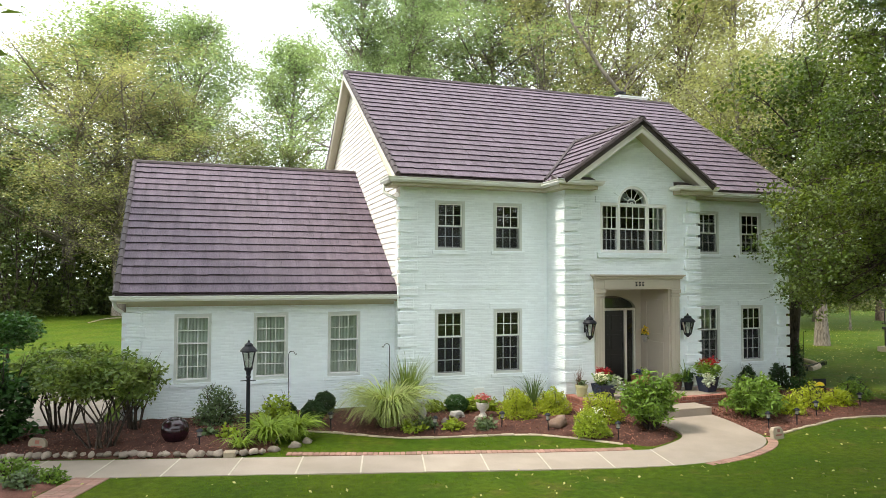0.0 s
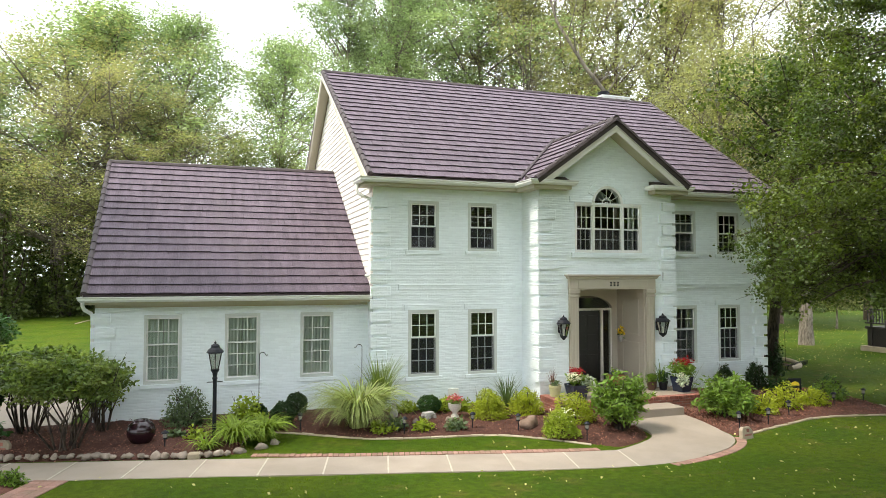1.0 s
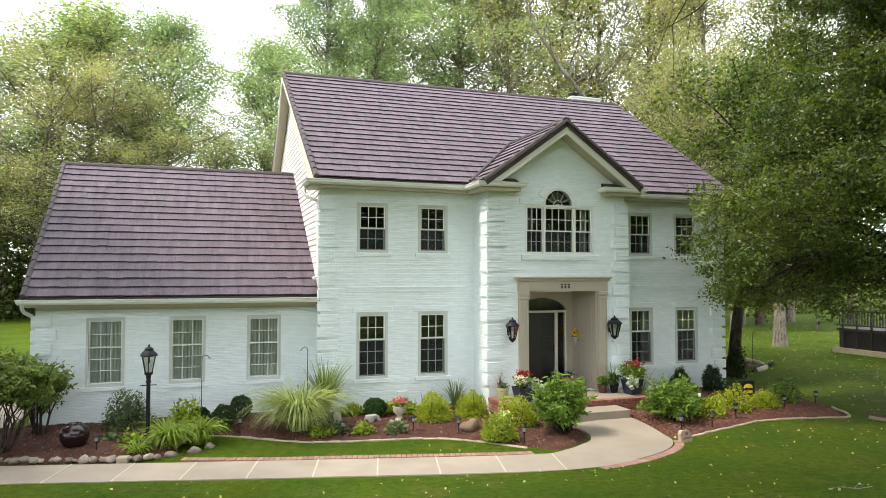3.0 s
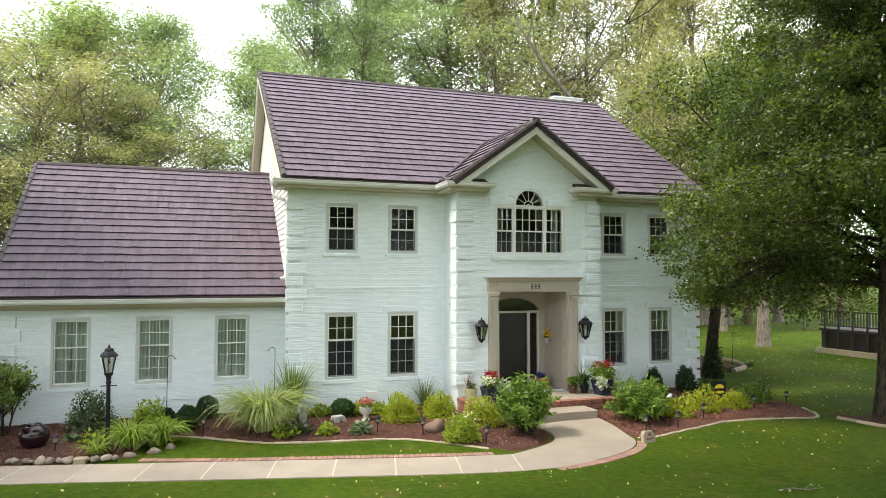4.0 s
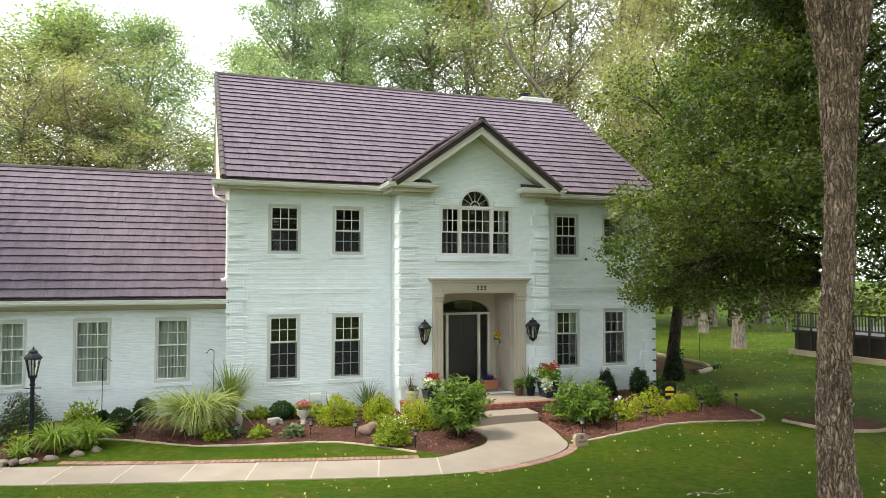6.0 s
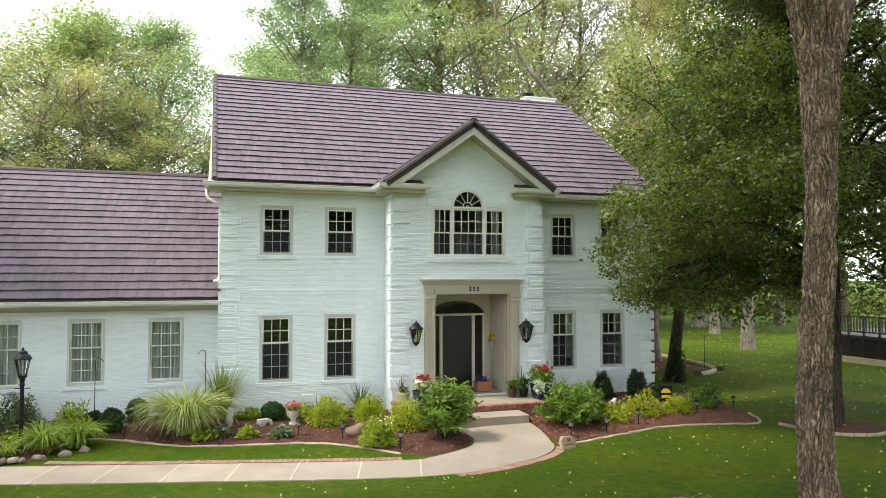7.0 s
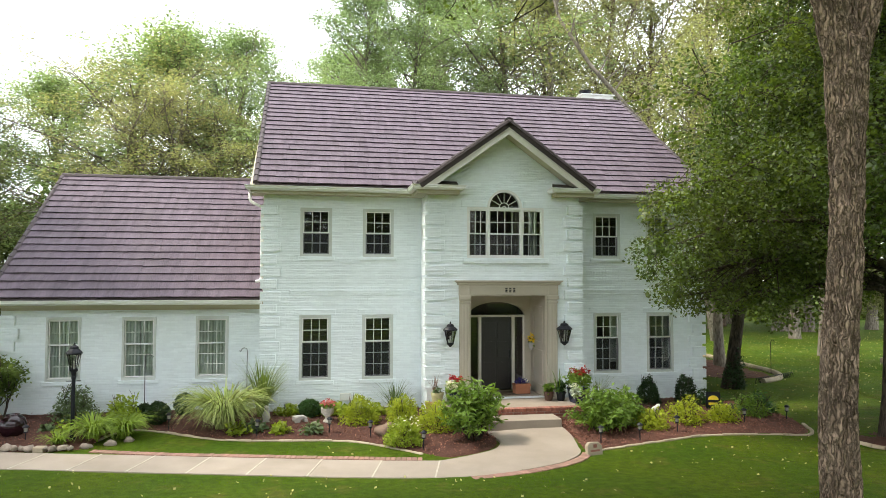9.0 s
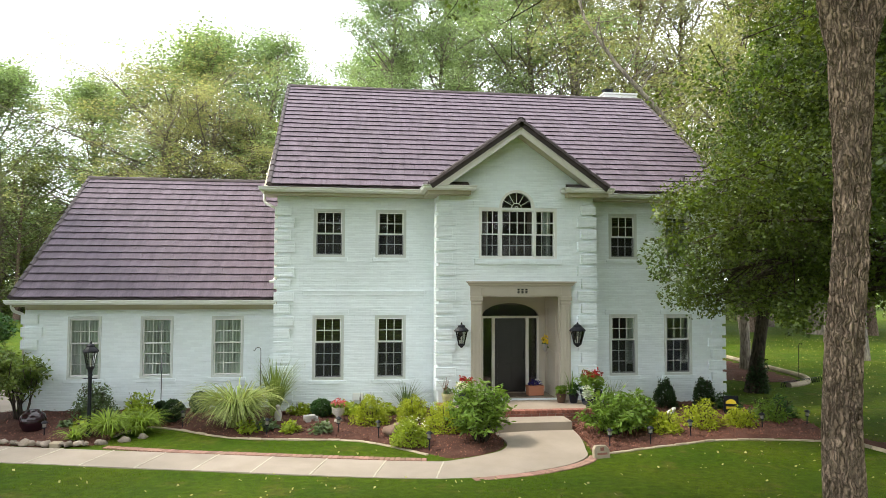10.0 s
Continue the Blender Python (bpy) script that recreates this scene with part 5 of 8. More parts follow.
# ---- leaves and wood ----
def leaf_quads(pts, size, r, aspect=0.55, droop=0.3, spread=0.35, nrm=None):
    """One folded four-sided leaf at each point. Returns vertices and faces."""
    pts = np.asarray(pts, dtype=float)
    n = len(pts)
    d = r.normal(size=(n, 3))
    d[:, 2] = d[:, 2] * 0.6 - droop
    d /= np.linalg.norm(d, axis=1)[:, None]
    s = np.cross(d, r.normal(size=(n, 3)) * 0.6 + np.array((0, 0, 1.0)) if nrm is None else nrm + r.normal(size=(n, 3)) * 0.5)
    s /= np.linalg.norm(s, axis=1)[:, None] + 1e-9
    L = size * r.uniform(1 - spread, 1 + spread, size=(n, 1))
    W = L * aspect
    up = np.cross(s, d)
    a = pts
    b = pts + d * L * 0.5 + s * W * 0.5 + up * W * 0.12
    c = pts + d * L
    e = pts + d * L * 0.5 - s * W * 0.5 + up * W * 0.12
    v = np.stack((a, b, c, e), axis=1).reshape(-1, 3)
    return v


def leaf_object(name, v, mat, parent, label=""):
    n = len(v) // 4
    me = bpy.data.meshes.new(name)
    me.vertices.add(len(v))
    me.vertices.foreach_set("co", np.ascontiguousarray(v, dtype=np.float32).ravel())
    me.loops.add(n * 4)
    me.loops.foreach_set("vertex_index", np.arange(n * 4, dtype=np.int32))
    me.polygons.add(n)
    me.polygons.foreach_set("loop_start", np.arange(0, n * 4, 4, dtype=np.int32))
    me.update(calc_edges=True)
    me.materials.append(mat)
    ob = new(name, me)
    ob.parent = parent
    if label:
        ob["label"] = label
    return ob


def grow(r, base, height, rad, crown_from, crown_r, limbs, lean=(0, 0), droop=0.0, forks=5, up=0.6, shape=1.0):
    """The wood of a tree: returns bars (points, radii) and the tips that carry leaves."""
    bars, tips = [], []
    p = Vector(base)
    pts, rr = [], []
    steps = 12
    wx, wy = r.uniform(0, 6), r.uniform(0, 6)
    for i in range(steps + 1):
        f = i / steps
        pts.append(p + Vector((lean[0] * f + 0.02 * height * math.sin(wx + 4 * f) * f, lean[1] * f + 0.02 * height * math.sin(wy + 4 * f) * f, height * f * 0.96)))
        rr.append(rad * (1.28 if i == 0 else 1.0) * (1 - 0.86 * f ** 0.8) + 0.012)
    bars.append((pts, rr))
    for k in range(limbs):
        f = crown_from + (0.97 - crown_from) * (k + r.uniform(0, 0.8)) / limbs
        q = f * steps
        i = min(int(q), steps - 1)
        start = pts[i].lerp(pts[i + 1], q - i)
        az = k * 2.39996 + r.uniform(-0.5, 0.5)
        rel = (f - crown_from) / (1 - crown_from)
        prof = (math.sin(math.pi * min(1, 0.18 + 0.82 * rel)) ** 0.6) * 0.9 + 0.12
        ln = crown_r * prof * r.uniform(0.75, 1.2) * shape
        el = up * (0.5 + 0.9 * rel) + r.uniform(-0.15, 0.2)
        d = Vector((math.cos(az), math.sin(az), math.tan(min(1.25, el)))).normalized()
        lp, lr = [start], [max(0.02, rad * 0.30 * (1 - 0.6 * rel))]
        m = 5
        for j in range(1, m + 1):
            d = (d + Vector((r.uniform(-0.18, 0.18), r.uniform(-0.18, 0.18), r.uniform(-0.1, 0.14) - droop * j / m))).normalized()
            lp.append(lp[-1] + d * ln / m)
            lr.append(lr[0] * (1 - 0.85 * j / m) + 0.006)
        bars.append((lp, lr))
        for j in range(1, m + 1):
            for s in range(max(1, forks - (m - j) // 2)):
                bd = (d * 0.5 + Vector((r.uniform(-1, 1), r.uniform(-1, 1), r.uniform(-0.5, 0.7) - droop))).normalized()
                bl = ln * r.uniform(0.16, 0.34)
                e0 = lp[j - 1].lerp(lp[j], r.random())
                mid = e0 + bd * bl * 0.55 + Vector((0, 0, 0.05 * bl))
                end = e0 + bd * bl - Vector((0, 0, droop * bl * 0.7))
                bars.append(([e0, mid, end], [lr[j] * 0.55 + 0.006, lr[j] * 0.3 + 0.004, 0.004]))
                tips += [mid, end, e0.lerp(end, 0.8)]
    return bars, tips


def wood_object(name, bars, mat, parent, thick_sides=10, thin_sides=3):
    vs, fs = [], []
    for pts, rr in bars:
        sides = thick_sides if rr[0] > 0.1 else (5 if rr[0] > 0.05 else thin_sides)
        ref = None
        k0 = len(vs)
        for i, p in enumerate(pts):
            d = (pts[min(i + 1, len(pts) - 1)] - pts[max(i - 1, 0)]).normalized()
            if ref is None:
                ref = d.orthogonal().normalized()
            ref = (ref - d * ref.dot(d)).normalized()
            s = d.cross(ref)
            for k in range(sides):
                a = 2 * math.pi * k / sides
                vs.append(p + (ref * math.cos(a) + s * math.sin(a)) * rr[i])
        for i in range(len(pts) - 1):
            for k in range(sides):
                a, b = k0 + i * sides + k, k0 + i * sides + (k + 1) % sides
                fs.append((a, b, b + sides, a + sides))
        fs.append(tuple(k0 + (len(pts) - 1) * sides + k for k in range(sides)))
    return raw(name, vs, fs, mat, parent, smooth=True)


def scatter(tips, per, sigma, nr):
    t = np.array([tuple(p) for p in tips])
    idx = np.repeat(np.arange(len(t)), per)
    return t[idx] + nr.normal(size=(len(idx), 3)) * np.array((sigma, sigma, sigma * 0.75))


def tree(seed, height, rad, crown_from, crown_r, limbs, leaf, per, sigma, bark, leaves, label, name="tree", **kw):
    r, nr = random.Random(seed), np.random.default_rng(seed)
    droop_leaf = kw.pop("leaf_droop", 0.3)
    clump, gap, core, holes = kw.pop("clump", None), kw.pop("gap", 0), kw.pop("core", 10), kw.pop("holes", 0)
    keep, kw_goals = kw.pop("keep", None), kw.pop("goals", ())
    t = tagged(empty(name), label, "tree")
    bars, tips = grow(r, (0, 0, -0.15), height, rad, crown_from, crown_r, limbs, **kw)
    for goal in kw_goals:
        a_, g = Vector((0, 0, goal[3])), Vector(goal[:3])
        m1 = a_.lerp(g, 0.35) + Vector((0, 0, 0.9))
        m2 = a_.lerp(g, 0.7) + Vector((0, 0, 0.7))
        bars.append(([a_, m1, m2, g], [0.07, 0.05, 0.03, 0.006]))
        for k in range(34):
            f = 0.3 + 0.7 * (k / 33)
            c = m1.lerp(m2, (f - 0.3) / 0.4) if f < 0.7 else m2.lerp(g, (f - 0.7) / 0.3)
            e = c + Vector((r.gauss(0, 0.55), r.gauss(0, 0.55), r.gauss(-0.12, 0.38)))
            bars.append(([c, c.lerp(e, 0.6) + Vector((0, 0, 0.06)), e], [0.012, 0.008, 0.003]))
            tips += [c.lerp(e, 0.5), e]
    if keep:
        tips = [q for q in tips if keep(q)]
        bars = [bars[0]] + [(pp, rr) for pp, rr in bars[1:] if keep(pp[-1])]
    wood_object("trunk", bars, bark, t)
    if clump:
        # rounded sprays of leaves at the branch ends, their leaves turned outwards and up
        size, share = clump
        ends = [q for q in tips[1::3] if nr.random() < share]
        c = np.array([tuple(q) for q in ends])
        if gap:
            kept = []
            for q in c:
                if not kept or np.min(np.sum((np.array(kept) - q) ** 2 * np.array((1, 1, 2.0)), axis=1)) > gap * gap:
                    kept.append(q)
            c = np.array(kept)
        if holes:
            c = np.array([q for q in c if noise.noise((q[0] * holes + seed, q[1] * holes, q[2] * holes * 1.3)) > -0.27])
        big_ = size * nr.uniform(0.55, 1.45, size=len(c))
        idx = np.repeat(np.arange(len(c)), np.maximum(8, (per * (big_ / size) ** 2).astype(int)))
        d = nr.normal(size=(len(idx), 3))
        d /= np.linalg.norm(d, axis=1)[:, None]
        off = d * (0.45 + 0.6 * nr.random((len(idx), 1)) ** 0.7) * big_[idx][:, None] * np.array((1, 1, 0.8))
        v = leaf_quads(c[idx] + off, leaf, nr, 0.7, droop_leaf, nrm=d + np.array((0, 0, 0.7)))
        # broader leaves close up the heart of each spray
        ic = np.repeat(np.arange(len(c)), core)
        inner = c[ic] + nr.normal(size=(len(ic), 3)) * big_[ic][:, None] * np.array((0.42, 0.42, 0.3))
        v = np.concatenate((v, leaf_quads(inner, leaf * (1.45 if core > 20 else 1.3), nr, 0.8, droop_leaf)))
    else:
        v = leaf_quads(scatter(tips, per, sigma, nr), leaf, nr, 0.7, droop_leaf)
    leaf_object("crown", v, leaves, t)
    return t


def place(t, x, y, turn=0.0, s=1.0, sz=None, z=None):
    t.matrix_basis = pose(x, y, ground_z(x, y) if z is None else z, 0, 0, turn) @ Matrix.Diagonal((s, s, sz or s, 1))


# poplar, yellowing and woodland leaves lifted pale to stand in for haze
m_leaf_pop = leaf_material("hazy_poplar_leaves", (0.245, 0.315, 0.150), 0.45, tip=(0.35, 0.39, 0.195), tip_amount=0.6, patch=0.12, var=0.5, shine=0.5, tint=(1.25, 1.38, 0.85))
m_leaf_yel = leaf_material("hazy_yellowing_leaves", (0.300, 0.310, 0.150), 0.5, tip=(0.40, 0.37, 0.19), tip_amount=0.7, patch=0.15, var=0.5, shine=0.5, tint=(1.35, 1.36, 0.78))
m_leaf_wood = leaf_material("hazy_woodland_leaves", (0.235, 0.245, 0.145), 0.5, tip=(0.32, 0.31, 0.185), tip_amount=0.7, patch=0.1, var=0.45, shine=0.45)
m_leaf_dark = leaf_material("dark_tree_leaves", (0.066, 0.106, 0.024), 0.45, tip=(0.150, 0.182, 0.038), tip_amount=0.7, patch=0.35, var=0.6, shine=0.5, rough=0.42)

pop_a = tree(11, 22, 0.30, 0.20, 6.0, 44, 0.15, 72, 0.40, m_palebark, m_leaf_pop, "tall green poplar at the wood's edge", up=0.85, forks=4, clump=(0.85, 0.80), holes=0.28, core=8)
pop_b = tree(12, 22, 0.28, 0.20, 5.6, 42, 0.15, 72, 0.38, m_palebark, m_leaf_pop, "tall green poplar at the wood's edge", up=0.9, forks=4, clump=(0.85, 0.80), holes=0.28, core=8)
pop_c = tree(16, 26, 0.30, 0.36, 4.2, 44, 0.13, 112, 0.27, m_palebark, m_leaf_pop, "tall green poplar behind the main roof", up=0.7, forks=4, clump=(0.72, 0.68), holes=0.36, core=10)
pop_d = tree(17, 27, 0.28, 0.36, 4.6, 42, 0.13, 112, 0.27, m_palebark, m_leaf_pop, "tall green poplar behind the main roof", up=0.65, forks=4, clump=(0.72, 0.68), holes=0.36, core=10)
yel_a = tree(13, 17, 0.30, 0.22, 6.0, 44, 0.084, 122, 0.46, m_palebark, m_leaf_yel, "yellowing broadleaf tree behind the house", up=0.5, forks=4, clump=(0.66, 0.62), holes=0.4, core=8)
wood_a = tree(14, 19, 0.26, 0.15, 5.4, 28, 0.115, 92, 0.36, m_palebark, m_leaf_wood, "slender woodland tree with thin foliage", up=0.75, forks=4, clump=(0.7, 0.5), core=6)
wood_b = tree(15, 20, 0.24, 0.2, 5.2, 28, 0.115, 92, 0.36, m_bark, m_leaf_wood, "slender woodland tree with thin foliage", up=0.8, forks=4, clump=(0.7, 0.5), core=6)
# darker copy of the wood's leaves, with shade put into the colour
m_leaf_shade = leaf_material("shaded_wood_leaves", (0.150, 0.180, 0.095), 0.45, tip=(0.24, 0.25, 0.135), tip_amount=0.6, patch=0.12, var=0.45, shine=0.3)
wood_c = tree(18, 19, 0.25, 0.15, 5.4, 26, 0.24, 6, 0.5, m_bark, m_leaf_shade, "slender woodland tree with thin foliage", up=0.75, forks=4)
for t in (pop_a, pop_b, pop_c, pop_d, yel_a, wood_a, wood_b, wood_c):
    t["group"] = "trees of the wood"
first = {}
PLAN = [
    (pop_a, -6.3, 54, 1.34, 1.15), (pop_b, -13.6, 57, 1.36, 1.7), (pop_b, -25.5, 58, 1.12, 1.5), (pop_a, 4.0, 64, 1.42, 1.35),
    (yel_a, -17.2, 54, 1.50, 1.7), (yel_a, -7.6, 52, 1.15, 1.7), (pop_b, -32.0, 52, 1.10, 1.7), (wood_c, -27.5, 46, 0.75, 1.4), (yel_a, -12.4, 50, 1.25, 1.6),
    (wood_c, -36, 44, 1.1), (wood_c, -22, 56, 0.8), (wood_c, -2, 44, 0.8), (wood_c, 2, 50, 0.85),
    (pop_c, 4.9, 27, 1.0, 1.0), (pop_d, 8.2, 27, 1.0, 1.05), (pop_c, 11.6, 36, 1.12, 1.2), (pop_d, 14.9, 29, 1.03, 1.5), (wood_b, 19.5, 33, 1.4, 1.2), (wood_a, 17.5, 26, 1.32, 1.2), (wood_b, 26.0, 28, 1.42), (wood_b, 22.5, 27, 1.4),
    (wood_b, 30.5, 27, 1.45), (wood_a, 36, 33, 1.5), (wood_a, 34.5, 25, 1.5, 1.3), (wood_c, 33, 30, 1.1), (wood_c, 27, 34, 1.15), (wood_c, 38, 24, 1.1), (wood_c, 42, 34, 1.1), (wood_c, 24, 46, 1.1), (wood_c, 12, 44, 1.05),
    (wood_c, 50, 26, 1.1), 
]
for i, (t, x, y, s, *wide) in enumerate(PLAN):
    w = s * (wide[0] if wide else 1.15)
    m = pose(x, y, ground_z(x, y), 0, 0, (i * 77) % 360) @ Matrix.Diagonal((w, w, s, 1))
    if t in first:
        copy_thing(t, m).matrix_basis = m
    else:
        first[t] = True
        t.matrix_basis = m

# tree beside the house, with a dense low crown
# limbs that reach out over the bed and towards the lawn: end point and height on the trunk
NEAR_GOALS = [(x - 14.5, y + 5.2, z + 0.33, h) for x, y, z, h in (
    (8.5, -4.0, 3.4, 3.6), (8.9, -3.6, 5.1, 4.2), (9.3, -4.7, 4.2, 4.0), (9.5, -5.3, 5.5, 4.8), (9.6, -6.9, 5.7, 5.0), (10.4, -6.2, 7.4, 6.0),
    (11.4, -2.9, 7.8, 6.2), (10.7, -5.0, 7.8, 6.2), (12.0, -5.9, 8.6, 7.0), (9.9, -8.4, 5.2, 5.0), (11.2, -3.0, 3.0, 3.4), (11.5, -8.0, 7.0, 5.5), (11.0, -4.2, 9.2, 7.5), (12.6, -7.6, 9.8, 7.8), (12.6, -4.8, 11.2, 8.6), (13.6, -6.4, 12.4, 9.5), (12.0, -5.6, 10.3, 8.0), (14.8, -4.0, 12.8, 9.8), (9.0, -3.2, 3.3, 4.0), (9.9, -3.0, 2.9, 3.6), (10.9, -2.5, 2.7, 3.4), (10.4, -4.2, 3.0, 3.6), (9.5, -2.4, 4.4, 4.4), (11.8, -3.2, 2.8, 3.4), (12.6, -2.2, 3.0, 3.4), (10.8, -2.0, 5.6, 5.0), (11.9, -2.2, 6.6, 5.6), (13.0, -2.0, 10.5, 8.2), (13.2, -2.6, 12.0, 9.2), (14.0, -1.8, 9.0, 7.5), (14.5, -2.2, 11.5, 9.0), (13.8, -3.2, 13.0, 9.8), (15.5, -2.0, 13.0, 10.0), (17.5, -3.5, 9.0, 7.0), (18.5, -5.5, 8.0, 6.5), (17.0, -2.0, 6.5, 5.5), (16.5, -7.5, 7.5, 6.0), (15.5, -3.0, 8.0, 6.5), (18.5, -3.0, 11.0, 8.5), (17.5, -6.5, 5.5, 5.0), (15.5, -7.8, 9.5, 7.5), (19.5, -4.5, 6.0, 5.5), (15.6, -6.6, 11.4, 9.0), (16.4, -5.0, 12.0, 9.4), (14.0, -7.6, 11.0, 8.6))]


def near_crown(q):
    x, y, z = q.x + 14.5, q.y - 5.2, q.z - 0.36
    if y > -1.3 and x < 14.2:
        return False
    lim = np.interp(z, (3.0, 3.8, 4.6, 5.2, 5.8, 6.6, 7.4, 8.4, 12.0), (9.0, 8.6, 8.4, 8.8, 9.8, 10.5, 10.8, 11.1, 11.9))
    if x < lim + 0.25 * (y + 5) or z < 2.5 + max(0.0, (x - 12.5)) * 0.12 + max(0.0, 10.4 - x) * 0.25:
        return False
    return True


near = tree(21, 14.5, 0.26, 0.24, 6.6, 46, 0.080, 165, 0.23, m_darkbark, m_leaf_dark, "dense dark green tree beside the house corner", up=0.38, droop=0.22, forks=4, keep=near_crown, goals=NEAR_GOALS, clump=(0.48, 1.0), gap=0.42, core=40, holes=0.5, leaf_droop=0.45)
place(near, 14.8, -5.2, 0)
side = tree(22, 12.0, 0.24, 0.28, 4.6, 26, 0.14, 44, 0.45, m_darkbark, m_leaf_dark, "dark leaning tree behind the house corner", up=0.5, droop=0.2, lean=(2.2, 0.5), clump=(0.6, 0.8))
place(side, 15.35, 2.1, 0)

# an old tree that leans far over behind the roof's end
r_l, nr_l = random.Random(31), np.random.default_rng(31)
lean_t = tagged(empty("tree"), "grey leaning tree with sparse leaves behind the house", "tree", group="trees of the wood")
stem = [Vector(q) for q in ((25.2, 18.5, -0.5), (24.4, 18.2, 3.5), (22.8, 17.6, 8.0), (21.0, 17.0, 10.8), (19.6, 16.5, 12.2), (16.5, 16.5, 15.4), (14.8, 16.8, 18.0), (14.2, 17.2, 20.5))]
lean_bars, lean_tips = [(stem, [0.26, 0.23, 0.19, 0.165, 0.15, 0.11, 0.08, 0.03])], []
for k in range(22):
    q = r_l.uniform(2.6, 6.9)
    a = stem[int(q)].lerp(stem[int(q) + 1], q % 1)
    e = a + Vector((r_l.uniform(-2.0, 2.4), r_l.uniform(-1.6, 1.6), r_l.uniform(0.6, 3.4)))
    lean_bars.append(([a, a.lerp(e, 0.5) + Vector((0, 0, -0.2)), e], [0.06, 0.035, 0.008]))
    lean_tips += [e, a.lerp(e, 0.75) + Vector((r_l.gauss(0, 0.4), r_l.gauss(0, 0.4), r_l.gauss(0, 0.3)))]
wood_object("trunk", lean_bars, m_palebark, lean_t)
leaf_object("crown", leaf_quads(scatter(lean_tips, 80, 0.42, nr_l), 0.12, nr_l, 0.7, 0.4), m_leaf_wood, lean_t)

# unseen trees to the left and right, added to shade the wing and right wall
offscreen_tree = tree(23, 15.5, 0.26, 0.24, 4.4, 28, 0.40, 8, 0.5, m_darkbark, m_leaf_dark, "unseen dark leafy tree added for shade and reflections", up=0.5, forks=2)
place(offscreen_tree, -15.7, 1.0, 0, 1.35, 1.3)
for x, y, turn, wide in ((-13.4, -7.6, 80, 1.0), (-17.5, -4.0, 200, 1.0), (20.5, -13.5, 130, 1.6), (25.0, -9.0, 20, 1.6), (17.5, -18.5, 260, 1.6)):
    m = pose(x, y, ground_z(x, y), 0, 0, turn) @ Matrix.Diagonal((wide, wide, 1, 1))
    copy_thing(offscreen_tree, m).matrix_basis = m

# the big trunk on the front lawn
big = tagged(empty("tree"), "large old tree with deeply furrowed grey brown bark", "tree")
bars = [([Vector(p) for p in ((9.0, -10.42, -0.35), (8.98, -10.42, -0.1), (8.93, -10.42, 0.35), (8.89, -10.42, 1.4), (8.96, -10.43, 2.6), (9.06, -10.45, 3.7), (9.11, -10.46, 5.1), (9.13, -10.46, 6.3), (9.14, -10.46, 6.9), (9.14, -10.46, 7.12))], [0.60, 0.52, 0.46, 0.42, 0.40, 0.385, 0.39, 0.47, 0.48, 0.30]),
        ([Vector(p) for p in ((9.05, -10.46, 6.5), (8.95, -10.44, 7.2), (8.87, -10.44, 7.8), (8.72, -10.4, 8.6), (8.4, -10.2, 9.4), (7.6, -9.6, 11.0), (6.6, -9.0, 13.5))], [0.33, 0.40, 0.44, 0.43, 0.40, 0.28, 0.1]),
        ([Vector(p) for p in ((9.24, -10.46, 6.5), (9.38, -10.48, 7.2), (9.49, -10.50, 7.8), (9.66, -10.55, 8.6), (10.1, -10.7, 9.6), (11.2, -11.0, 11.5), (12.0, -11.4, 14))], [0.33, 0.40, 0.44, 0.43, 0.40, 0.28, 0.1])]


COLLARS = (2.55, 3.67, 4.47, 5.06, 5.76)


def furrowed(name, bars, mat, parent, sides=84, step=0.055, depth=0.052):
    """Thick wood with real furrows: ridges that run along the trunk."""
    vs, fs = [], []
    for bi, (pts, rr) in enumerate(bars):
        cur = lerp_curve(pts, max(4, int(sum((b - a).length for a, b in zip(pts, pts[1:])) / step)))
        n = len(cur)
        k0 = len(vs)
        seg = [0.0]
        for a, b in zip(pts, pts[1:]):
            seg.append(seg[-1] + (b - a).length)
        run = 0.0
        for i, p in enumerate(cur):
            if i:
                run += (p - cur[i - 1]).length
            f = run / seg[-1] * seg[-1]
            j = 0
            while j < len(seg) - 2 and seg[j + 1] < f:
                j += 1
            t = min(1, max(0, (f - seg[j]) / (seg[j + 1] - seg[j])))
            rad = rr[j] + (rr[j + 1] - rr[j]) * t
            for k in range(sides):
                a = 2 * math.pi * k / sides
                c, s_ = math.cos(a), math.sin(a)
                q = (c * rad * 11, s_ * rad * 11, run * 2.1 + bi * 9)
                rid = 1 - abs(noise.noise(q)) * 2.6
                rid += 0.4 * (1 - abs(noise.noise((q[0] * 2.1, q[1] * 2.1, q[2] * 2.4))) * 2)
                big_ = noise.noise((c * 1.2, s_ * 1.2, run * 0.7 + bi)) * 0.05
                foot = 0.12 * max(0, 0.5 - run) * math.sin(a * 5) if bi == 0 else 0
                if bi == 0:
                    # old branch collars ring the trunk
                    big_ += sum(0.10 * math.exp(-((run - 0.35 - z_ - 0.05 * noise.noise((c * 2, s_ * 2, z_))) / 0.06) ** 2) * max(0, 0.5 + noise.noise((c * 1.7, s_ * 1.7, z_ * 3))) for z_ in COLLARS)
                r_ = rad * (1 + big_ + foot) - depth * (1 - min(1.1, max(0, rid)))
                vs.append((p.x + c * r_, p.y + s_ * r_, p.z))
        for i in range(n - 1):
            for k in range(sides):
                a, b = k0 + i * sides + k, k0 + i * sides + (k + 1) % sides
                fs.append((a, b, b + sides, a + sides))
    return raw(name, vs, fs, mat, parent, smooth=False)


bars = [(p, [q * 0.61 for q in rr]) for p, rr in bars]
furrowed("trunk", bars, m_oldbark, big)


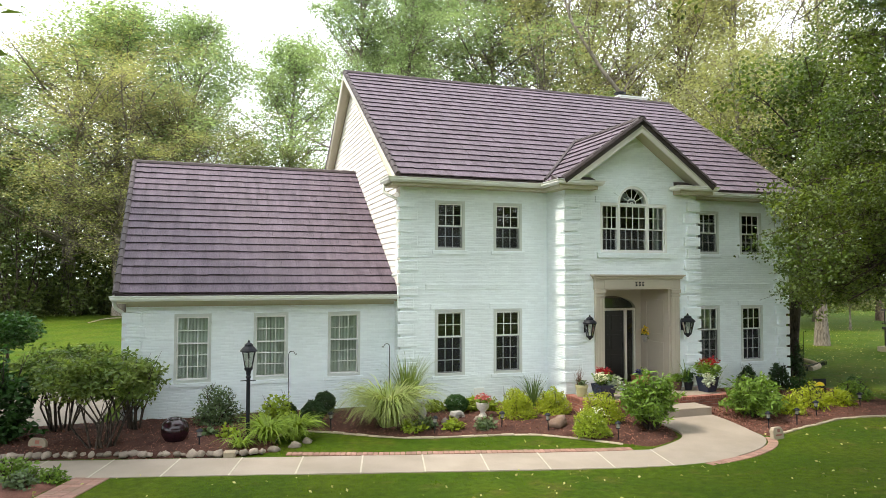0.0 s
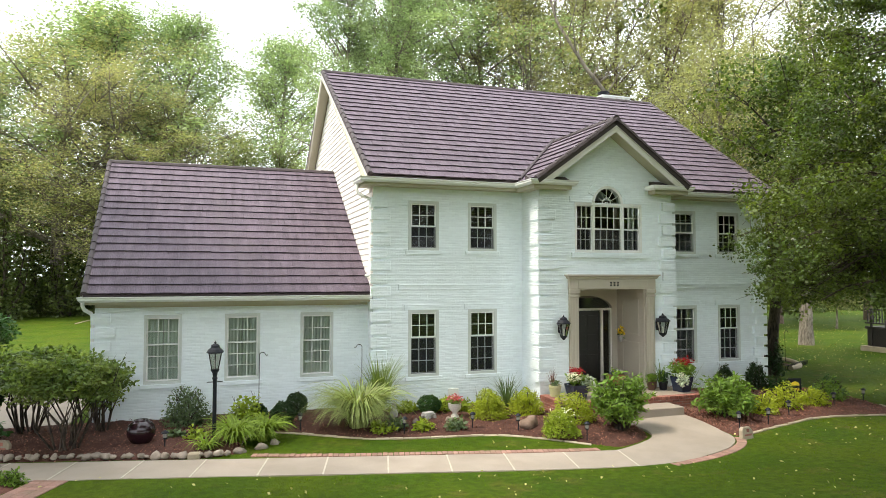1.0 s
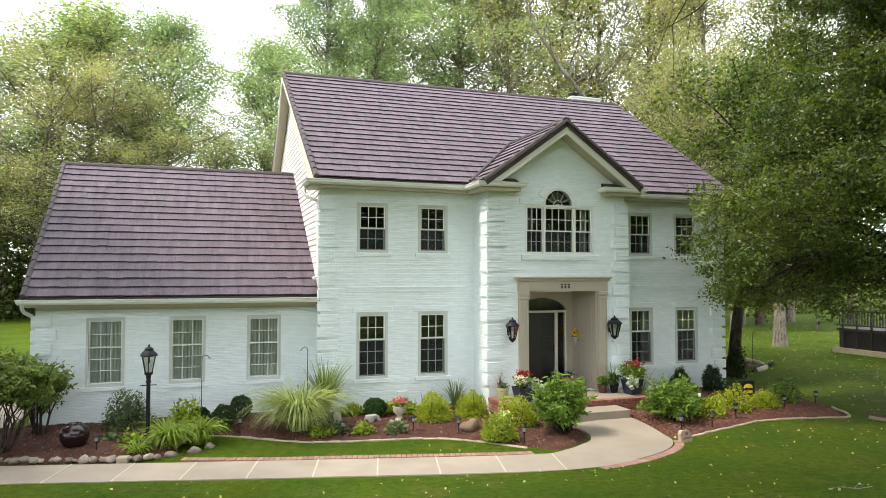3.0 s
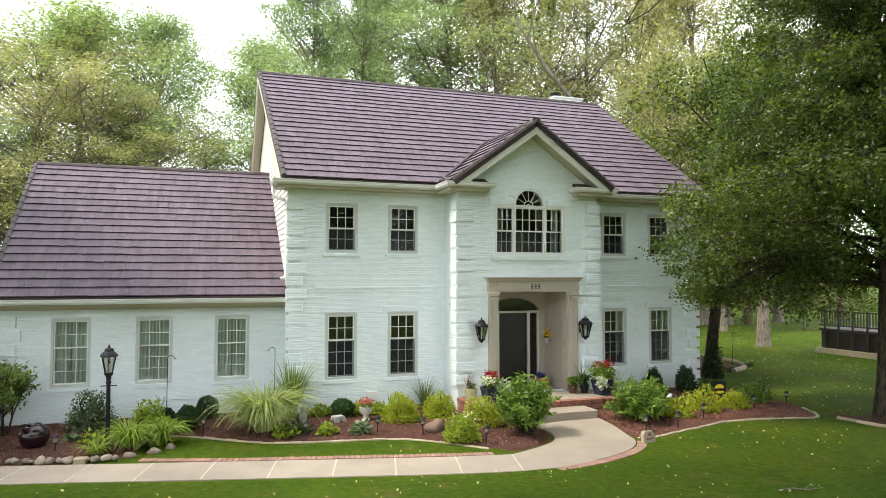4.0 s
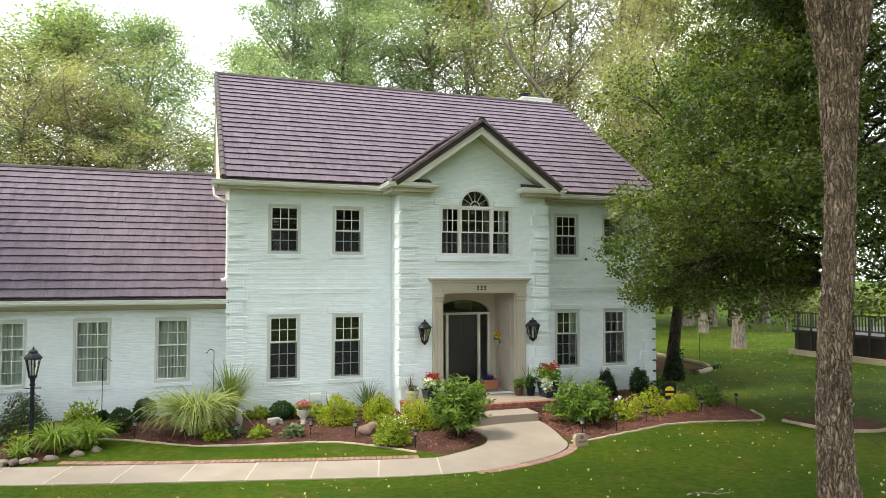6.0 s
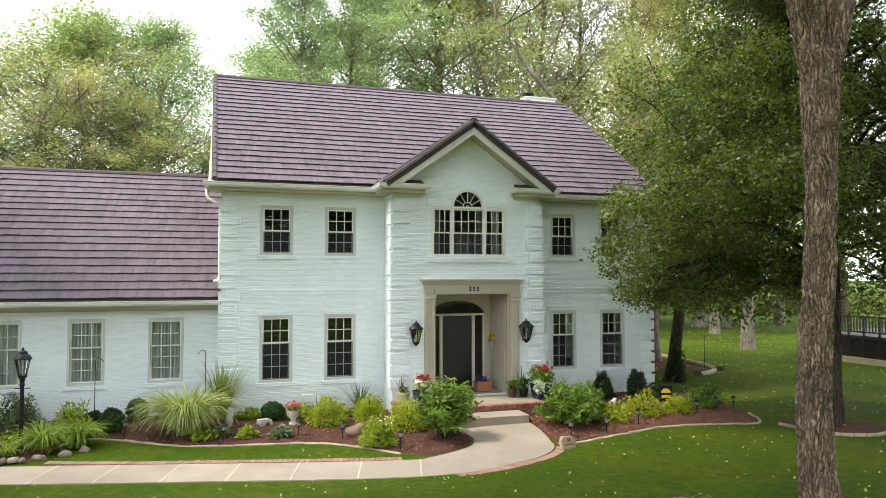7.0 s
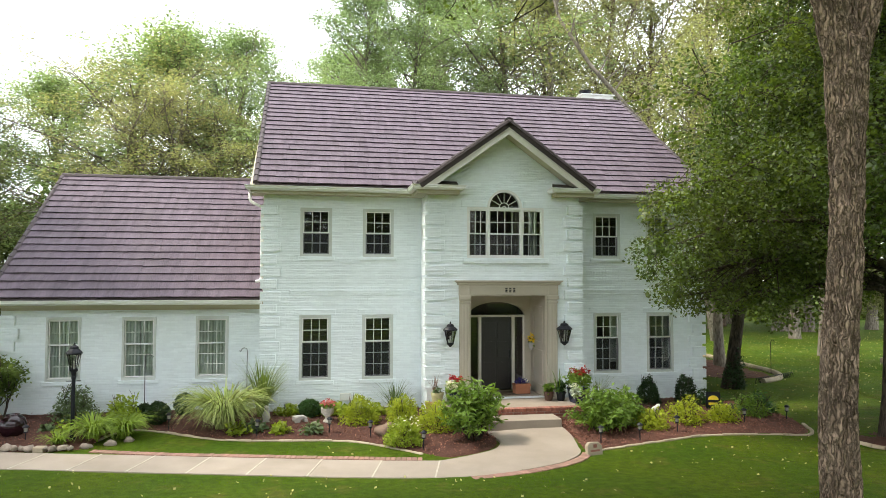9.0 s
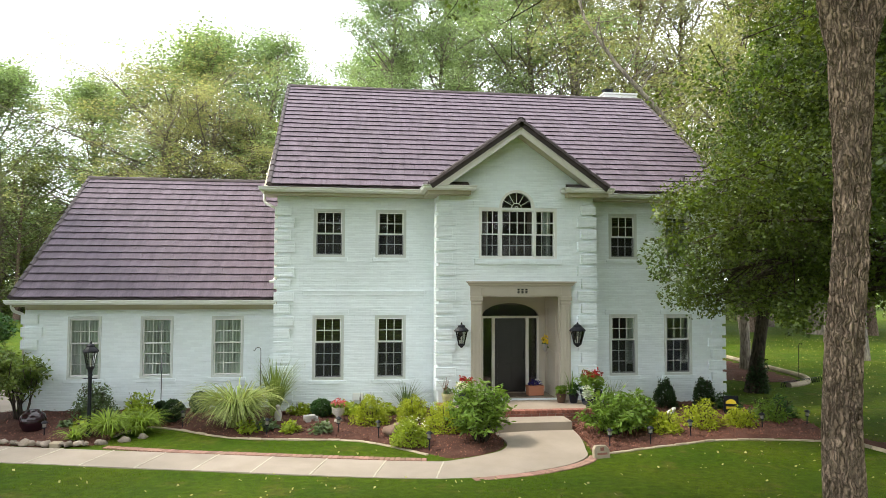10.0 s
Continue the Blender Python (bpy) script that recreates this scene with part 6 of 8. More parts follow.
# shrubs
def shrub(name, seed, label, rx, ry, h, leaf, count, mat, shape="dome", stems=7, stem_mat=None, fill=0.55, aspect=0.6, droop=0.1, clear=0.0, category="shrub", lumpy=0.34):
    """A leafy bush: stems from the ground and a ragged mass of leaves over them."""
    r, nr = random.Random(seed), np.random.default_rng(seed)
    t = tagged(empty(name), label, category)
    bars = []
    for k in range(stems):
        a = 2 * math.pi * k / stems + r.uniform(-0.4, 0.4)
        e = Vector((math.cos(a) * rx * r.uniform(0.3, 0.8), math.sin(a) * ry * r.uniform(0.3, 0.8), h * r.uniform(0.6, 0.92)))
        b = Vector((math.cos(a) * rx * 0.12, math.sin(a) * ry * 0.12, -0.06))
        kink = 0.09 * h
        p1 = b.lerp(e, 0.33) + Vector((r.uniform(-kink, kink), r.uniform(-kink, kink), 0.03 * h))
        p2 = b.lerp(e, 0.66) + Vector((r.uniform(-kink, kink), r.uniform(-kink, kink), 0.05 * h))
        bars.append(([b, p1, p2, e], [0.012 + 0.008 * h, 0.01 + 0.006 * h, 0.008 + 0.002 * h, 0.004]))
        for q in (p1, p2):
            g = q + Vector((r.uniform(-.3, .3) * rx, r.uniform(-.3, .3) * ry, r.uniform(0.15, 0.4) * h))
            bars.append(([q, q.lerp(g, 0.5) + Vector((r.uniform(-.03, .03), r.uniform(-.03, .03), 0)), g], [0.007 + 0.003 * h, 0.006 + 0.001 * h, 0.003]))
    wood_object("branchwork", bars, stem_mat or m_darkbark, t)
    d = nr.normal(size=(count, 3))
    d /= np.linalg.norm(d, axis=1)[:, None]
    d[:, 2] = np.abs(d[:, 2]) if shape == "dome" else d[:, 2]
    lump = np.array([1 - 0.47 * lumpy + lumpy * noise.noise((x * 1.9 + seed, y * 1.9, z * 1.9)) for x, y, z in d])
    rad = (fill + (1 - fill) * nr.random(count) ** 0.5) * lump
    if shape == "dome":
        p = d * rad[:, None] * np.array((rx, ry, h * (1 - clear))) + np.array((0, 0, h * clear))
    else:
        p = d * rad[:, None] * np.array((rx, ry, h * (1 - clear) / 2)) + np.array((0, 0, h * (1 + clear) / 2))
    leaf_object("foliage", leaf_quads(p, leaf, nr, aspect, droop), mat, t)
    return t


m_lf_lime = leaf_material("lime_leaves", (0.26, 0.34, 0.035), 0.3, patch=3, tip=(0.28, 0.30, 0.04))
m_lf_green = leaf_material("garden_green_leaves", (0.135, 0.225, 0.04), 0.35, patch=3, tip=(0.2, 0.28, 0.05))
m_lf_deep = leaf_material("deep_green_leaves", (0.035, 0.085, 0.022), 0.25, patch=3)
m_lf_box = leaf_material("boxwood_leaves", (0.032, 0.062, 0.022), 0.15, patch=4)


def at(t, x, y, z=-0.24, turn=0):
    t.matrix_basis = pose(x, y, z, 0, 0, turn)
    return t



# ---- garden plants ----
m_lf_grey = leaf_material("grey_green_leaves", (0.11, 0.155, 0.075), 0.25, patch=3)
m_lf_gold = leaf_material("yellow_green_leaves", (0.30, 0.36, 0.03), 0.35, var=0.25, patch=3, tip=(0.38, 0.40, 0.04))
m_lf_stripe = leaf_material("cream_striped_blades", (0.36, 0.40, 0.16), 0.3, var=0.45, patch=4, tip=(0.22, 0.30, 0.08), tip_amount=0.8)
m_lf_blade = leaf_material("green_grass_blades", (0.17, 0.23, 0.06), 0.3, var=0.4, patch=4)
m_lf_lily = leaf_material("daylily_blades", (0.19, 0.27, 0.035), 0.3, var=0.35, patch=4)
m_lf_silver = leaf_material("silver_leaves", (0.42, 0.47, 0.40), 0.2, var=0.2, patch=6)
m_red = leaf_material("red_petals", (0.30, 0.012, 0.02), 0.3, var=0.3, patch=6, tip=(0.40, 0.05, 0.03))
m_pink = leaf_material("pink_petals", (0.55, 0.12, 0.16), 0.3, var=0.3, patch=6, tip=(0.6, 0.2, 0.22))
m_whitep = leaf_material("white_petals", (0.75, 0.75, 0.68), 0.3, var=0.1, patch=6)
m_yellowp = leaf_material("yellow_petals", (0.75, 0.55, 0.04), 0.3, var=0.2, patch=6)
m_bluep = leaf_material("violet_petals", (0.06, 0.05, 0.28), 0.3, var=0.3, patch=6)


def blades(name, seed, label, n, h, spread, width, mat, category="ornamental grass", upright=0.5, part_name="tuft"):
    """A tuft of long arching blades."""
    r = random.Random(seed)
    t = tagged(empty(name), label, category)
    vs, fs = [], []
    for _ in range(n):
        a = r.uniform(0, 2 * math.pi)
        ln = h * r.uniform(0.65, 1.25)
        reach = spread * r.uniform(0.15, 1.0)
        b0 = Vector((math.cos(a + r.uniform(-1, 1)) * 0.12 * spread * r.random(), math.sin(a) * 0.12 * spread * r.random(), -0.05))
        out, side = Vector((math.cos(a), math.sin(a), 0)), Vector((-math.sin(a), math.cos(a), 0))
        side = (side + Vector((0, 0, r.uniform(-0.5, 0.5)))).normalized()
        bend = r.uniform(0.55, 1.1) * (1.4 - upright)
        if upright < 0.3:
            q_ = r.random() ** 0.7
            ln = h * (0.3 + 0.75 * q_)
            reach, bend = spread * (0.3 + 0.7 * q_) * r.uniform(0.6, 1.1), r.uniform(1.0, 1.6)
        k = len(vs)
        w = width * r.uniform(0.7, 1.3)
        m = 6
        for i in range(m + 1):
            f = i / m
            up = ln * (f - bend * 0.55 * f ** 2.4)
            p = b0 + out * reach * f ** 1.35 + Vector((0, 0, up))
            ww = w * (1 - f ** 2) + 0.001
            vs += [p - side * ww / 2, p + side * ww / 2]
        fs += [(k + 2 * i, k + 2 * i + 1, k + 2 * i + 3, k + 2 * i + 2) for i in range(m)]
    tagged(raw(part_name, vs, fs, mat, t), kind="stuff")
    return t


def add_leaves(t, name, seed, centre, radii, n, size, mat, aspect=0.7, droop=0.0, label=""):
    nr = np.random.default_rng(seed)
    d = nr.normal(size=(n, 3))
    d /= np.linalg.norm(d, axis=1)[:, None]
    p = d * (nr.random((n, 1)) ** 0.4) * np.array(radii) + np.array(centre)
    return leaf_object(name, leaf_quads(p, size, nr, aspect, droop), mat, t, label)


# shrubs before the wing
m_lf_mid = leaf_material("layered_shrub_leaves", (0.105, 0.160, 0.045), 0.42, patch=2, tip=(0.22, 0.265, 0.080), tip_amount=0.7)
for i, (x, y, rx, ry, h, cl, cnt) in enumerate(((-6.85, -1.8, 1.62, 1.05, 2.08, 0.42, 6200), (-7.95, 0.05, 1.45, 1.0, 2.12, 0.36, 5600), (-6.40, -0.25, 0.85, 0.7, 1.75, 0.30, 2400))):
    at(shrub("shrub", 60 + i, "spreading green shrub with bare dark lower stems", rx, ry, h, 0.115, cnt, m_lf_mid, shape="ball", clear=cl, stems=13, aspect=0.5, fill=0.3, lumpy=0.62), x, y, -0.28)
at(shrub("shrub", 64, "dense dark green shrub at the corner of the drive", 1.3, 1.1, 2.15, 0.15, 4200, m_lf_deep, clear=0.08, lumpy=0.5), -9.35, -0.6, -0.3)
at(shrub("shrub", 65, "grey green rounded shrub against the wing wall", 0.62, 0.55, 1.02, 0.07, 2600, m_lf_grey, fill=0.35), -4.55, -0.3, -0.26)
at(shrub("shrub", 66, "light green leafy shrub beside the lamp post", 0.55, 0.5, 0.85, 0.10, 1300, m_lf_lime, fill=0.3), -3.25, -1.0, -0.26)
at(blades("daylily", 67, "clump of arching yellow green daylily leaves", 420, 1.25, 0.95, 0.04, m_lf_lily, "daylily", upright=0.28), -3.55, -2.25, -0.28)
at(blades("daylily", 68, "clump of arching yellow green daylily leaves", 320, 1.15, 0.85, 0.04, m_lf_lily, "daylily", upright=0.28), -2.95, -2.05, -0.28)
at(blades("daylily", 69, "clump of arching yellow green daylily leaves", 120, 0.7, 0.55, 0.032, m_lf_lily, "daylily", upright=0.28), -4.15, -2.65, -0.28)


def boxwood(seed, x, y, rx, h, label, mat=None):
    t = shrub("boxwood", seed, label, rx, rx, h, 0.045, 3600, mat or m_lf_box, shape="ball", fill=0.8, stems=5, aspect=0.7, droop=-0.2, category="clipped shrub", lumpy=0.14)
    at(t, x, y, -0.26)


boxwood(71, -2.92, -0.35, 0.20, 0.42, "small clipped dark green boxwood ball")
boxwood(72, -2.42, -1.05, 0.30, 0.58, "clipped dark green boxwood ball on mulch")
boxwood(73, -1.98, -0.02, 0.28, 0.62, "clipped dark green boxwood ball against the wing")
for i, (x, y) in enumerate(((11.0, -0.55), (12.15, -0.60))):
    at(shrub("boxwood", 74 + i, "dark green cone shaped evergreen beneath a window", 0.37, 0.37, 0.92, 0.05, 3600, m_lf_box, fill=0.7, stems=5, aspect=0.7, droop=-0.2, category="clipped shrub", lumpy=0.3), x, y, -0.26)
boxwood(76, 1.30, -0.85, 0.30, 0.50, "dark green mounded shrub by the wall", m_lf_deep)
at(blades("ornamental_grass", 77, "large arching clump of cream striped grass", 1100, 2.3, 1.5, 0.034, m_lf_stripe, upright=0.25), -0.75, -1.75, -0.26)
at(blades("ornamental_grass", 78, "tall upright green grass at the house corner", 300, 1.85, 0.8, 0.022, m_lf_blade, upright=0.6), 0.05, -0.55, -0.24)
at(blades("ornamental_grass", 79, "tuft of dark green upright grass", 110, 1.05, 0.75, 0.018, leaf_material("dark_grass_blades", (0.10, 0.15, 0.06), 0.3, patch=4), upright=0.8), 3.55, -0.75, -0.22)
at(blades("ornamental_grass", 80, "thin tuft of green grass beneath a window", 60, 1.0, 0.6, 0.016, m_lf_blade, upright=0.8), 9.25, -1.0, -0.2)
# lime mounds and leafy clumps along the bed
for i, (x, y, rx, h, mat, lab) in enumerate((
        (2.55, -1.85, 0.56, 0.85, m_lf_gold, "rounded lime green shrub on mulch"), (3.62, -1.75, 0.46, 0.74, m_lf_gold, "rounded lime green shrub on mulch"),
        (4.25, -2.95, 0.60, 0.80, m_lf_gold, "rounded lime green shrub before the porch"), (3.38, -4.0, 0.48, 0.62, m_lf_lime, "pale leafed mounded shrub with white flower heads"))):
    t = at(shrub("shrub", 90 + i, lab, rx, rx, h, 0.05, 4200, mat, fill=0.6, stems=6, aspect=0.6), x, y, -0.26)
    if i == 3:
        tagged(add_leaves(t, "flower_mass", 99, (0, 0, 0.42), (0.42, 0.42, 0.22), 60, 0.05, m_whitep), kind="stuff")
for i, (x, y, s) in enumerate(((0.62, -2.45, 0.33), (1.38, -2.6, 0.34), (-0.35, -2.35, 0.36), (0.0, -2.2, 0.3), (-4.35, -1.7, 0.3), (-4.75, -1.5, 0.25))):
    at(shrub("perennial", 100 + i, "low leafy green perennial on the mulch", s, s, 0.28, 0.12, 170, m_lf_grey if i % 2 else m_lf_lime, fill=0.2, stems=3, aspect=0.6, droop=-0.1, category="garden plant"), x, y, -0.27)
for i, (x, y, rx) in enumerate(((0.75, -0.55, 0.45), (1.75, -0.7, 0.42), (2.2, -0.8, 0.36), (3.0, -0.9, 0.4), (1.95, -0.45, 0.4))):
    at(shrub("perennial", 110 + i, "low pale green leafy perennial along the wall", rx, 0.36, 0.36, 0.11, 260, m_lf_lime, fill=0.2, stems=3, aspect=0.7, droop=-0.1, category="garden plant"), x, y, -0.23)


def fronds(name, seed, label, rx, ry, h, mat, n=70):
    """A shrub of long stems that carry narrow leaflets in rows."""
    r, nr = random.Random(seed), np.random.default_rng(seed)
    t = tagged(empty(name), label, "shrub")
    bars, pts = [], []
    for k in range(n):
        a = r.uniform(0, 2 * math.pi)
        q = r.uniform(0.25, 1.0)
        hh = h * (r.uniform(0.35, 1.05) * math.sqrt(max(0.12, 1 - 0.75 * q * q)))
        b = Vector((math.cos(a) * rx * 0.15, math.sin(a) * ry * 0.15, -0.05))
        e = Vector((math.cos(a) * rx * q, math.sin(a) * ry * q, hh))
        mid = b.lerp(e, 0.5) + Vector((0, 0, 0.22 * h))
        bars.append(([b, mid, e], [0.009, 0.007, 0.003]))
        for j in range(26):
            f = 0.35 + 0.65 * j / 25
            c = (b * (1 - f) ** 2 + mid * 2 * f * (1 - f) + e * f * f)
            pts.append(tuple(c + Vector((r.uniform(-.05, .05), r.uniform(-.05, .05), r.uniform(-.03, .03)))))
    wood_object("branchwork", bars, m_darkbark, t)
    leaf_object("foliage", leaf_quads(np.array(pts), 0.15, nr, 0.34, 0.05), mat, t)
    return t


at(fronds("shrub", 120, "large leafy green peony shrub beside the walk", 0.82, 0.8, 1.42, m_lf_green, 120), 4.98, -4.0, -0.26)
at(fronds("shrub", 121, "broad light green shrub by the entrance", 0.80, 0.75, 1.12, m_lf_green, 100), 8.15, -3.75, -0.26)
at(fronds("shrub", 122, "broad light green shrub by the entrance", 0.62, 0.6, 1.0, m_lf_green, 80), 8.85, -3.25, -0.26)
for i, (x, y, rx, h, mat) in enumerate(((9.55, -3.45, 0.5, 0.62, m_lf_gold), (10.75, -3.05, 0.62, 0.78, m_lf_gold), (11.75, -3.1, 0.5, 0.55, m_lf_gold), (12.85, -2.6, 0.65, 0.7, m_lf_green), (13.5, -2.1, 0.5, 0.6, m_lf_deep), (12.6, -1.1, 0.5, 0.55, m_lf_deep), (9.7, -2.2, 0.45, 0.6, m_lf_green))):
    at(shrub("shrub", 130 + i, "feathery yellow green shrub on shaded mulch" if mat is m_lf_gold else "loose green shrub in the tree's shade", rx, rx, h, 0.10, 1300, mat, fill=0.3, stems=7, aspect=0.35, droop=0.15), x, y, -0.28)
# dark ivy round the leaning trunk, and the globe tree on the back lawn
at(shrub("shrub", 140, "dark evergreen shrub round the leaning trunk", 0.44, 0.42, 1.6, 0.09, 1900, m_lf_box, fill=0.35, lumpy=0.5), 15.5, 2.0, -0.36)
globe = tagged(empty("tree"), "small round headed tree on the back lawn", "tree")
wood_object("trunk", [([Vector((0, 0, -0.1)), Vector((0.02, 0, 0.9)), Vector((0, 0, 1.5))], [0.07, 0.055, 0.05])], m_darkbark, globe)
add_leaves(globe, "crown", 141, (0, 0, 1.95), (1.0, 1.0, 0.6), 3000, 0.12, m_lf_deep)
at(globe, -10.6, 6.5, -0.36)

# ---- pots and flowers ----
m_navy = material("dark_blue_glaze", (0.018, 0.025, 0.05), 0.25, var=0.2, bump=0.05)
m_terra = material("terracotta", (0.36, 0.14, 0.075), 0.8, var=0.15, bump=0.2)
m_olive = material("yellow_green_glaze", (0.42, 0.40, 0.22), 0.35, var=0.1, bump=0.05)
m_burg = material("burgundy_glaze", (0.018, 0.006, 0.009), 0.16, var=0.25, bump=0.05)
m_soil = material("potting_soil", (0.03, 0.022, 0.017), 0.95, var=0.3, bump=0.6)
m_speck = material("speckled_white_glaze", (0.55, 0.52, 0.46), 0.5, var=0.4, fine=25, bump=0.1)
m_cast = material("weathered_cast_stone", (0.38, 0.36, 0.33), 0.85, var=0.25, fine=40, bump=0.4)


def square_pot(bm, w0, w1, h, t=0.02):
    for z0, z1, a, b in ((0.0, h, w0, w1),):
        lo = [bm.verts.new((sx * a, sy * a, z0)) for sx, sy in ((-1, -1), (1, -1), (1, 1), (-1, 1))]
        hi = [bm.verts.new((sx * b, sy * b, z1)) for sx, sy in ((-1, -1), (1, -1), (1, 1), (-1, 1))]
        inn = [bm.verts.new((sx * (b - t), sy * (b - t), z1)) for sx, sy in ((-1, -1), (1, -1), (1, 1), (-1, 1))]
        dn = [bm.verts.new((sx * (b - t), sy * (b - t), z1 - 0.05)) for sx, sy in ((-1, -1), (1, -1), (1, 1), (-1, 1))]
        bm.faces.new(lo[::-1])
        for p, q in ((lo, hi), (hi, inn), (inn, dn)):
            for i in range(4):
                bm.faces.new((p[i], p[(i + 1) % 4], q[(i + 1) % 4], q[i]))
        bm.faces.new(dn)


def planter(label, x, y, z, kind, mat, size, height, fill, seed):
    """A pot, its soil and what grows in it. fill: (name, offset, radii, count, leaf, material)."""
    t = tagged(empty("planter"), label, "planter")
    bm = bmesh.new()
    if kind == "square":
        square_pot(bm, size * 0.72, size, height)
    else:
        lathe(bm, [(size * 0.70, 0.0), (size * 0.74, 0.02), (size * 0.93, height * 0.72), (size, height * 0.80), (size, height), (size * 0.86, height), (size * 0.86, height - 0.04)], 22)
    part("pot", bm, mat, t, smooth=False)
    bm = bmesh.new()
    lathe(bm, [(size * 0.84, height - 0.06), (size * 0.80, height - 0.03), (0.02, height - 0.015)], 16)
    part("soil", bm, m_soil, t)
    for k, (nm, off, rad, cnt, lf, mt) in enumerate(fill):
        tagged(add_leaves(t, nm, seed * 10 + k, (off[0], off[1], off[2] + height), rad, cnt, lf, mt, 0.6, 0.0), kind="stuff")
    t.matrix_basis = pose(x, y, z, 0, 0, seed * 13 % 20 - 10)
    return t


planter("dark blue square planter with red and white flowers", 8.28, -1.95, 0.126, "square", m_navy, 0.22, 0.40, [("foliage", (0, 0, 0.22), (0.34, 0.34, 0.24), 420, 0.11, m_lf_green), ("red_flower_mass", (0.03, -0.05, 0.42), (0.30, 0.26, 0.13), 170, 0.07, m_red), ("white_flower_mass", (-0.2, -0.2, 0.08), (0.12, 0.12, 0.1), 60, 0.055, m_whitep), ("trailing_foliage", (-0.20, -0.22, -0.06), (0.15, 0.13, 0.16), 160, 0.09, m_lf_silver)], 3)
planter("blue square planter with red and white flowers", 4.98, -1.95, 0.126, "square", m_navy, 0.24, 0.36, [("foliage", (0, 0, 0.14), (0.28, 0.28, 0.16), 260, 0.10, m_lf_green), ("white_flower_mass", (-0.12, -0.08, 0.2), (0.2, 0.2, 0.12), 200, 0.06, m_whitep), ("red_flower_mass", (0.0, 0.03, 0.33), (0.2, 0.2, 0.1), 150, 0.07, m_red), ("trailing_foliage", (0.26, -0.12, 0.02), (0.24, 0.2, 0.2), 330, 0.10, m_lf_silver)], 4)
planter("pale yellow green glazed pot with a spiky plant", 4.56, -1.55, 0.126, "round", m_olive, 0.17, 0.30, [("foliage", (0, 0, 0.05), (0.1, 0.1, 0.08), 60, 0.10, m_lf_grey)], 5)
planter("small brown pot with green plant by the pilaster", 7.62, -1.5, 0.126, "round", material("brown_glaze", (0.07, 0.035, 0.022), 0.4, var=0.2, bump=0.05), 0.14, 0.24, [("foliage", (0, 0, 0.08), (0.17, 0.17, 0.15), 170, 0.10, m_lf_green)], 6)
planter("small dark pot with green plant by the pilaster", 7.93, -1.6, 0.126, "round", m_black, 0.13, 0.24, [("foliage", (0, 0, 0.12), (0.15, 0.15, 0.16), 150, 0.10, m_lf_deep)], 7)
t = at(blades("spiky_plant", 150, "arching strappy green plant in a porch pot", 16, 0.75, 0.42, 0.03, m_lf_green, "houseplant", upright=0.7), 7.86, -1.6, 0.34)
t = at(blades("spiky_plant", 151, "reddish spiky plant in a porch pot", 26, 0.55, 0.30, 0.012, leaf_material("bronze_blades", (0.16, 0.07, 0.05), 0.2, patch=5), "houseplant", upright=0.9), 4.5, -1.5, 0.40)
# terracotta trough by the door
trough = tagged(empty("planter"), "terracotta trough with violet flowers by the door", "planter")
bm = bmesh.new()
box(bm, -0.22, 0.22, -0.14, 0.14, 0, 0.27, bevel=0.008)
box(bm, -0.235, 0.235, -0.155, 0.155, 0.23, 0.285, bevel=0.008)
part("pot", bm, m_terra, trough)
add_leaves(trough, "violet_flower_mass", 152, (0, 0, 0.34), (0.22, 0.13, 0.09), 160, 0.07, m_bluep)
add_leaves(trough, "white_flower_mass", 153, (0.08, -0.05, 0.38), (0.14, 0.1, 0.06), 30, 0.05, m_whitep)
trough.matrix_basis = pose(7.2, -0.38, 0.13, 0, 0, 3)
# glazed ball fountain on the mulch
pot = tagged(empty("garden_jar"), "round burgundy glazed jar standing on mulch", "jar")
bm = bmesh.new()
lathe(bm, [(0.17, -0.03), (0.24, 0.04), (0.33, 0.20), (0.345, 0.32), (0.30, 0.46), (0.20, 0.54), (0.16, 0.55), (0.17, 0.58), (0.13, 0.58), (0.12, 0.52), (0.05, 0.50)], 28)
part("body", bm, m_burg, pot, smooth=True)
pot.matrix_basis = pose(-5.45, -1.72, -0.27) @ Matrix.Diagonal((0.84, 0.84, 0.88, 1))
# urn with pink flowers
urn = tagged(empty("urn"), "speckled white urn with pink flowers", "urn")
bm = bmesh.new()
lathe(bm, [(0.12, -0.03), (0.13, 0.03), (0.07, 0.10), (0.09, 0.16), (0.19, 0.26), (0.20, 0.40), (0.21, 0.42), (0.18, 0.42), (0.16, 0.36)], 22)
part("body", bm, m_speck, urn, smooth=True)
add_leaves(urn, "leaves", 154, (0, 0, 0.47), (0.22, 0.22, 0.1), 160, 0.09, m_lf_green)
add_leaves(urn, "pink_flower_mass", 155, (0, 0, 0.56), (0.24, 0.24, 0.12), 150, 0.08, m_pink)
urn.matrix_basis = pose(1.74, -1.55, -0.22) @ Matrix.Diagonal((0.82, 0.82, 0.82, 1))
# flowers hung on the recess wall
wr = tagged(empty("wall_flowers"), "yellow flowers in a hanging wall basket", "flower basket")
bm = bmesh.new()
lathe(bm, [(0.02, -0.30), (0.06, -0.24), (0.09, -0.10), (0.08, -0.08)], 12)
part("basket", bm, m_cast, wr)
add_leaves(wr, "yellow_flower_mass", 156, (0, 0, 0.02), (0.07, 0.13, 0.13), 90, 0.09, m_yellowp)
add_leaves(wr, "leaves", 157, (0, 0, -0.06), (0.06, 0.12, 0.12), 40, 0.08, m_lf_grey)
wr.matrix_basis = pose(7.60, -0.05, 1.62)

# ---- lamps ----


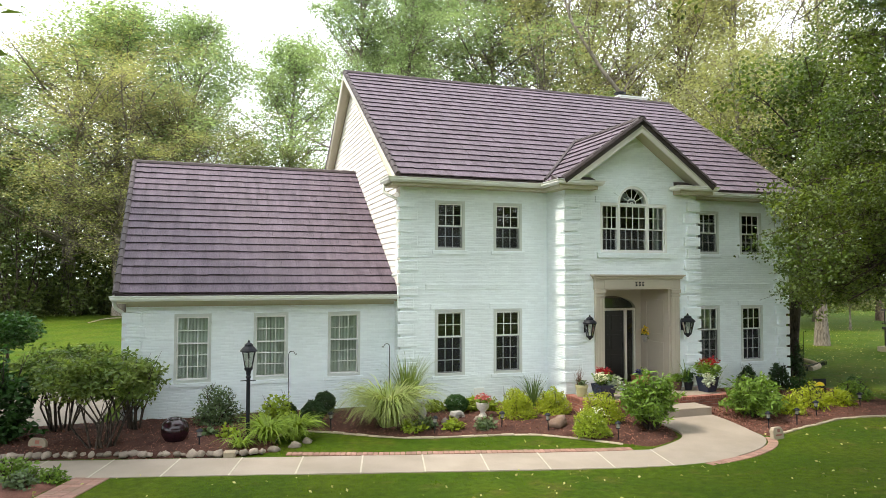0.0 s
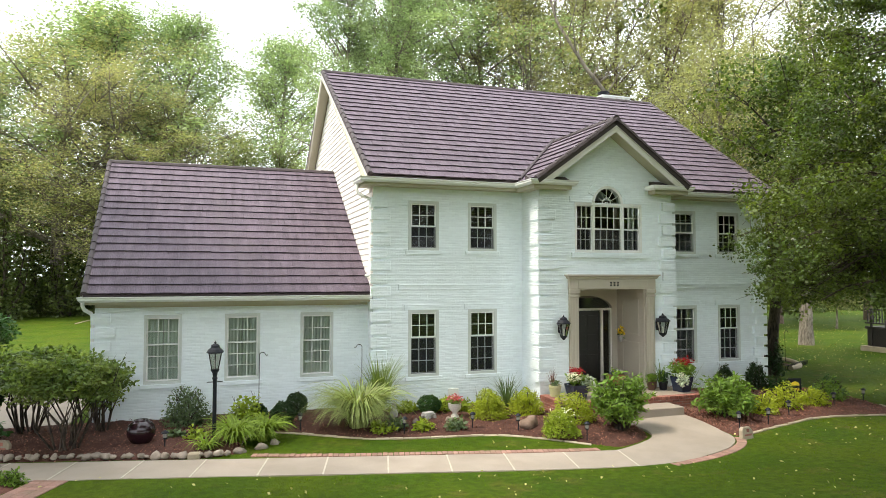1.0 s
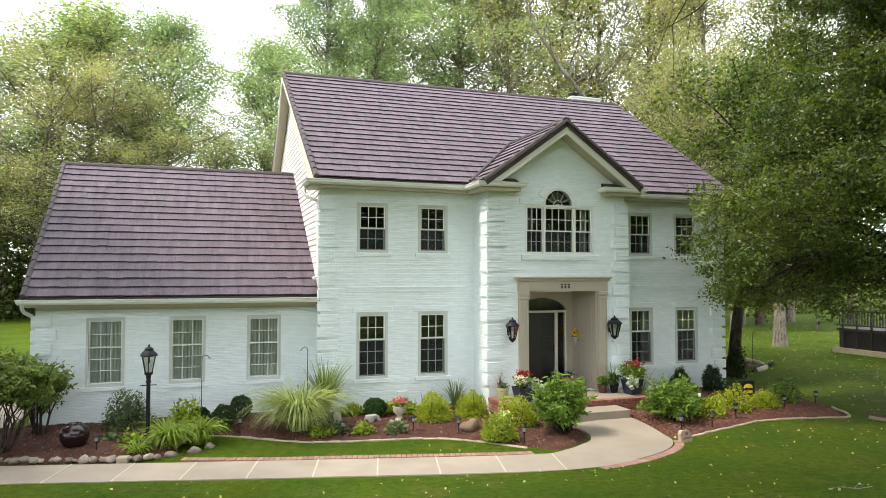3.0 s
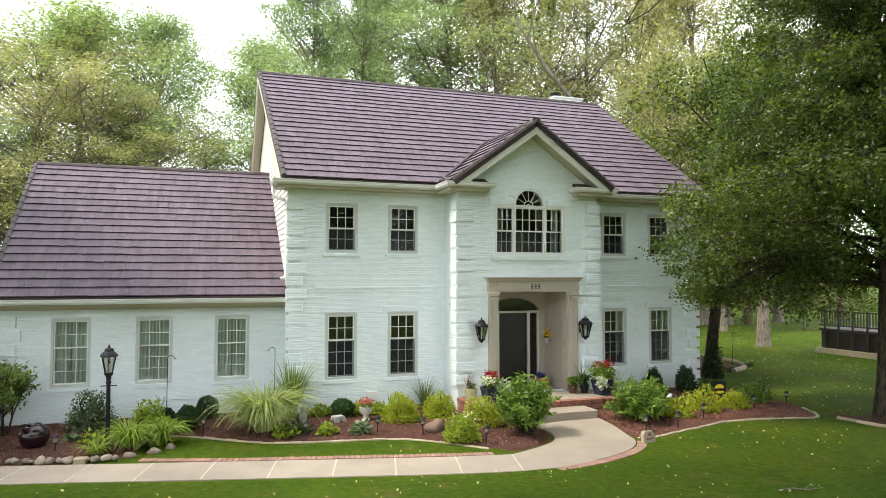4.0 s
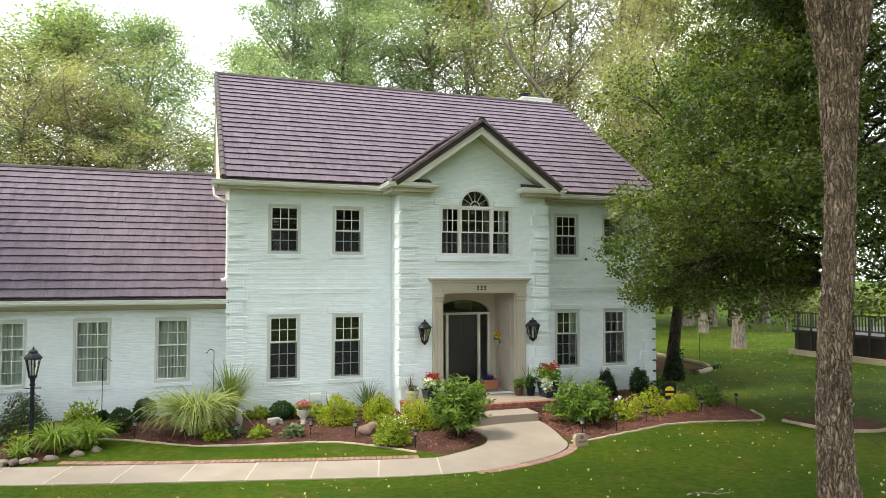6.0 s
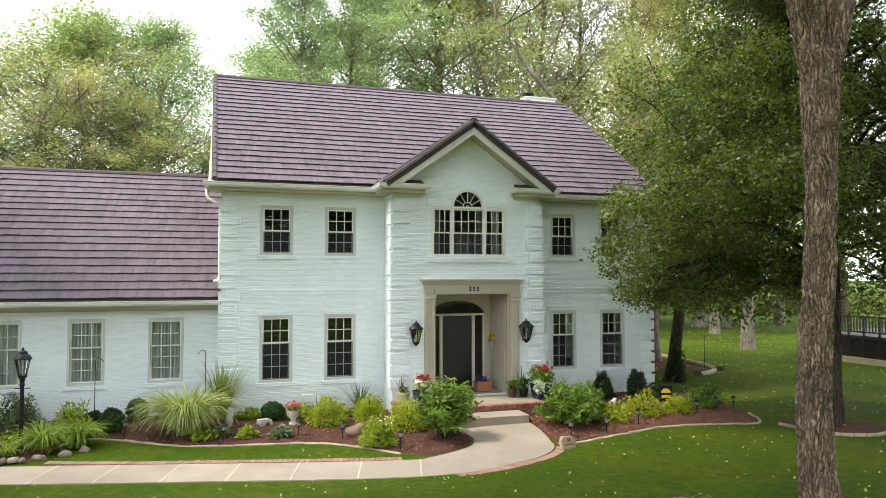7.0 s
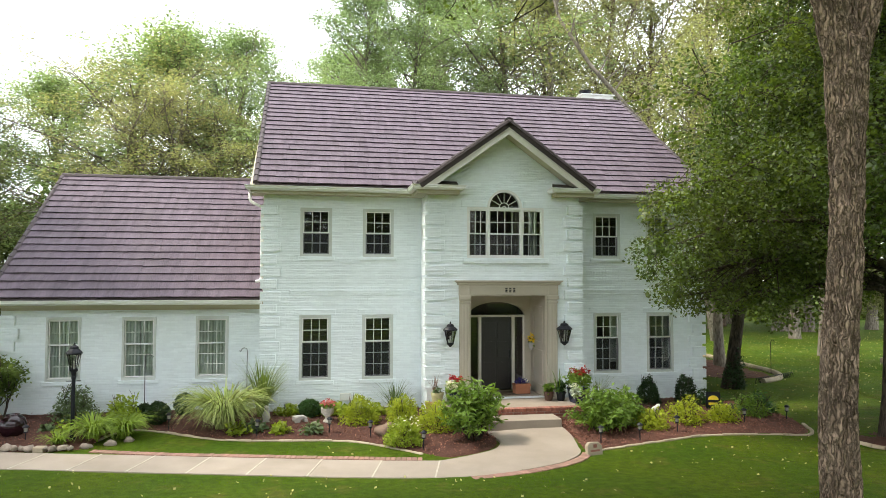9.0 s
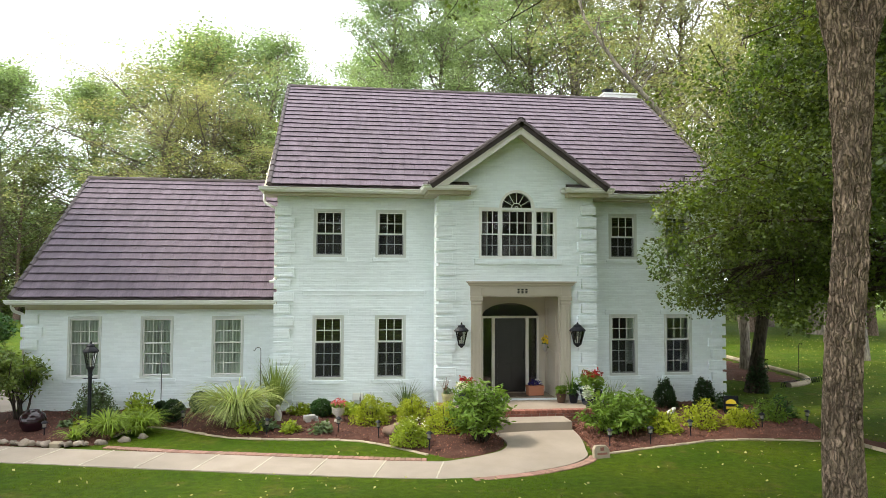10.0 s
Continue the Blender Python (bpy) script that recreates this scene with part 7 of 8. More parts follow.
def lantern_parts(t, z, s, wall=False):
    """A tapered six-sided lantern: roof, finial, frame bars, panes and base; z: the foot of the glass."""
    n = 6
    lo, hi, h = 0.072 * s, 0.138 * s, 0.33 * s
    for k in range(n):
        a0, a1 = 2 * math.pi * (k + 0.5) / n, 2 * math.pi * (k + 1.5) / n
        p0, p1 = Vector((lo * math.cos(a0), lo * math.sin(a0), z)), Vector((hi * math.cos(a0), hi * math.sin(a0), z + h))
        q0, q1 = Vector((lo * math.cos(a1), lo * math.sin(a1), z)), Vector((hi * math.cos(a1), hi * math.sin(a1), z + h))
        bm = bmesh.new()
        tube(bm, [p0, p1], 0.010 * s, 6)
        part("frame_bar", bm, m_black, t)
        bm = bmesh.new()
        v = [bm.verts.new(x * 0.985 if False else x) for x in (p0, q0, q1, p1)]
        bm.faces.new(v)
        bmesh.ops.solidify(bm, geom=list(bm.faces), thickness=0.003)
        g = part("pane", bm, m_frost, t)
        g.visible_shadow = False
    bm = bmesh.new()
    lathe(bm, [(hi * 1.08, z + h), (hi * 1.22, z + h + 0.012 * s), (hi * 1.20, z + h + 0.03 * s), (hi * 0.95, z + h + 0.075 * s), (hi * 0.62, z + h + 0.115 * s), (hi * 0.60, z + h + 0.15 * s), (hi * 0.50, z + h + 0.165 * s), (hi * 0.2, z + h + 0.19 * s)], n * 2)
    part("roof", bm, m_black, t)
    bm = bmesh.new()
    lathe(bm, [(0.012 * s, z + h + 0.188 * s), (0.026 * s, z + h + 0.208 * s), (0.012 * s, z + h + 0.228 * s), (0.004 * s, z + h + 0.25 * s)], 10)
    part("finial", bm, m_black, t)
    bm = bmesh.new()
    lathe(bm, [(lo * 0.25, z - 0.10 * s), (lo * 0.5, z - 0.07 * s), (lo * 1.15, z - 0.02 * s), (lo * 1.2, z + 0.012 * s)] if wall else [(0.045 * s, z - 0.12 * s), (0.05 * s, z - 0.06 * s), (lo * 1.15, z - 0.02 * s), (lo * 1.2, z + 0.012 * s)], 12)
    part("base", bm, m_black, t)
    bm = bmesh.new()
    lathe(bm, [(0.016 * s, z + 0.01), (0.016 * s, z + 0.14 * s), (0.022 * s, z + 0.16 * s), (0.004, z + 0.2 * s)], 10)
    part("bulb", bm, m_white, t)


m_frost = glass_material()
m_frost.node_tree.nodes["Transparent BSDF"].inputs[0].default_value = (0.72, 0.74, 0.70, 1)
post = tagged(empty("lamp_post"), "black iron lamp post with a glass lantern", "lamp post")
bm = bmesh.new()
lathe(bm, [(0.075, -0.1), (0.075, 0.10), (0.05, 0.14), (0.042, 0.2), (0.040, 1.42), (0.055, 1.44), (0.055, 1.47), (0.04, 1.49), (0.04, 1.54)], 16)
part("pole", bm, m_black, post, smooth=False)
bm = bmesh.new()
tube(bm, [(-0.16, 0, 1.38), (0.16, 0, 1.38)], 0.010, 8)
part("ladder_rest", bm, m_black, post)
lantern_parts(post, 1.64, 1.06)
post.matrix_basis = pose(-3.98, -2.31, -0.33)
wl0 = tagged(empty("wall_lantern"), "black iron wall lantern beside the entrance", "wall lantern", group="entrance lanterns")
lantern_parts(wl0, -0.30, 1.0, wall=True)
bm = bmesh.new()
tube(bm, [(0, 0.21, 0.04), (0, 0.12, 0.10), (0, 0.03, 0.17), (0, 0.0, 0.22)], 0.014, 8)
tube(bm, [(0, 0.21, -0.18), (0, 0.14, -0.12), (0, 0.10, -0.02), (0, 0.14, 0.10)], 0.011, 8)
part("bracket", bm, m_black, wl0, smooth=True)
bm = bmesh.new()
box(bm, -0.05, 0.05, 0.205, 0.222, -0.22, 0.12, bevel=0.006)
part("back_plate", bm, m_black, wl0)
wl0.matrix_basis = pose(4.945, -1.345, 1.98) @ Matrix.Diagonal((1.18, 1.0, 1.0, 1))
copy_thing(wl0, pose(8.135, -1.345, 1.97) @ Matrix.Diagonal((1.18, 1.0, 1.0, 1)))
# path lights
pl = tagged(empty("path_light"), "small dark path light on a stake in mulch", "path light", group="path lights")
bm = bmesh.new()
tube(bm, [(0, 0, -0.1), (0, 0, 0.22)], 0.013, 8)
part("stake", bm, m_black, pl)
bm = bmesh.new()
lathe(bm, [(0.045, 0.215), (0.05, 0.225), (0.05, 0.235), (0.042, 0.24)], 8)
part("base", bm, m_black, pl)
bm = bmesh.new()
lathe(bm, [(0.038, 0.24), (0.045, 0.33)], 8)
part("glass", bm, material("smoky_lamp_glass", (0.25, 0.24, 0.21), 0.2, var=0.1, bump=0), pl)
bm = bmesh.new()
lathe(bm, [(0.075, 0.33), (0.078, 0.34), (0.04, 0.375), (0.012, 0.39)], 8)
part("cap", bm, m_black, pl)
spots = [(-4.95, -2.3), (-2.07, -1.5), (0.10, -2.68), (1.76, -2.68), (2.70, -3.22), (3.74, -4.5), (7.72, -4.7), (8.73, -4.55), (10.0, -3.95), (12.17, -3.4), (13.55, -3.15)]
pl.matrix_basis = pose(*spots[0], -0.29)
for k, (x, y) in enumerate(spots[1:]):
    copy_thing(pl, pose(x, y, -0.27, (k % 3 - 1) * 2, (k % 2) * 2, k * 25))
# shepherd's hooks
for x, y, top, s in ((-2.92, -0.28, 1.48, 1), (-0.36, -0.32, 1.60, -1)):
    hk = tagged(empty("shepherd_hook"), "thin dark iron shepherd's hook in the bed", "garden hook", group="shepherd hooks")
    bm = bmesh.new()
    pts = [(0, 0, -0.1), (0, 0, top + 0.12)] + [(s * 0.075 * (1 - math.cos(a)), 0, top + 0.12 + 0.075 * math.sin(a)) for a in (0.5, 1.1, 1.7, 2.3, 2.9)] + [(s * 0.17, 0, top + 0.10), (s * 0.20, 0, top + 0.13)]
    tube(bm, pts, 0.009, 7)
    part("rod", bm, m_black, hk, smooth=True)
    hk.matrix_basis = pose(x, y, -0.25)

# ---- stones and ornaments ----
def rock(name, seed, x, y, z, sx, sy, sz, label, mat=None, turn=0, category="stone"):
    r = random.Random(seed)
    bm = bmesh.new()
    bmesh.ops.create_icosphere(bm, subdivisions=2, radius=1)
    o = r.uniform(0, 50)
    for v in bm.verts:
        v.co *= 0.85 + 0.55 * noise.noise(v.co * 1.3 + Vector((o, o, o)))
        v.co.z = max(v.co.z, -0.6)
        v.co.x *= sx
        v.co.y *= sy
        v.co.z *= sz
    ob = part(name, bm, mat or m_stone, None, smooth=True)
    tagged(ob, label, category)
    ob.matrix_basis = pose(x, y, z, 0, 0, turn)
    return ob


rock("boulder", 8, 3.05, -3.05, -0.19, 0.25, 0.19, 0.19, "red brown boulder lying on mulch", material("red_brown_boulder", (0.21, 0.14, 0.10), 0.85, var=0.35, coarse=5, fine=45, bump=0.5, depth=0.01), category="boulder")
rock("stone", 2, 0.62, -1.9, -0.2, 0.13, 0.11, 0.10, "pale round stone on mulch")
rock("stone", 3, 1.45, -1.9, -0.2, 0.12, 0.10, 0.09, "pale round stone on mulch")
rock("stone", 4, -3.05, -2.75, -0.30, 0.15, 0.11, 0.10, "brown field stone at the bed's corner")
rock("stone", 5, -3.5, -2.95, -0.30, 0.16, 0.12, 0.10, "brown field stone at the bed's corner")
rock("stone", 6, -2.75, -2.45, -0.30, 0.13, 0.11, 0.09, "brown field stone at the bed's corner")
line = lerp_curve([(-9.1, -2.0, 0), (-7.8, -2.14, 0), (-6.4, -2.55, 0), (-5.35, -2.85, 0), (-4.5, -3.08, 0), (-3.75, -3.16, 0)], 34)
for k, p in enumerate(line):
    s = rng.uniform(0.055, 0.115)
    rock("stone", 20 + k, p.x + rng.uniform(-.03, .03), p.y + rng.uniform(-.04, .04), -0.26, s * rng.uniform(1, 1.5), s, s * rng.uniform(0.65, 0.95), "rounded field stone edging the bed", turn=rng.uniform(0, 180))["group"] = "edging stones"
bm = bmesh.new()
box(bm, -0.12, 0.12, -0.09, 0.09, -0.1, 0.055, bevel=0.02)
ob = tagged(part("stone_block", bm, m_edging), "pale square stone among the edging stones", "stone block")
ob.matrix_basis = pose(-4.36, -3.1, -0.27, 0, 0, -12)


def marker(x, y, turn, label):
    """An upright tan stone with dark red shapes on its face."""
    t = tagged(empty("garden_stone"), label, "engraved stone")
    bm = bmesh.new()
    prism(bm, [(-0.19, -0.1), (0.19, -0.1), (0.18, 0.13), (0.10, 0.21), (-0.13, 0.22), (-0.19, 0.15)], -0.05, 0.05)
    bmesh.ops.bevel(bm, geom=list(bm.edges), offset=0.012, segments=1, affect="EDGES")
    part("slab", bm, m_edging, t)
    bm = bmesh.new()
    box(bm, -0.04, 0.05, -0.054, -0.049, 0.10, 0.17)
    part("emblem", bm, m_redbrick, t, "dark red emblem")
    bm = bmesh.new()
    box(bm, -0.12, 0.12, -0.054, -0.049, 0.02, 0.06)
    part("writing_bar", bm, m_redbrick, t, "dark red bar in place of writing")
    t.matrix_basis = pose(x, y, -0.28, -8, 0, turn)


marker(7.25, -5.42, 12, "upright tan stone with red markings beside the walk")
marker(-8.1, -1.4, -22, "upright tan stone with a red bar in the bed")
# yard sign: black panel with a yellow shape
ys = tagged(empty("yard_sign"), "black yard sign with a yellow emblem", "yard sign")
bm = bmesh.new()
box(bm, -0.26, 0.26, -0.012, 0.012, 0.10, 0.66, bevel=0.004)
part("panel", bm, m_black, ys)
m_yel = material("yellow_sign_paint", (0.72, 0.55, 0.03), 0.5, var=0.08, bump=0)
bm = bmesh.new()
prism(bm, [(0.19 * math.cos(a), 0.40 + 0.15 * math.sin(a)) for a in (math.pi * k / 12 for k in range(13))], -0.016, -0.011)
part("emblem", bm, m_yel, ys, "yellow rounded emblem")
bm = bmesh.new()
box(bm, -0.17, 0.17, -0.016, -0.011, 0.22, 0.31)
part("writing_bar", bm, m_yel, ys, "yellow bar in place of writing")
bm = bmesh.new()
tube(bm, [(-0.2, 0, -0.2), (-0.2, 0, 0.12)], 0.008, 6)
tube(bm, [(0.2, 0, -0.2), (0.2, 0, 0.12)], 0.008, 6)
part("wire_stake", bm, m_black, ys)
ys.matrix_basis = pose(12.05, -2.2, -0.2, 0, 0, -18) @ Matrix.Diagonal((0.72, 0.72, 0.8, 1))
# small statues: plain forms
bm = bmesh.new()
lathe(bm, [(0.12, -0.05), (0.12, 0.04), (0.09, 0.06), (0.13, 0.18), (0.10, 0.30), (0.05, 0.36), (0.075, 0.42), (0.07, 0.48), (0.02, 0.51)], 14)
st = tagged(part("statue", bm, m_cast, smooth=True), "small weathered grey garden statue", "statue")
st.matrix_basis = pose(0.22, -1.35, -0.24) @ Matrix.Diagonal((0.8, 0.8, 0.85, 1))
cart = tagged(empty("garden_ornament"), "grey cast wheeled cart ornament", "ornament")
bm = bmesh.new()
box(bm, -0.24, 0.16, -0.10, 0.10, 0.12, 0.26, bevel=0.02)
box(bm, 0.16, 0.26, -0.07, 0.07, 0.10, 0.20, bevel=0.02)
part("body", bm, m_cast, cart)
for x, y, r_ in ((-0.12, -0.12, 0.11), (-0.12, 0.12, 0.11), (0.20, -0.10, 0.07), (0.20, 0.10, 0.07)):
    bm = bmesh.new()
    tube(bm, [(x, y - 0.02, r_), (x, y + 0.02, r_)], r_, 16)
    part("wheel", bm, m_cast, cart)
cart.matrix_basis = pose(1.05, -1.55, -0.235, 0, 0, 20) @ Matrix.Diagonal((0.72, 0.72, 0.72, 1))
bm = bmesh.new()
tube(bm, [(-0.15, 0, 0.14), (-0.05, 0, 0.16), (0.08, 0, 0.17), (0.16, 0, 0.24), (0.24, 0, 0.25)], [0.04, 0.075, 0.07, 0.065, 0.035], 10)
for x in (-0.08, 0.10):
    for y in (-0.04, 0.04):
        tube(bm, [(x, y, 0.14), (x, y, -0.03)], 0.02, 6)
an = tagged(part("statue", bm, m_whitest if False else m_white, smooth=True), "small white garden figure on the mulch", "statue")
an.matrix_basis = pose(10.5, -1.9, -0.24, 0, 0, 25) @ Matrix.Diagonal((0.8, 0.8, 0.8, 1))
bm = bmesh.new()
box(bm, -0.15, 0.15, -0.06, 0.0, 0.0, 0.21, bevel=0.01)
ub = tagged(part("utility_box", bm, m_white), "small white box on the brick wall", "utility box")
ub.matrix_basis = pose(2.25, -0.002, 0.02)
# pale stone edging along the beds
for curve_pts, nn in ((BED_L[6:18], 30), (BED_R[3:13], 26)):
    cur = lerp_curve([(x, y, 0) for x, y in curve_pts], nn)
    edging = tagged(empty("bed_edging"), "pale stone edging along the mulch bed", "edging", kind="structure")
    for p, q in zip(cur, cur[1:]):
        tt = q - p
        bm = bmesh.new()
        box(bm, 0, tt.length - 0.004, -0.04, 0.04, -0.12, 0.028 + rng.uniform(-.008, .008), bevel=0.012)
        ob = part("edging_stone", bm, m_edging, edging)
        ob.matrix_basis = pose(p.x, p.y, -0.32, 0, 0, math.degrees(math.atan2(tt.y, tt.x)) + rng.uniform(-2, 2))

# ---- curtains and blinds behind the panes ----
def curtain(x0, x1, z0, z1, y, mat, label, waves):
    bm = bmesh.new()
    n = waves * 8
    for yy in (0.0,):
        a = [(x0 + (x1 - x0) * k / n, y + 0.010 * math.sin(k * math.pi / 4)) for k in range(n + 1)]
    lo = [bm.verts.new((p[0], p[1], z0)) for p in a]
    hi = [bm.verts.new((p[0], p[1], z1)) for p in a]
    for k in range(n):
        bm.faces.new((lo[k], lo[k + 1], hi[k + 1], hi[k]))
    bmesh.ops.solidify(bm, geom=list(bm.faces), thickness=0.004)
    tagged(part("curtain", bm, mat, smooth=True), label, "curtain")


for i, cx in enumerate(WING_X):
    g = 0.004
    curtain(cx - 0.42, cx - g, 0.62, 2.34, WY + 0.142, m_curtain, "pale pleated curtain behind a wing window", 5)
    curtain(cx + g, cx + 0.42, 0.62, 2.34, WY + 0.142, m_curtain, "pale pleated curtain behind a wing window", 5)
for cx in MAIN_X:
    bl = tagged(empty("window_blind"), "dark slatted blind behind an upper window", "blind", group="upper window blinds")
    z = 5.30
    while z > (4.72 if cx < 5 else 5.0):
        bm = bmesh.new()
        box(bm, -0.36, 0.36, -0.022, 0.022, -0.002, 0.002)
        ob = part("slat", bm, m_blind, bl)
        ob.matrix_basis = pose(cx, 0.16, z, -25)
        z -= 0.052
for cx in MAIN_X[:2]:
    bl = tagged(empty("window_blind"), "brown slatted blind half drawn in a ground floor window", "blind", group="lower window blinds")
    z = 2.34
    while z > 1.80:
        bm = bmesh.new()
        box(bm, -0.36, 0.36, -0.022, 0.022, -0.002, 0.002)
        ob = part("slat", bm, m_blind, bl)
        ob.matrix_basis = pose(cx, 0.16, z, -35)
        z -= 0.045
m_rose = material("rose_curtain", (0.42, 0.33, 0.30), 0.9, var=0.1, fine=20, bump=0.1)
curtain(5.58, 5.75, 3.98, 5.3, BAYY + 0.2, m_rose, "rose curtain at the side of the bay window", 3)
curtain(6.85, 7.02, 3.98, 5.3, BAYY + 0.2, m_rose, "rose curtain at the side of the bay window", 3)
curtain(7.30, 7.52, 3.98, 5.3, BAYY + 0.2, m_curtain, "pale curtain at the side of the bay window", 3)
curtain(6.05, 7.0, 3.98, 4.62, BAYY + 0.25, m_rose, "rose cafe curtain in the bay window", 10)
for cx in MAIN_X[2:]:
    curtain(cx + 0.16, cx + 0.40, 0.9, 2.36, 0.2, m_curtain, "pale curtain drawn aside in a ground floor window", 3)

# ---- back garden: drive, deck, far edging, saplings ----
bm = bmesh.new()
box(bm, -16, -7.3, 0.75, 9.0, -0.5, -0.292)
tagged(part("driveway", bm, m_concrete), "pale concrete drive beside the wing", "driveway", kind="structure")
m_deckwood = material("dark_stained_deck_wood", (0.03, 0.024, 0.022), 0.6, var=0.3, fine=30, bump=0.2)
deck_t = tagged(empty("deck"), "raised dark wooden deck with railing and lattice", "deck")
bm = bmesh.new()
box(bm, 26.3, 33, 1.5, 7.1, 0.75, 0.87)
part("floor", bm, m_deckwood, deck_t)
bm = bmesh.new()
box(bm, 26.15, 33, 1.3, 7.25, -0.5, -0.08)
part("stone_base", bm, m_edging, deck_t, "pale stone footing")
for k in range(8):
    bm = bmesh.new()
    box(bm, 26.3, 26.38, 1.5 + k * 0.75, 1.58 + k * 0.75, -0.08, 1.75)
    part("post", bm, m_deckwood, deck_t)
for z in (1.66, 1.0):
    bm = bmesh.new()
    box(bm, 26.29, 26.39, 1.5, 7.1, z, z + 0.07)
    part("rail", bm, m_deckwood, deck_t)
for k in range(37):
    bm = bmesh.new()
    box(bm, 26.32, 26.36, 1.55 + k * 0.15, 1.59 + k * 0.15, 1.07, 1.66)
    part("baluster", bm, m_deckwood, deck_t)
bm = bmesh.new()
for k in range(0, 37):
    for s in (1, -1):
        tube(bm, [(26.34 + 0.01 * s, 1.5 + k * 0.13 + (0 if s > 0 else 0.8), -0.08), (26.34 + 0.01 * s, 1.5 + k * 0.13 + (0.8 if s > 0 else 0), 0.75)], 0.014, 4)
tagged(part("lattice", bm, m_deckwood, deck_t), kind="stuff")
bm = bmesh.new()
box(bm, 26.45, 26.5, 1.5, 7.1, -0.08, 0.74)
part("skirt", bm, m_deckwood, deck_t)
for curve_pts, nn, nm in (([(19.9, 11.5, 0), (19.75, 9.5, 0), (19.45, 6.6, 0), (19.2, 4.9, 0), (18.4, 3.6, 0), (17.2, 2.9, 0)], 26, "edging of pale logs round a tree bed"), ([(13.45, -4.9, 0), (13.55, -5.6, 0), (13.75, -6.2, 0), (14.6, -6.6, 0), (15.6, -6.3, 0)], 14, "pale stone edging round a tree bed"), ([(-13.6, 41, 0), (-12.8, 46, 0), (-10, 47, 0)], 14, "far pale stone edging on the back lawn")):
    cur = lerp_curve(curve_pts, nn)
    edging = tagged(empty("bed_edging"), nm, "edging", kind="structure")
    for p, q in zip(cur, cur[1:]):
        tt = q - p
        bm = bmesh.new()
        tube(bm, [(0, 0, 0), (tt.length - 0.01, 0, 0)], 0.11 if p.x > 16 else 0.06, 8)
        ob = part("edging_log", bm, m_edging, edging)
        ob.matrix_basis = pose(p.x, p.y, ground_z(p.x, p.y) + (0.05 if p.x > 16 else 0.01), 0, 0, math.degrees(math.atan2(tt.y, tt.x)))
bed("tree_bed", [(13.5, -4.9), (13.6, -5.6), (13.8, -6.2), (14.6, -6.55), (15.6, -6.25)], [(14.0, -4.3), (14.3, -4.4), (14.6, -4.4), (15.0, -4.4), (15.6, -4.6)], "shaded mulch ring round a tree", z_front=-0.33, z_back=-0.33, n=40, k=10)
bed("tree_bed", [(19.8, 11), (19.65, 9.5), (19.3, 6.6), (19.0, 4.9), (18.3, 3.7)], [(15, 11), (15, 9), (15, 7), (15.5, 5.5), (16.5, 4)], "mulch bed beneath trees on the side lawn", z_front=-0.33, z_back=-0.3, n=40, k=14)
bed("corner_bed", [(-8.6, -3.55), (-7.7, -3.85), (-7.15, -4.1), (-7.35, -4.6), (-7.8, -5.4)], [(-10.2, -3.2), (-10, -3.8), (-9.8, -4.4), (-9.6, -4.9), (-9.4, -5.4)], "mulch bed corner beside the brick strip", n=40, k=14)
at(shrub("shrub", 170, "low green shrub at the drive corner", 0.45, 0.4, 0.5, 0.09, 700, m_lf_green, fill=0.3), -8.0, -3.75, -0.3)
at(shrub("shrub", 171, "low green shrub at the drive corner", 0.32, 0.3, 0.36, 0.08, 500, m_lf_grey, fill=0.3), -7.75, -4.25, -0.3)
at(shrub("shrub", 172, "low green shrub at the drive corner", 0.30, 0.28, 0.30, 0.07, 450, m_lf_green, fill=0.3), -7.35, -3.95, -0.3)

# trees on the side lawn with bare lower trunks
for i, (x, y, h, rad, lean) in enumerate(((25.9, 10.2, 20, 0.33, (0, 0)), (18.4, 7.4, 14, 0.22, (-0.6, 0)), (36, 24, 20, 0.36, (0.3, 0)), (43, 26, 19, 0.40, (0.8, 0)), (37.3, 18.2, 5, 0.08, (0.3, 0)), (31, 19, 20, 0.3, (-0.4, 0)))):
    t = tree(200 + i, h, rad, 0.36, 4.8 if h > 14 else (3.4 if h > 6 else 1.4), 22, 0.12, 16, 0.5, m_palebark, m_leaf_wood, "pale trunked tree on the side lawn", up=0.7, lean=lean, forks=4)
    place(t, x, y)
# unseen trees behind the camera, added as something dark for the panes to reflect
for i, (x, y, s) in enumerate(((-14, -52, 1.1), (-4, -56, 1.0), (5, -50, 1.15), (14, -55, 1.05), (24, -50, 1.1), (-26, -50, 1.1), (34, -40, 1.1))):
    m = pose(x, y, -0.3, 0, 0, i * 50) @ Matrix.Diagonal((s * 2.2, s * 2.2, s * 1.2, 1))
    copy_thing(offscreen_tree, m).matrix_basis = m
# the wood beyond: leaves of far trees and bushes, too many to tell apart
nw_ = np.random.default_rng(5)
fx0 = np.concatenate((nw_.uniform(-75, 95, 26000), nw_.uniform(-60, 4, 14000)))
fy0 = np.where(fx0 < 8, 72, 66) + nw_.normal(size=40000) * 3
top = np.where(fx0 < 0, 15, np.where(fx0 > 34, 19, 11)) + 4 * np.array([noise.noise((x * 0.13, 3.1, 0)) for x in fx0]) + 2 * np.array([noise.noise((x * 0.5, 9.1, 0)) for x in fx0])
fz0 = nw_.random(40000) ** 0.8 * top - 0.3
side_t = nw_.random(9000)
fx0 = np.concatenate((fx0, 100 - 30 * side_t + nw_.normal(size=9000) * 3))
fy0 = np.concatenate((fy0, 68 - 80 * side_t + nw_.normal(size=9000) * 3))
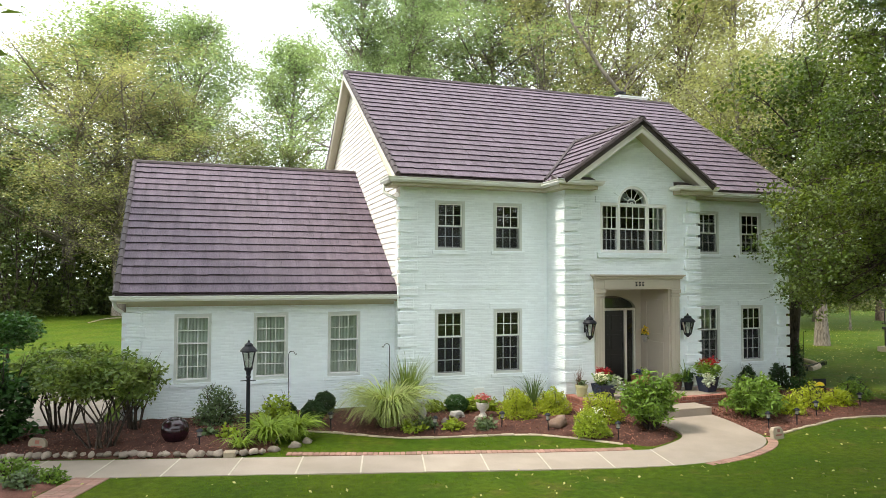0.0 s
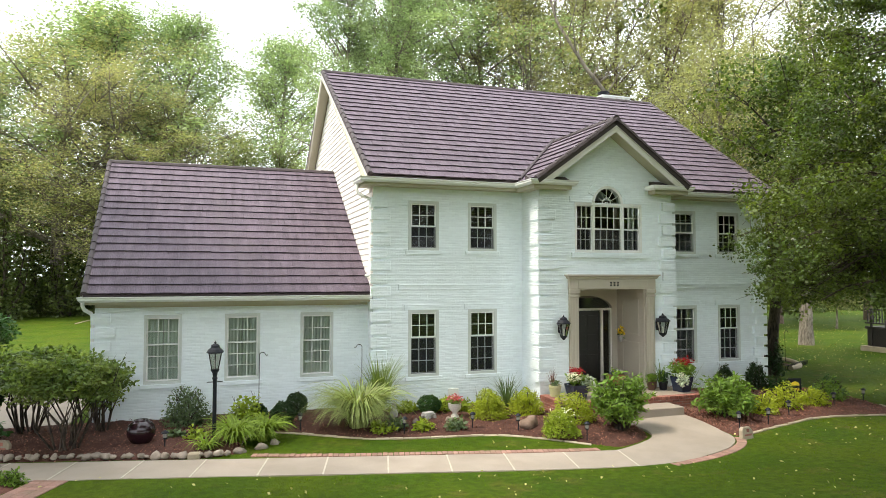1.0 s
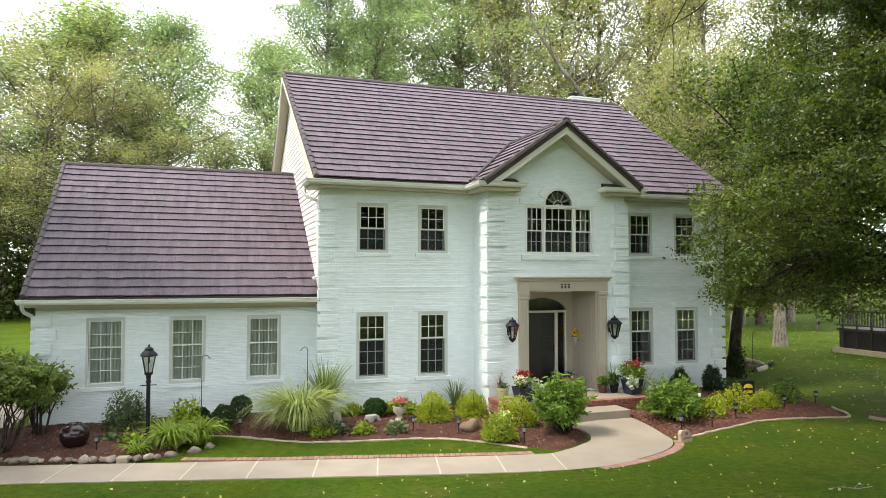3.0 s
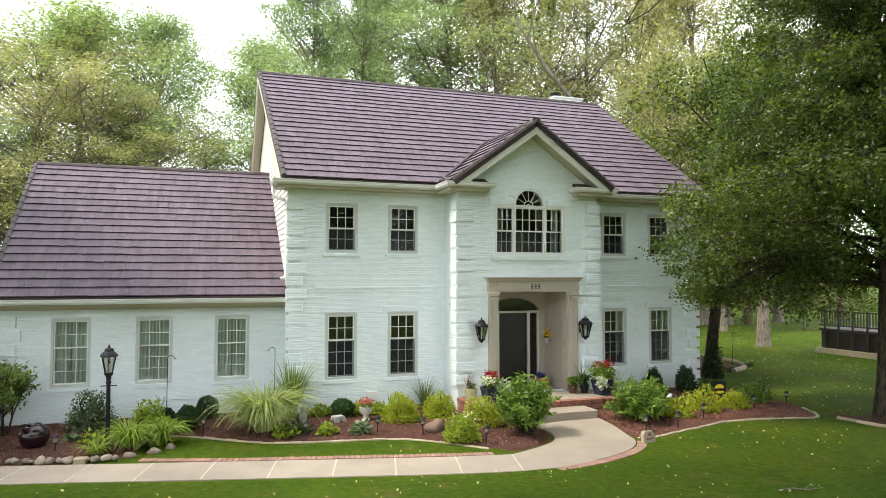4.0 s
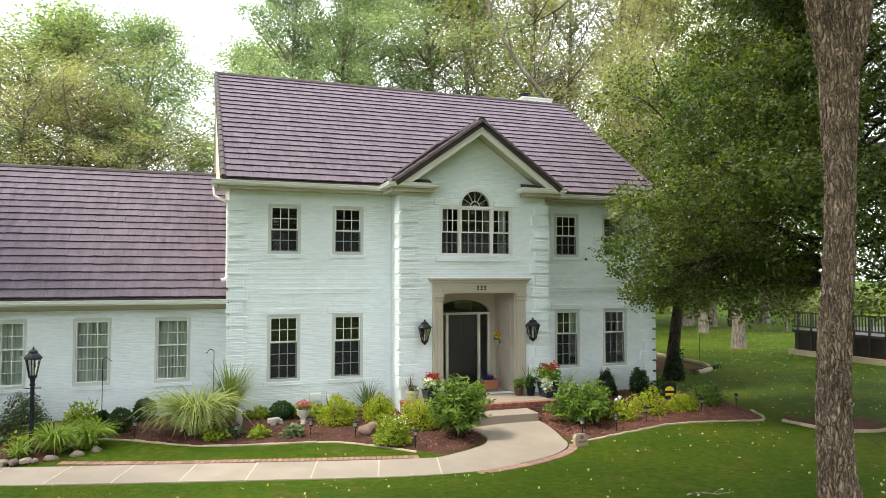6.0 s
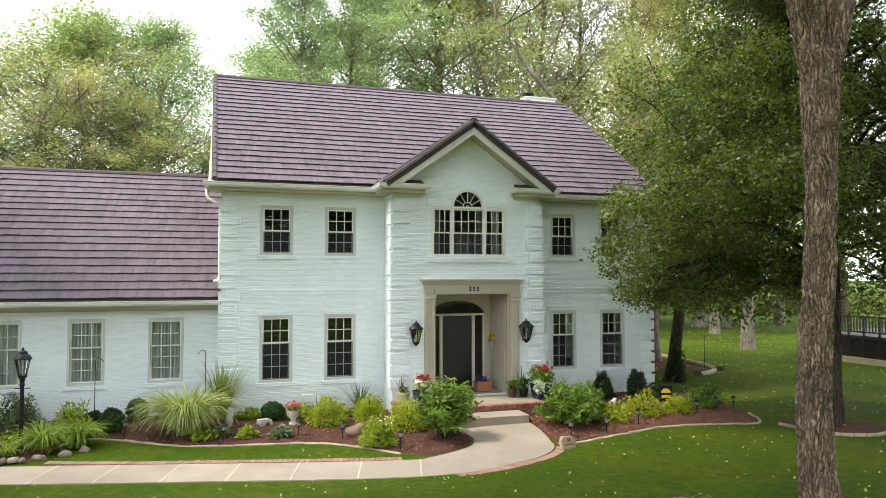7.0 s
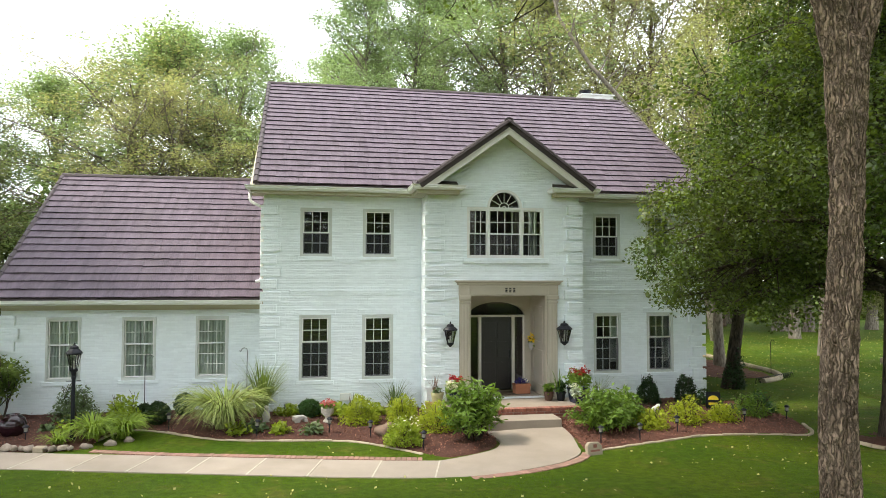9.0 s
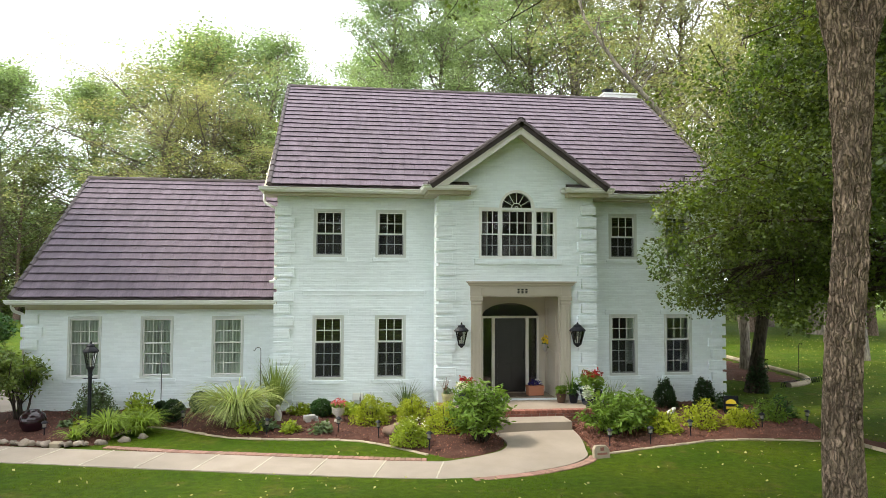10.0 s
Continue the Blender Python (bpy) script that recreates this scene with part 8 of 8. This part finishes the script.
fz0 = np.concatenate((fz0, nw_.random(9000) ** 0.8 * (21 + 4 * np.sin(side_t * 40)) - 0.3))
tagged(leaf_object("far_woods", leaf_quads(np.stack((fx0, fy0, fz0), axis=1), 0.75, nw_, 0.8, 0.2), leaf_material("far_wood_leaves", (0.06, 0.09, 0.03), 0.4, patch=0.1, tip=(0.11, 0.135, 0.045)), None), "dense green woodland beyond the lawns", "woodland", kind="stuff")
# undergrowth at the wood's edge
m_under = leaf_material("undergrowth_leaves", (0.085, 0.120, 0.042), 0.4, var=0.5, patch=0.3, tip=(0.18, 0.20, 0.072), tip_amount=0.6)
for i in range(46):
    if i < 18:
        x, y = -46 + i * 2.6 + rng.uniform(-1, 1), 55 + rng.uniform(-3, 6)
    else:
        x, y = 16 + (i - 18) * 2.3 + rng.uniform(-1, 1), 46 - (i - 18) * 0.35 + rng.uniform(-3, 5)
    s = rng.uniform(1.8, 3.4)
    t = shrub("shrub", 300 + i, "wild green undergrowth at the wood's edge", s, s, s * rng.uniform(0.8, 1.3), 0.36, 700, m_under, fill=0.4, stems=4)
    t["group"] = "undergrowth"
    at(t, x, y, -0.4)

for i in range(13):
    x, y = -36 + i * 2.25 + rng.uniform(-0.8, 0.8), 49 + rng.uniform(-3, 5)
    s = rng.uniform(2.2, 3.2)
    t = shrub("shrub", 360 + i, "tall dark green thicket beneath the trees", s, s, rng.uniform(5.5, 8.5) + (4.0 if x < -20 else 0), 0.34, 1900, m_under, fill=0.3, stems=5, lumpy=0.6)
    t["group"] = "undergrowth"
    at(t, x, y, -0.4)

# ---- small loose matter: chips, blades of grass, fallen leaves ----
def inside(px, py, poly):
    res = np.zeros(len(px), bool)
    n = len(poly)
    for i in range(n):
        (x0, y0), (x1, y1) = poly[i], poly[(i + 1) % n]
        hit_ = ((y0 > py) != (y1 > py)) & (px < (x1 - x0) * (py - y0) / (y1 - y0 + 1e-12) + x0)
        res ^= hit_
    return res


nr = np.random.default_rng(77)
poly_walk = [(p[0], p[1] - 0.02) for p in FRONT] + [(7.2, -4.5), (7.32, -3.9), (7.38, -3.18)] + [(p[0], p[1] + 0.2) for p in BACK[::-1]]
poly_bl = BED_L + [(4.4, 0.3), (-9.2, 0.6)]
poly_br = BED_R + [(13.3, 0.2), (8.0, 0.2), (7.42, -2.5)]
poly_corner = [(-11, -3.0), (-7.0, -3.7), (-6.3, -4.1), (-7.2, -5.2), (-7.9, -6.2), (-11, -6.2)]
m_blade = leaf_material("lawn_blades", (0.066, 0.118, 0.003), 0.5, var=0.22, patch=0.8, tip=(0.105, 0.138, 0.006), tip_amount=0.6, shine=0.05)
gx, gy = nr.uniform(-10, 15, 100000), -13.5 + 12.5 * nr.random(100000) ** 0.8
keep = ~(inside(gx, gy, poly_walk) | inside(gx, gy, poly_bl) | inside(gx, gy, poly_br) | inside(gx, gy, poly_corner))
gx, gy = gx[keep], gy[keep]
gz = -0.325 + 0.055 * np.clip(-gy - 6.6, 0, 5)
gpts = np.stack((gx, gy, gz - 0.005), axis=1)
gd = nr.normal(size=gpts.shape) * 0.7 + np.array((0, 0, 1.0))
gs = np.cross(gd, nr.normal(size=gpts.shape))
gs /= np.linalg.norm(gs, axis=1)[:, None]
gh = nr.uniform(0.008, 0.019, size=(len(gx), 1))
gv_ = np.stack((gpts - gs * 0.006, gpts + gs * 0.006, gpts + gd * gh + gs * 0.001, gpts + gd * gh - gs * 0.001), axis=1).reshape(-1, 3)
tagged(leaf_object("grass", gv_, m_blade, None), "short mown blades of green grass", "grass", kind="stuff")
# chips of mulch
cx_, cy_ = nr.uniform(-9.2, 14, 60000), nr.uniform(-5.2, 0.5, 60000)
keep = inside(cx_, cy_, poly_bl) | inside(cx_, cy_, poly_br)
cp = np.stack((cx_[keep], cy_[keep], np.full(keep.sum(), -0.25)), axis=1)
sel = nr.random(len(cp)) < 0.5
cp = cp[sel]
m_chip = leaf_material("mulch_chips", (0.20, 0.088, 0.062), 0.0, var=0.65, rough=0.9, tip=(0.26, 0.14, 0.10), tip_amount=0.5, patch=3)
for ob in [o for o in scene.objects if o.name.startswith("flower_bed")]:
    me = ob.data
    co = np.array([tuple(v.co) for v in me.vertices])
    tri = nr.integers(0, len(me.polygons), 14000)
    c0 = np.array([tuple(p.center) for p in me.polygons])
    pts_ = c0[tri] + nr.normal(size=(len(tri), 3)) * np.array((0.05, 0.05, 0.006)) + np.array((0, 0, 0.006))
    tagged(leaf_object("mulch_chips", leaf_quads(pts_, 0.05, nr, 0.4, 0.0), m_chip, None), "loose red brown chips of mulch", "mulch", kind="stuff")
# fallen leaves on the lawn
lx, ly = nr.uniform(-8, 15, 420), nr.uniform(-13, -4, 420)
keep = ~(inside(lx, ly, poly_bl) | inside(lx, ly, poly_br) | inside(lx, ly, poly_walk))
fx, fy_ = np.concatenate((lx[keep], nr.uniform(14, 40, 2400))), np.concatenate((ly[keep], nr.uniform(-5, 22, 2400)))
fz = -0.325 + 0.055 * np.clip(-fy_ - 6.6, 0, 5) + 0.045
m_fallen = leaf_material("fallen_leaves", (0.42, 0.38, 0.16), 0.2, var=0.4, patch=1)
tagged(leaf_object("fallen_leaves", leaf_quads(np.stack((fx, fy_, fz), axis=1), 0.06, nr, 0.7, 0.0), m_fallen, None), "pale yellow leaves fallen on the lawn", "fallen leaves", kind="stuff")
# hanging twigs of the big tree
fork = Vector((4.57, -8.59, 7.62))
limb_end = Vector((6.6, -9.0, 12.6))
tw_bars = [([limb_end, Vector((5.8, -8.9, 10.4)), Vector((5.05, -8.7, 8.5)), Vector((4.78, -8.6, 7.95)), fork], [0.05, 0.03, 0.016, 0.012, 0.010]),
           ([Vector((5.8, -8.9, 10.4)), Vector((5.7, -8.9, 8.6)), Vector((5.05, -8.6, 7.92)), fork, Vector((4.36, -8.55, 7.50))], [0.02, 0.016, 0.013, 0.009, 0.003]),
           ([fork, Vector((4.59, -8.6, 7.2)), Vector((4.57, -8.6, 6.7))], [0.008, 0.006, 0.003]),
           ([Vector((4.95, -8.62, 7.88)), Vector((4.90, -8.6, 7.55)), Vector((4.84, -8.6, 7.25))], [0.008, 0.005, 0.003]),
           ([limb_end, Vector((5.2, -7.4, 11.2)), Vector((4.3, -6.6, 9.4)), Vector((4.0, -6.5, 8.7)), Vector((3.75, -6.5, 8.35))], [0.05, 0.03, 0.016, 0.010, 0.003])]
tw_pts = []
for k in range(120):
    c = Vector((4.3, -6.6, 9.3)).lerp(Vector((3.85, -6.5, 8.45)), rng.random())
    tw_pts.append(tuple(c + Vector((rng.gauss(0, .26), rng.gauss(0, .2), rng.gauss(0, .13)))))
for k in range(40):
    tw_pts.append(tuple(Vector((5.5, -8.8, 8.75)) + Vector((rng.gauss(0, .2), rng.gauss(0, .15), rng.gauss(0, .16)))))
wood_object("hanging_twigs", tw_bars, m_darkbark, big)
leaf_object("foliage", leaf_quads(np.array(tw_pts), 0.10, nr, 0.7, 0.6), m_leaf_dark, big)
# unseen canopy above the view, stretched left to throw shade on the lawn
r_c = random.Random(3)
shade_canopy_tips = []
for lb in bars[1:]:
    for k in range(210):
        p = Vector((r_c.choice((-5.0, -2.0, 2.0, 9.5)) + r_c.gauss(0, 2.2), -10.8 + r_c.gauss(0, 2.3), 13.2 + r_c.gauss(0, 1.2)))
        if p.z > 11.2 + 0.25 * max(0, p.y + 10):
            shade_canopy_tips.append(p)
leaf_object("crown", leaf_quads(scatter(shade_canopy_tips, 60, 0.7, nr), 0.27, nr, 0.7, 0.3), m_leaf_dark, big)

# fallen stick on the front lawn, wire hoops and a hook by the far bed
bm = bmesh.new()
tube(bm, [(0, 0, 0), (0.25, 0.03, 0.02), (0.5, -0.02, 0.0), (0.8, 0.04, 0.015)], [0.014, 0.012, 0.010, 0.004], 6)
tube(bm, [(0.45, 0, 0.01), (0.6, 0.12, 0.03), (0.72, 0.16, 0.01)], [0.008, 0.006, 0.003], 5)
stick = tagged(part("stick", bm, m_palebark, smooth=True), "dry pale stick fallen on the lawn", "stick")
stick.matrix_basis = pose(6.75, -9.55, ground_z(6.75, -9.55) + 0.045, 0, 0, -14)
hoops = tagged(empty("wire_edging"), "low black wire hoops along the far bed", "garden edging")
for k in range(16):
    bm = bmesh.new()
    tube(bm, [(0.14 * math.cos(a), 0, 0.2 * math.sin(a)) for a in (math.pi * j / 8 for j in range(9))], 0.012, 5)
    ob = part("hoop", bm, m_black, hoops)
    f = k / 15
    ob.matrix_basis = pose(17.0 + 2.2 * f, 2.9 + 1.1 * f, -0.33, 0, 0, 26)
hk = tagged(empty("shepherd_hook"), "thin dark garden hook on the side lawn", "garden hook", group="shepherd hooks")
bm = bmesh.new()
tube(bm, [(0, 0, -0.1), (0, 0, 1.25), (0.05, 0, 1.34), (0.12, 0, 1.34), (0.16, 0, 1.26)], 0.012, 6)
part("rod", bm, m_black, hk)
hk.matrix_basis = pose(19.0, 4.9, -0.33)
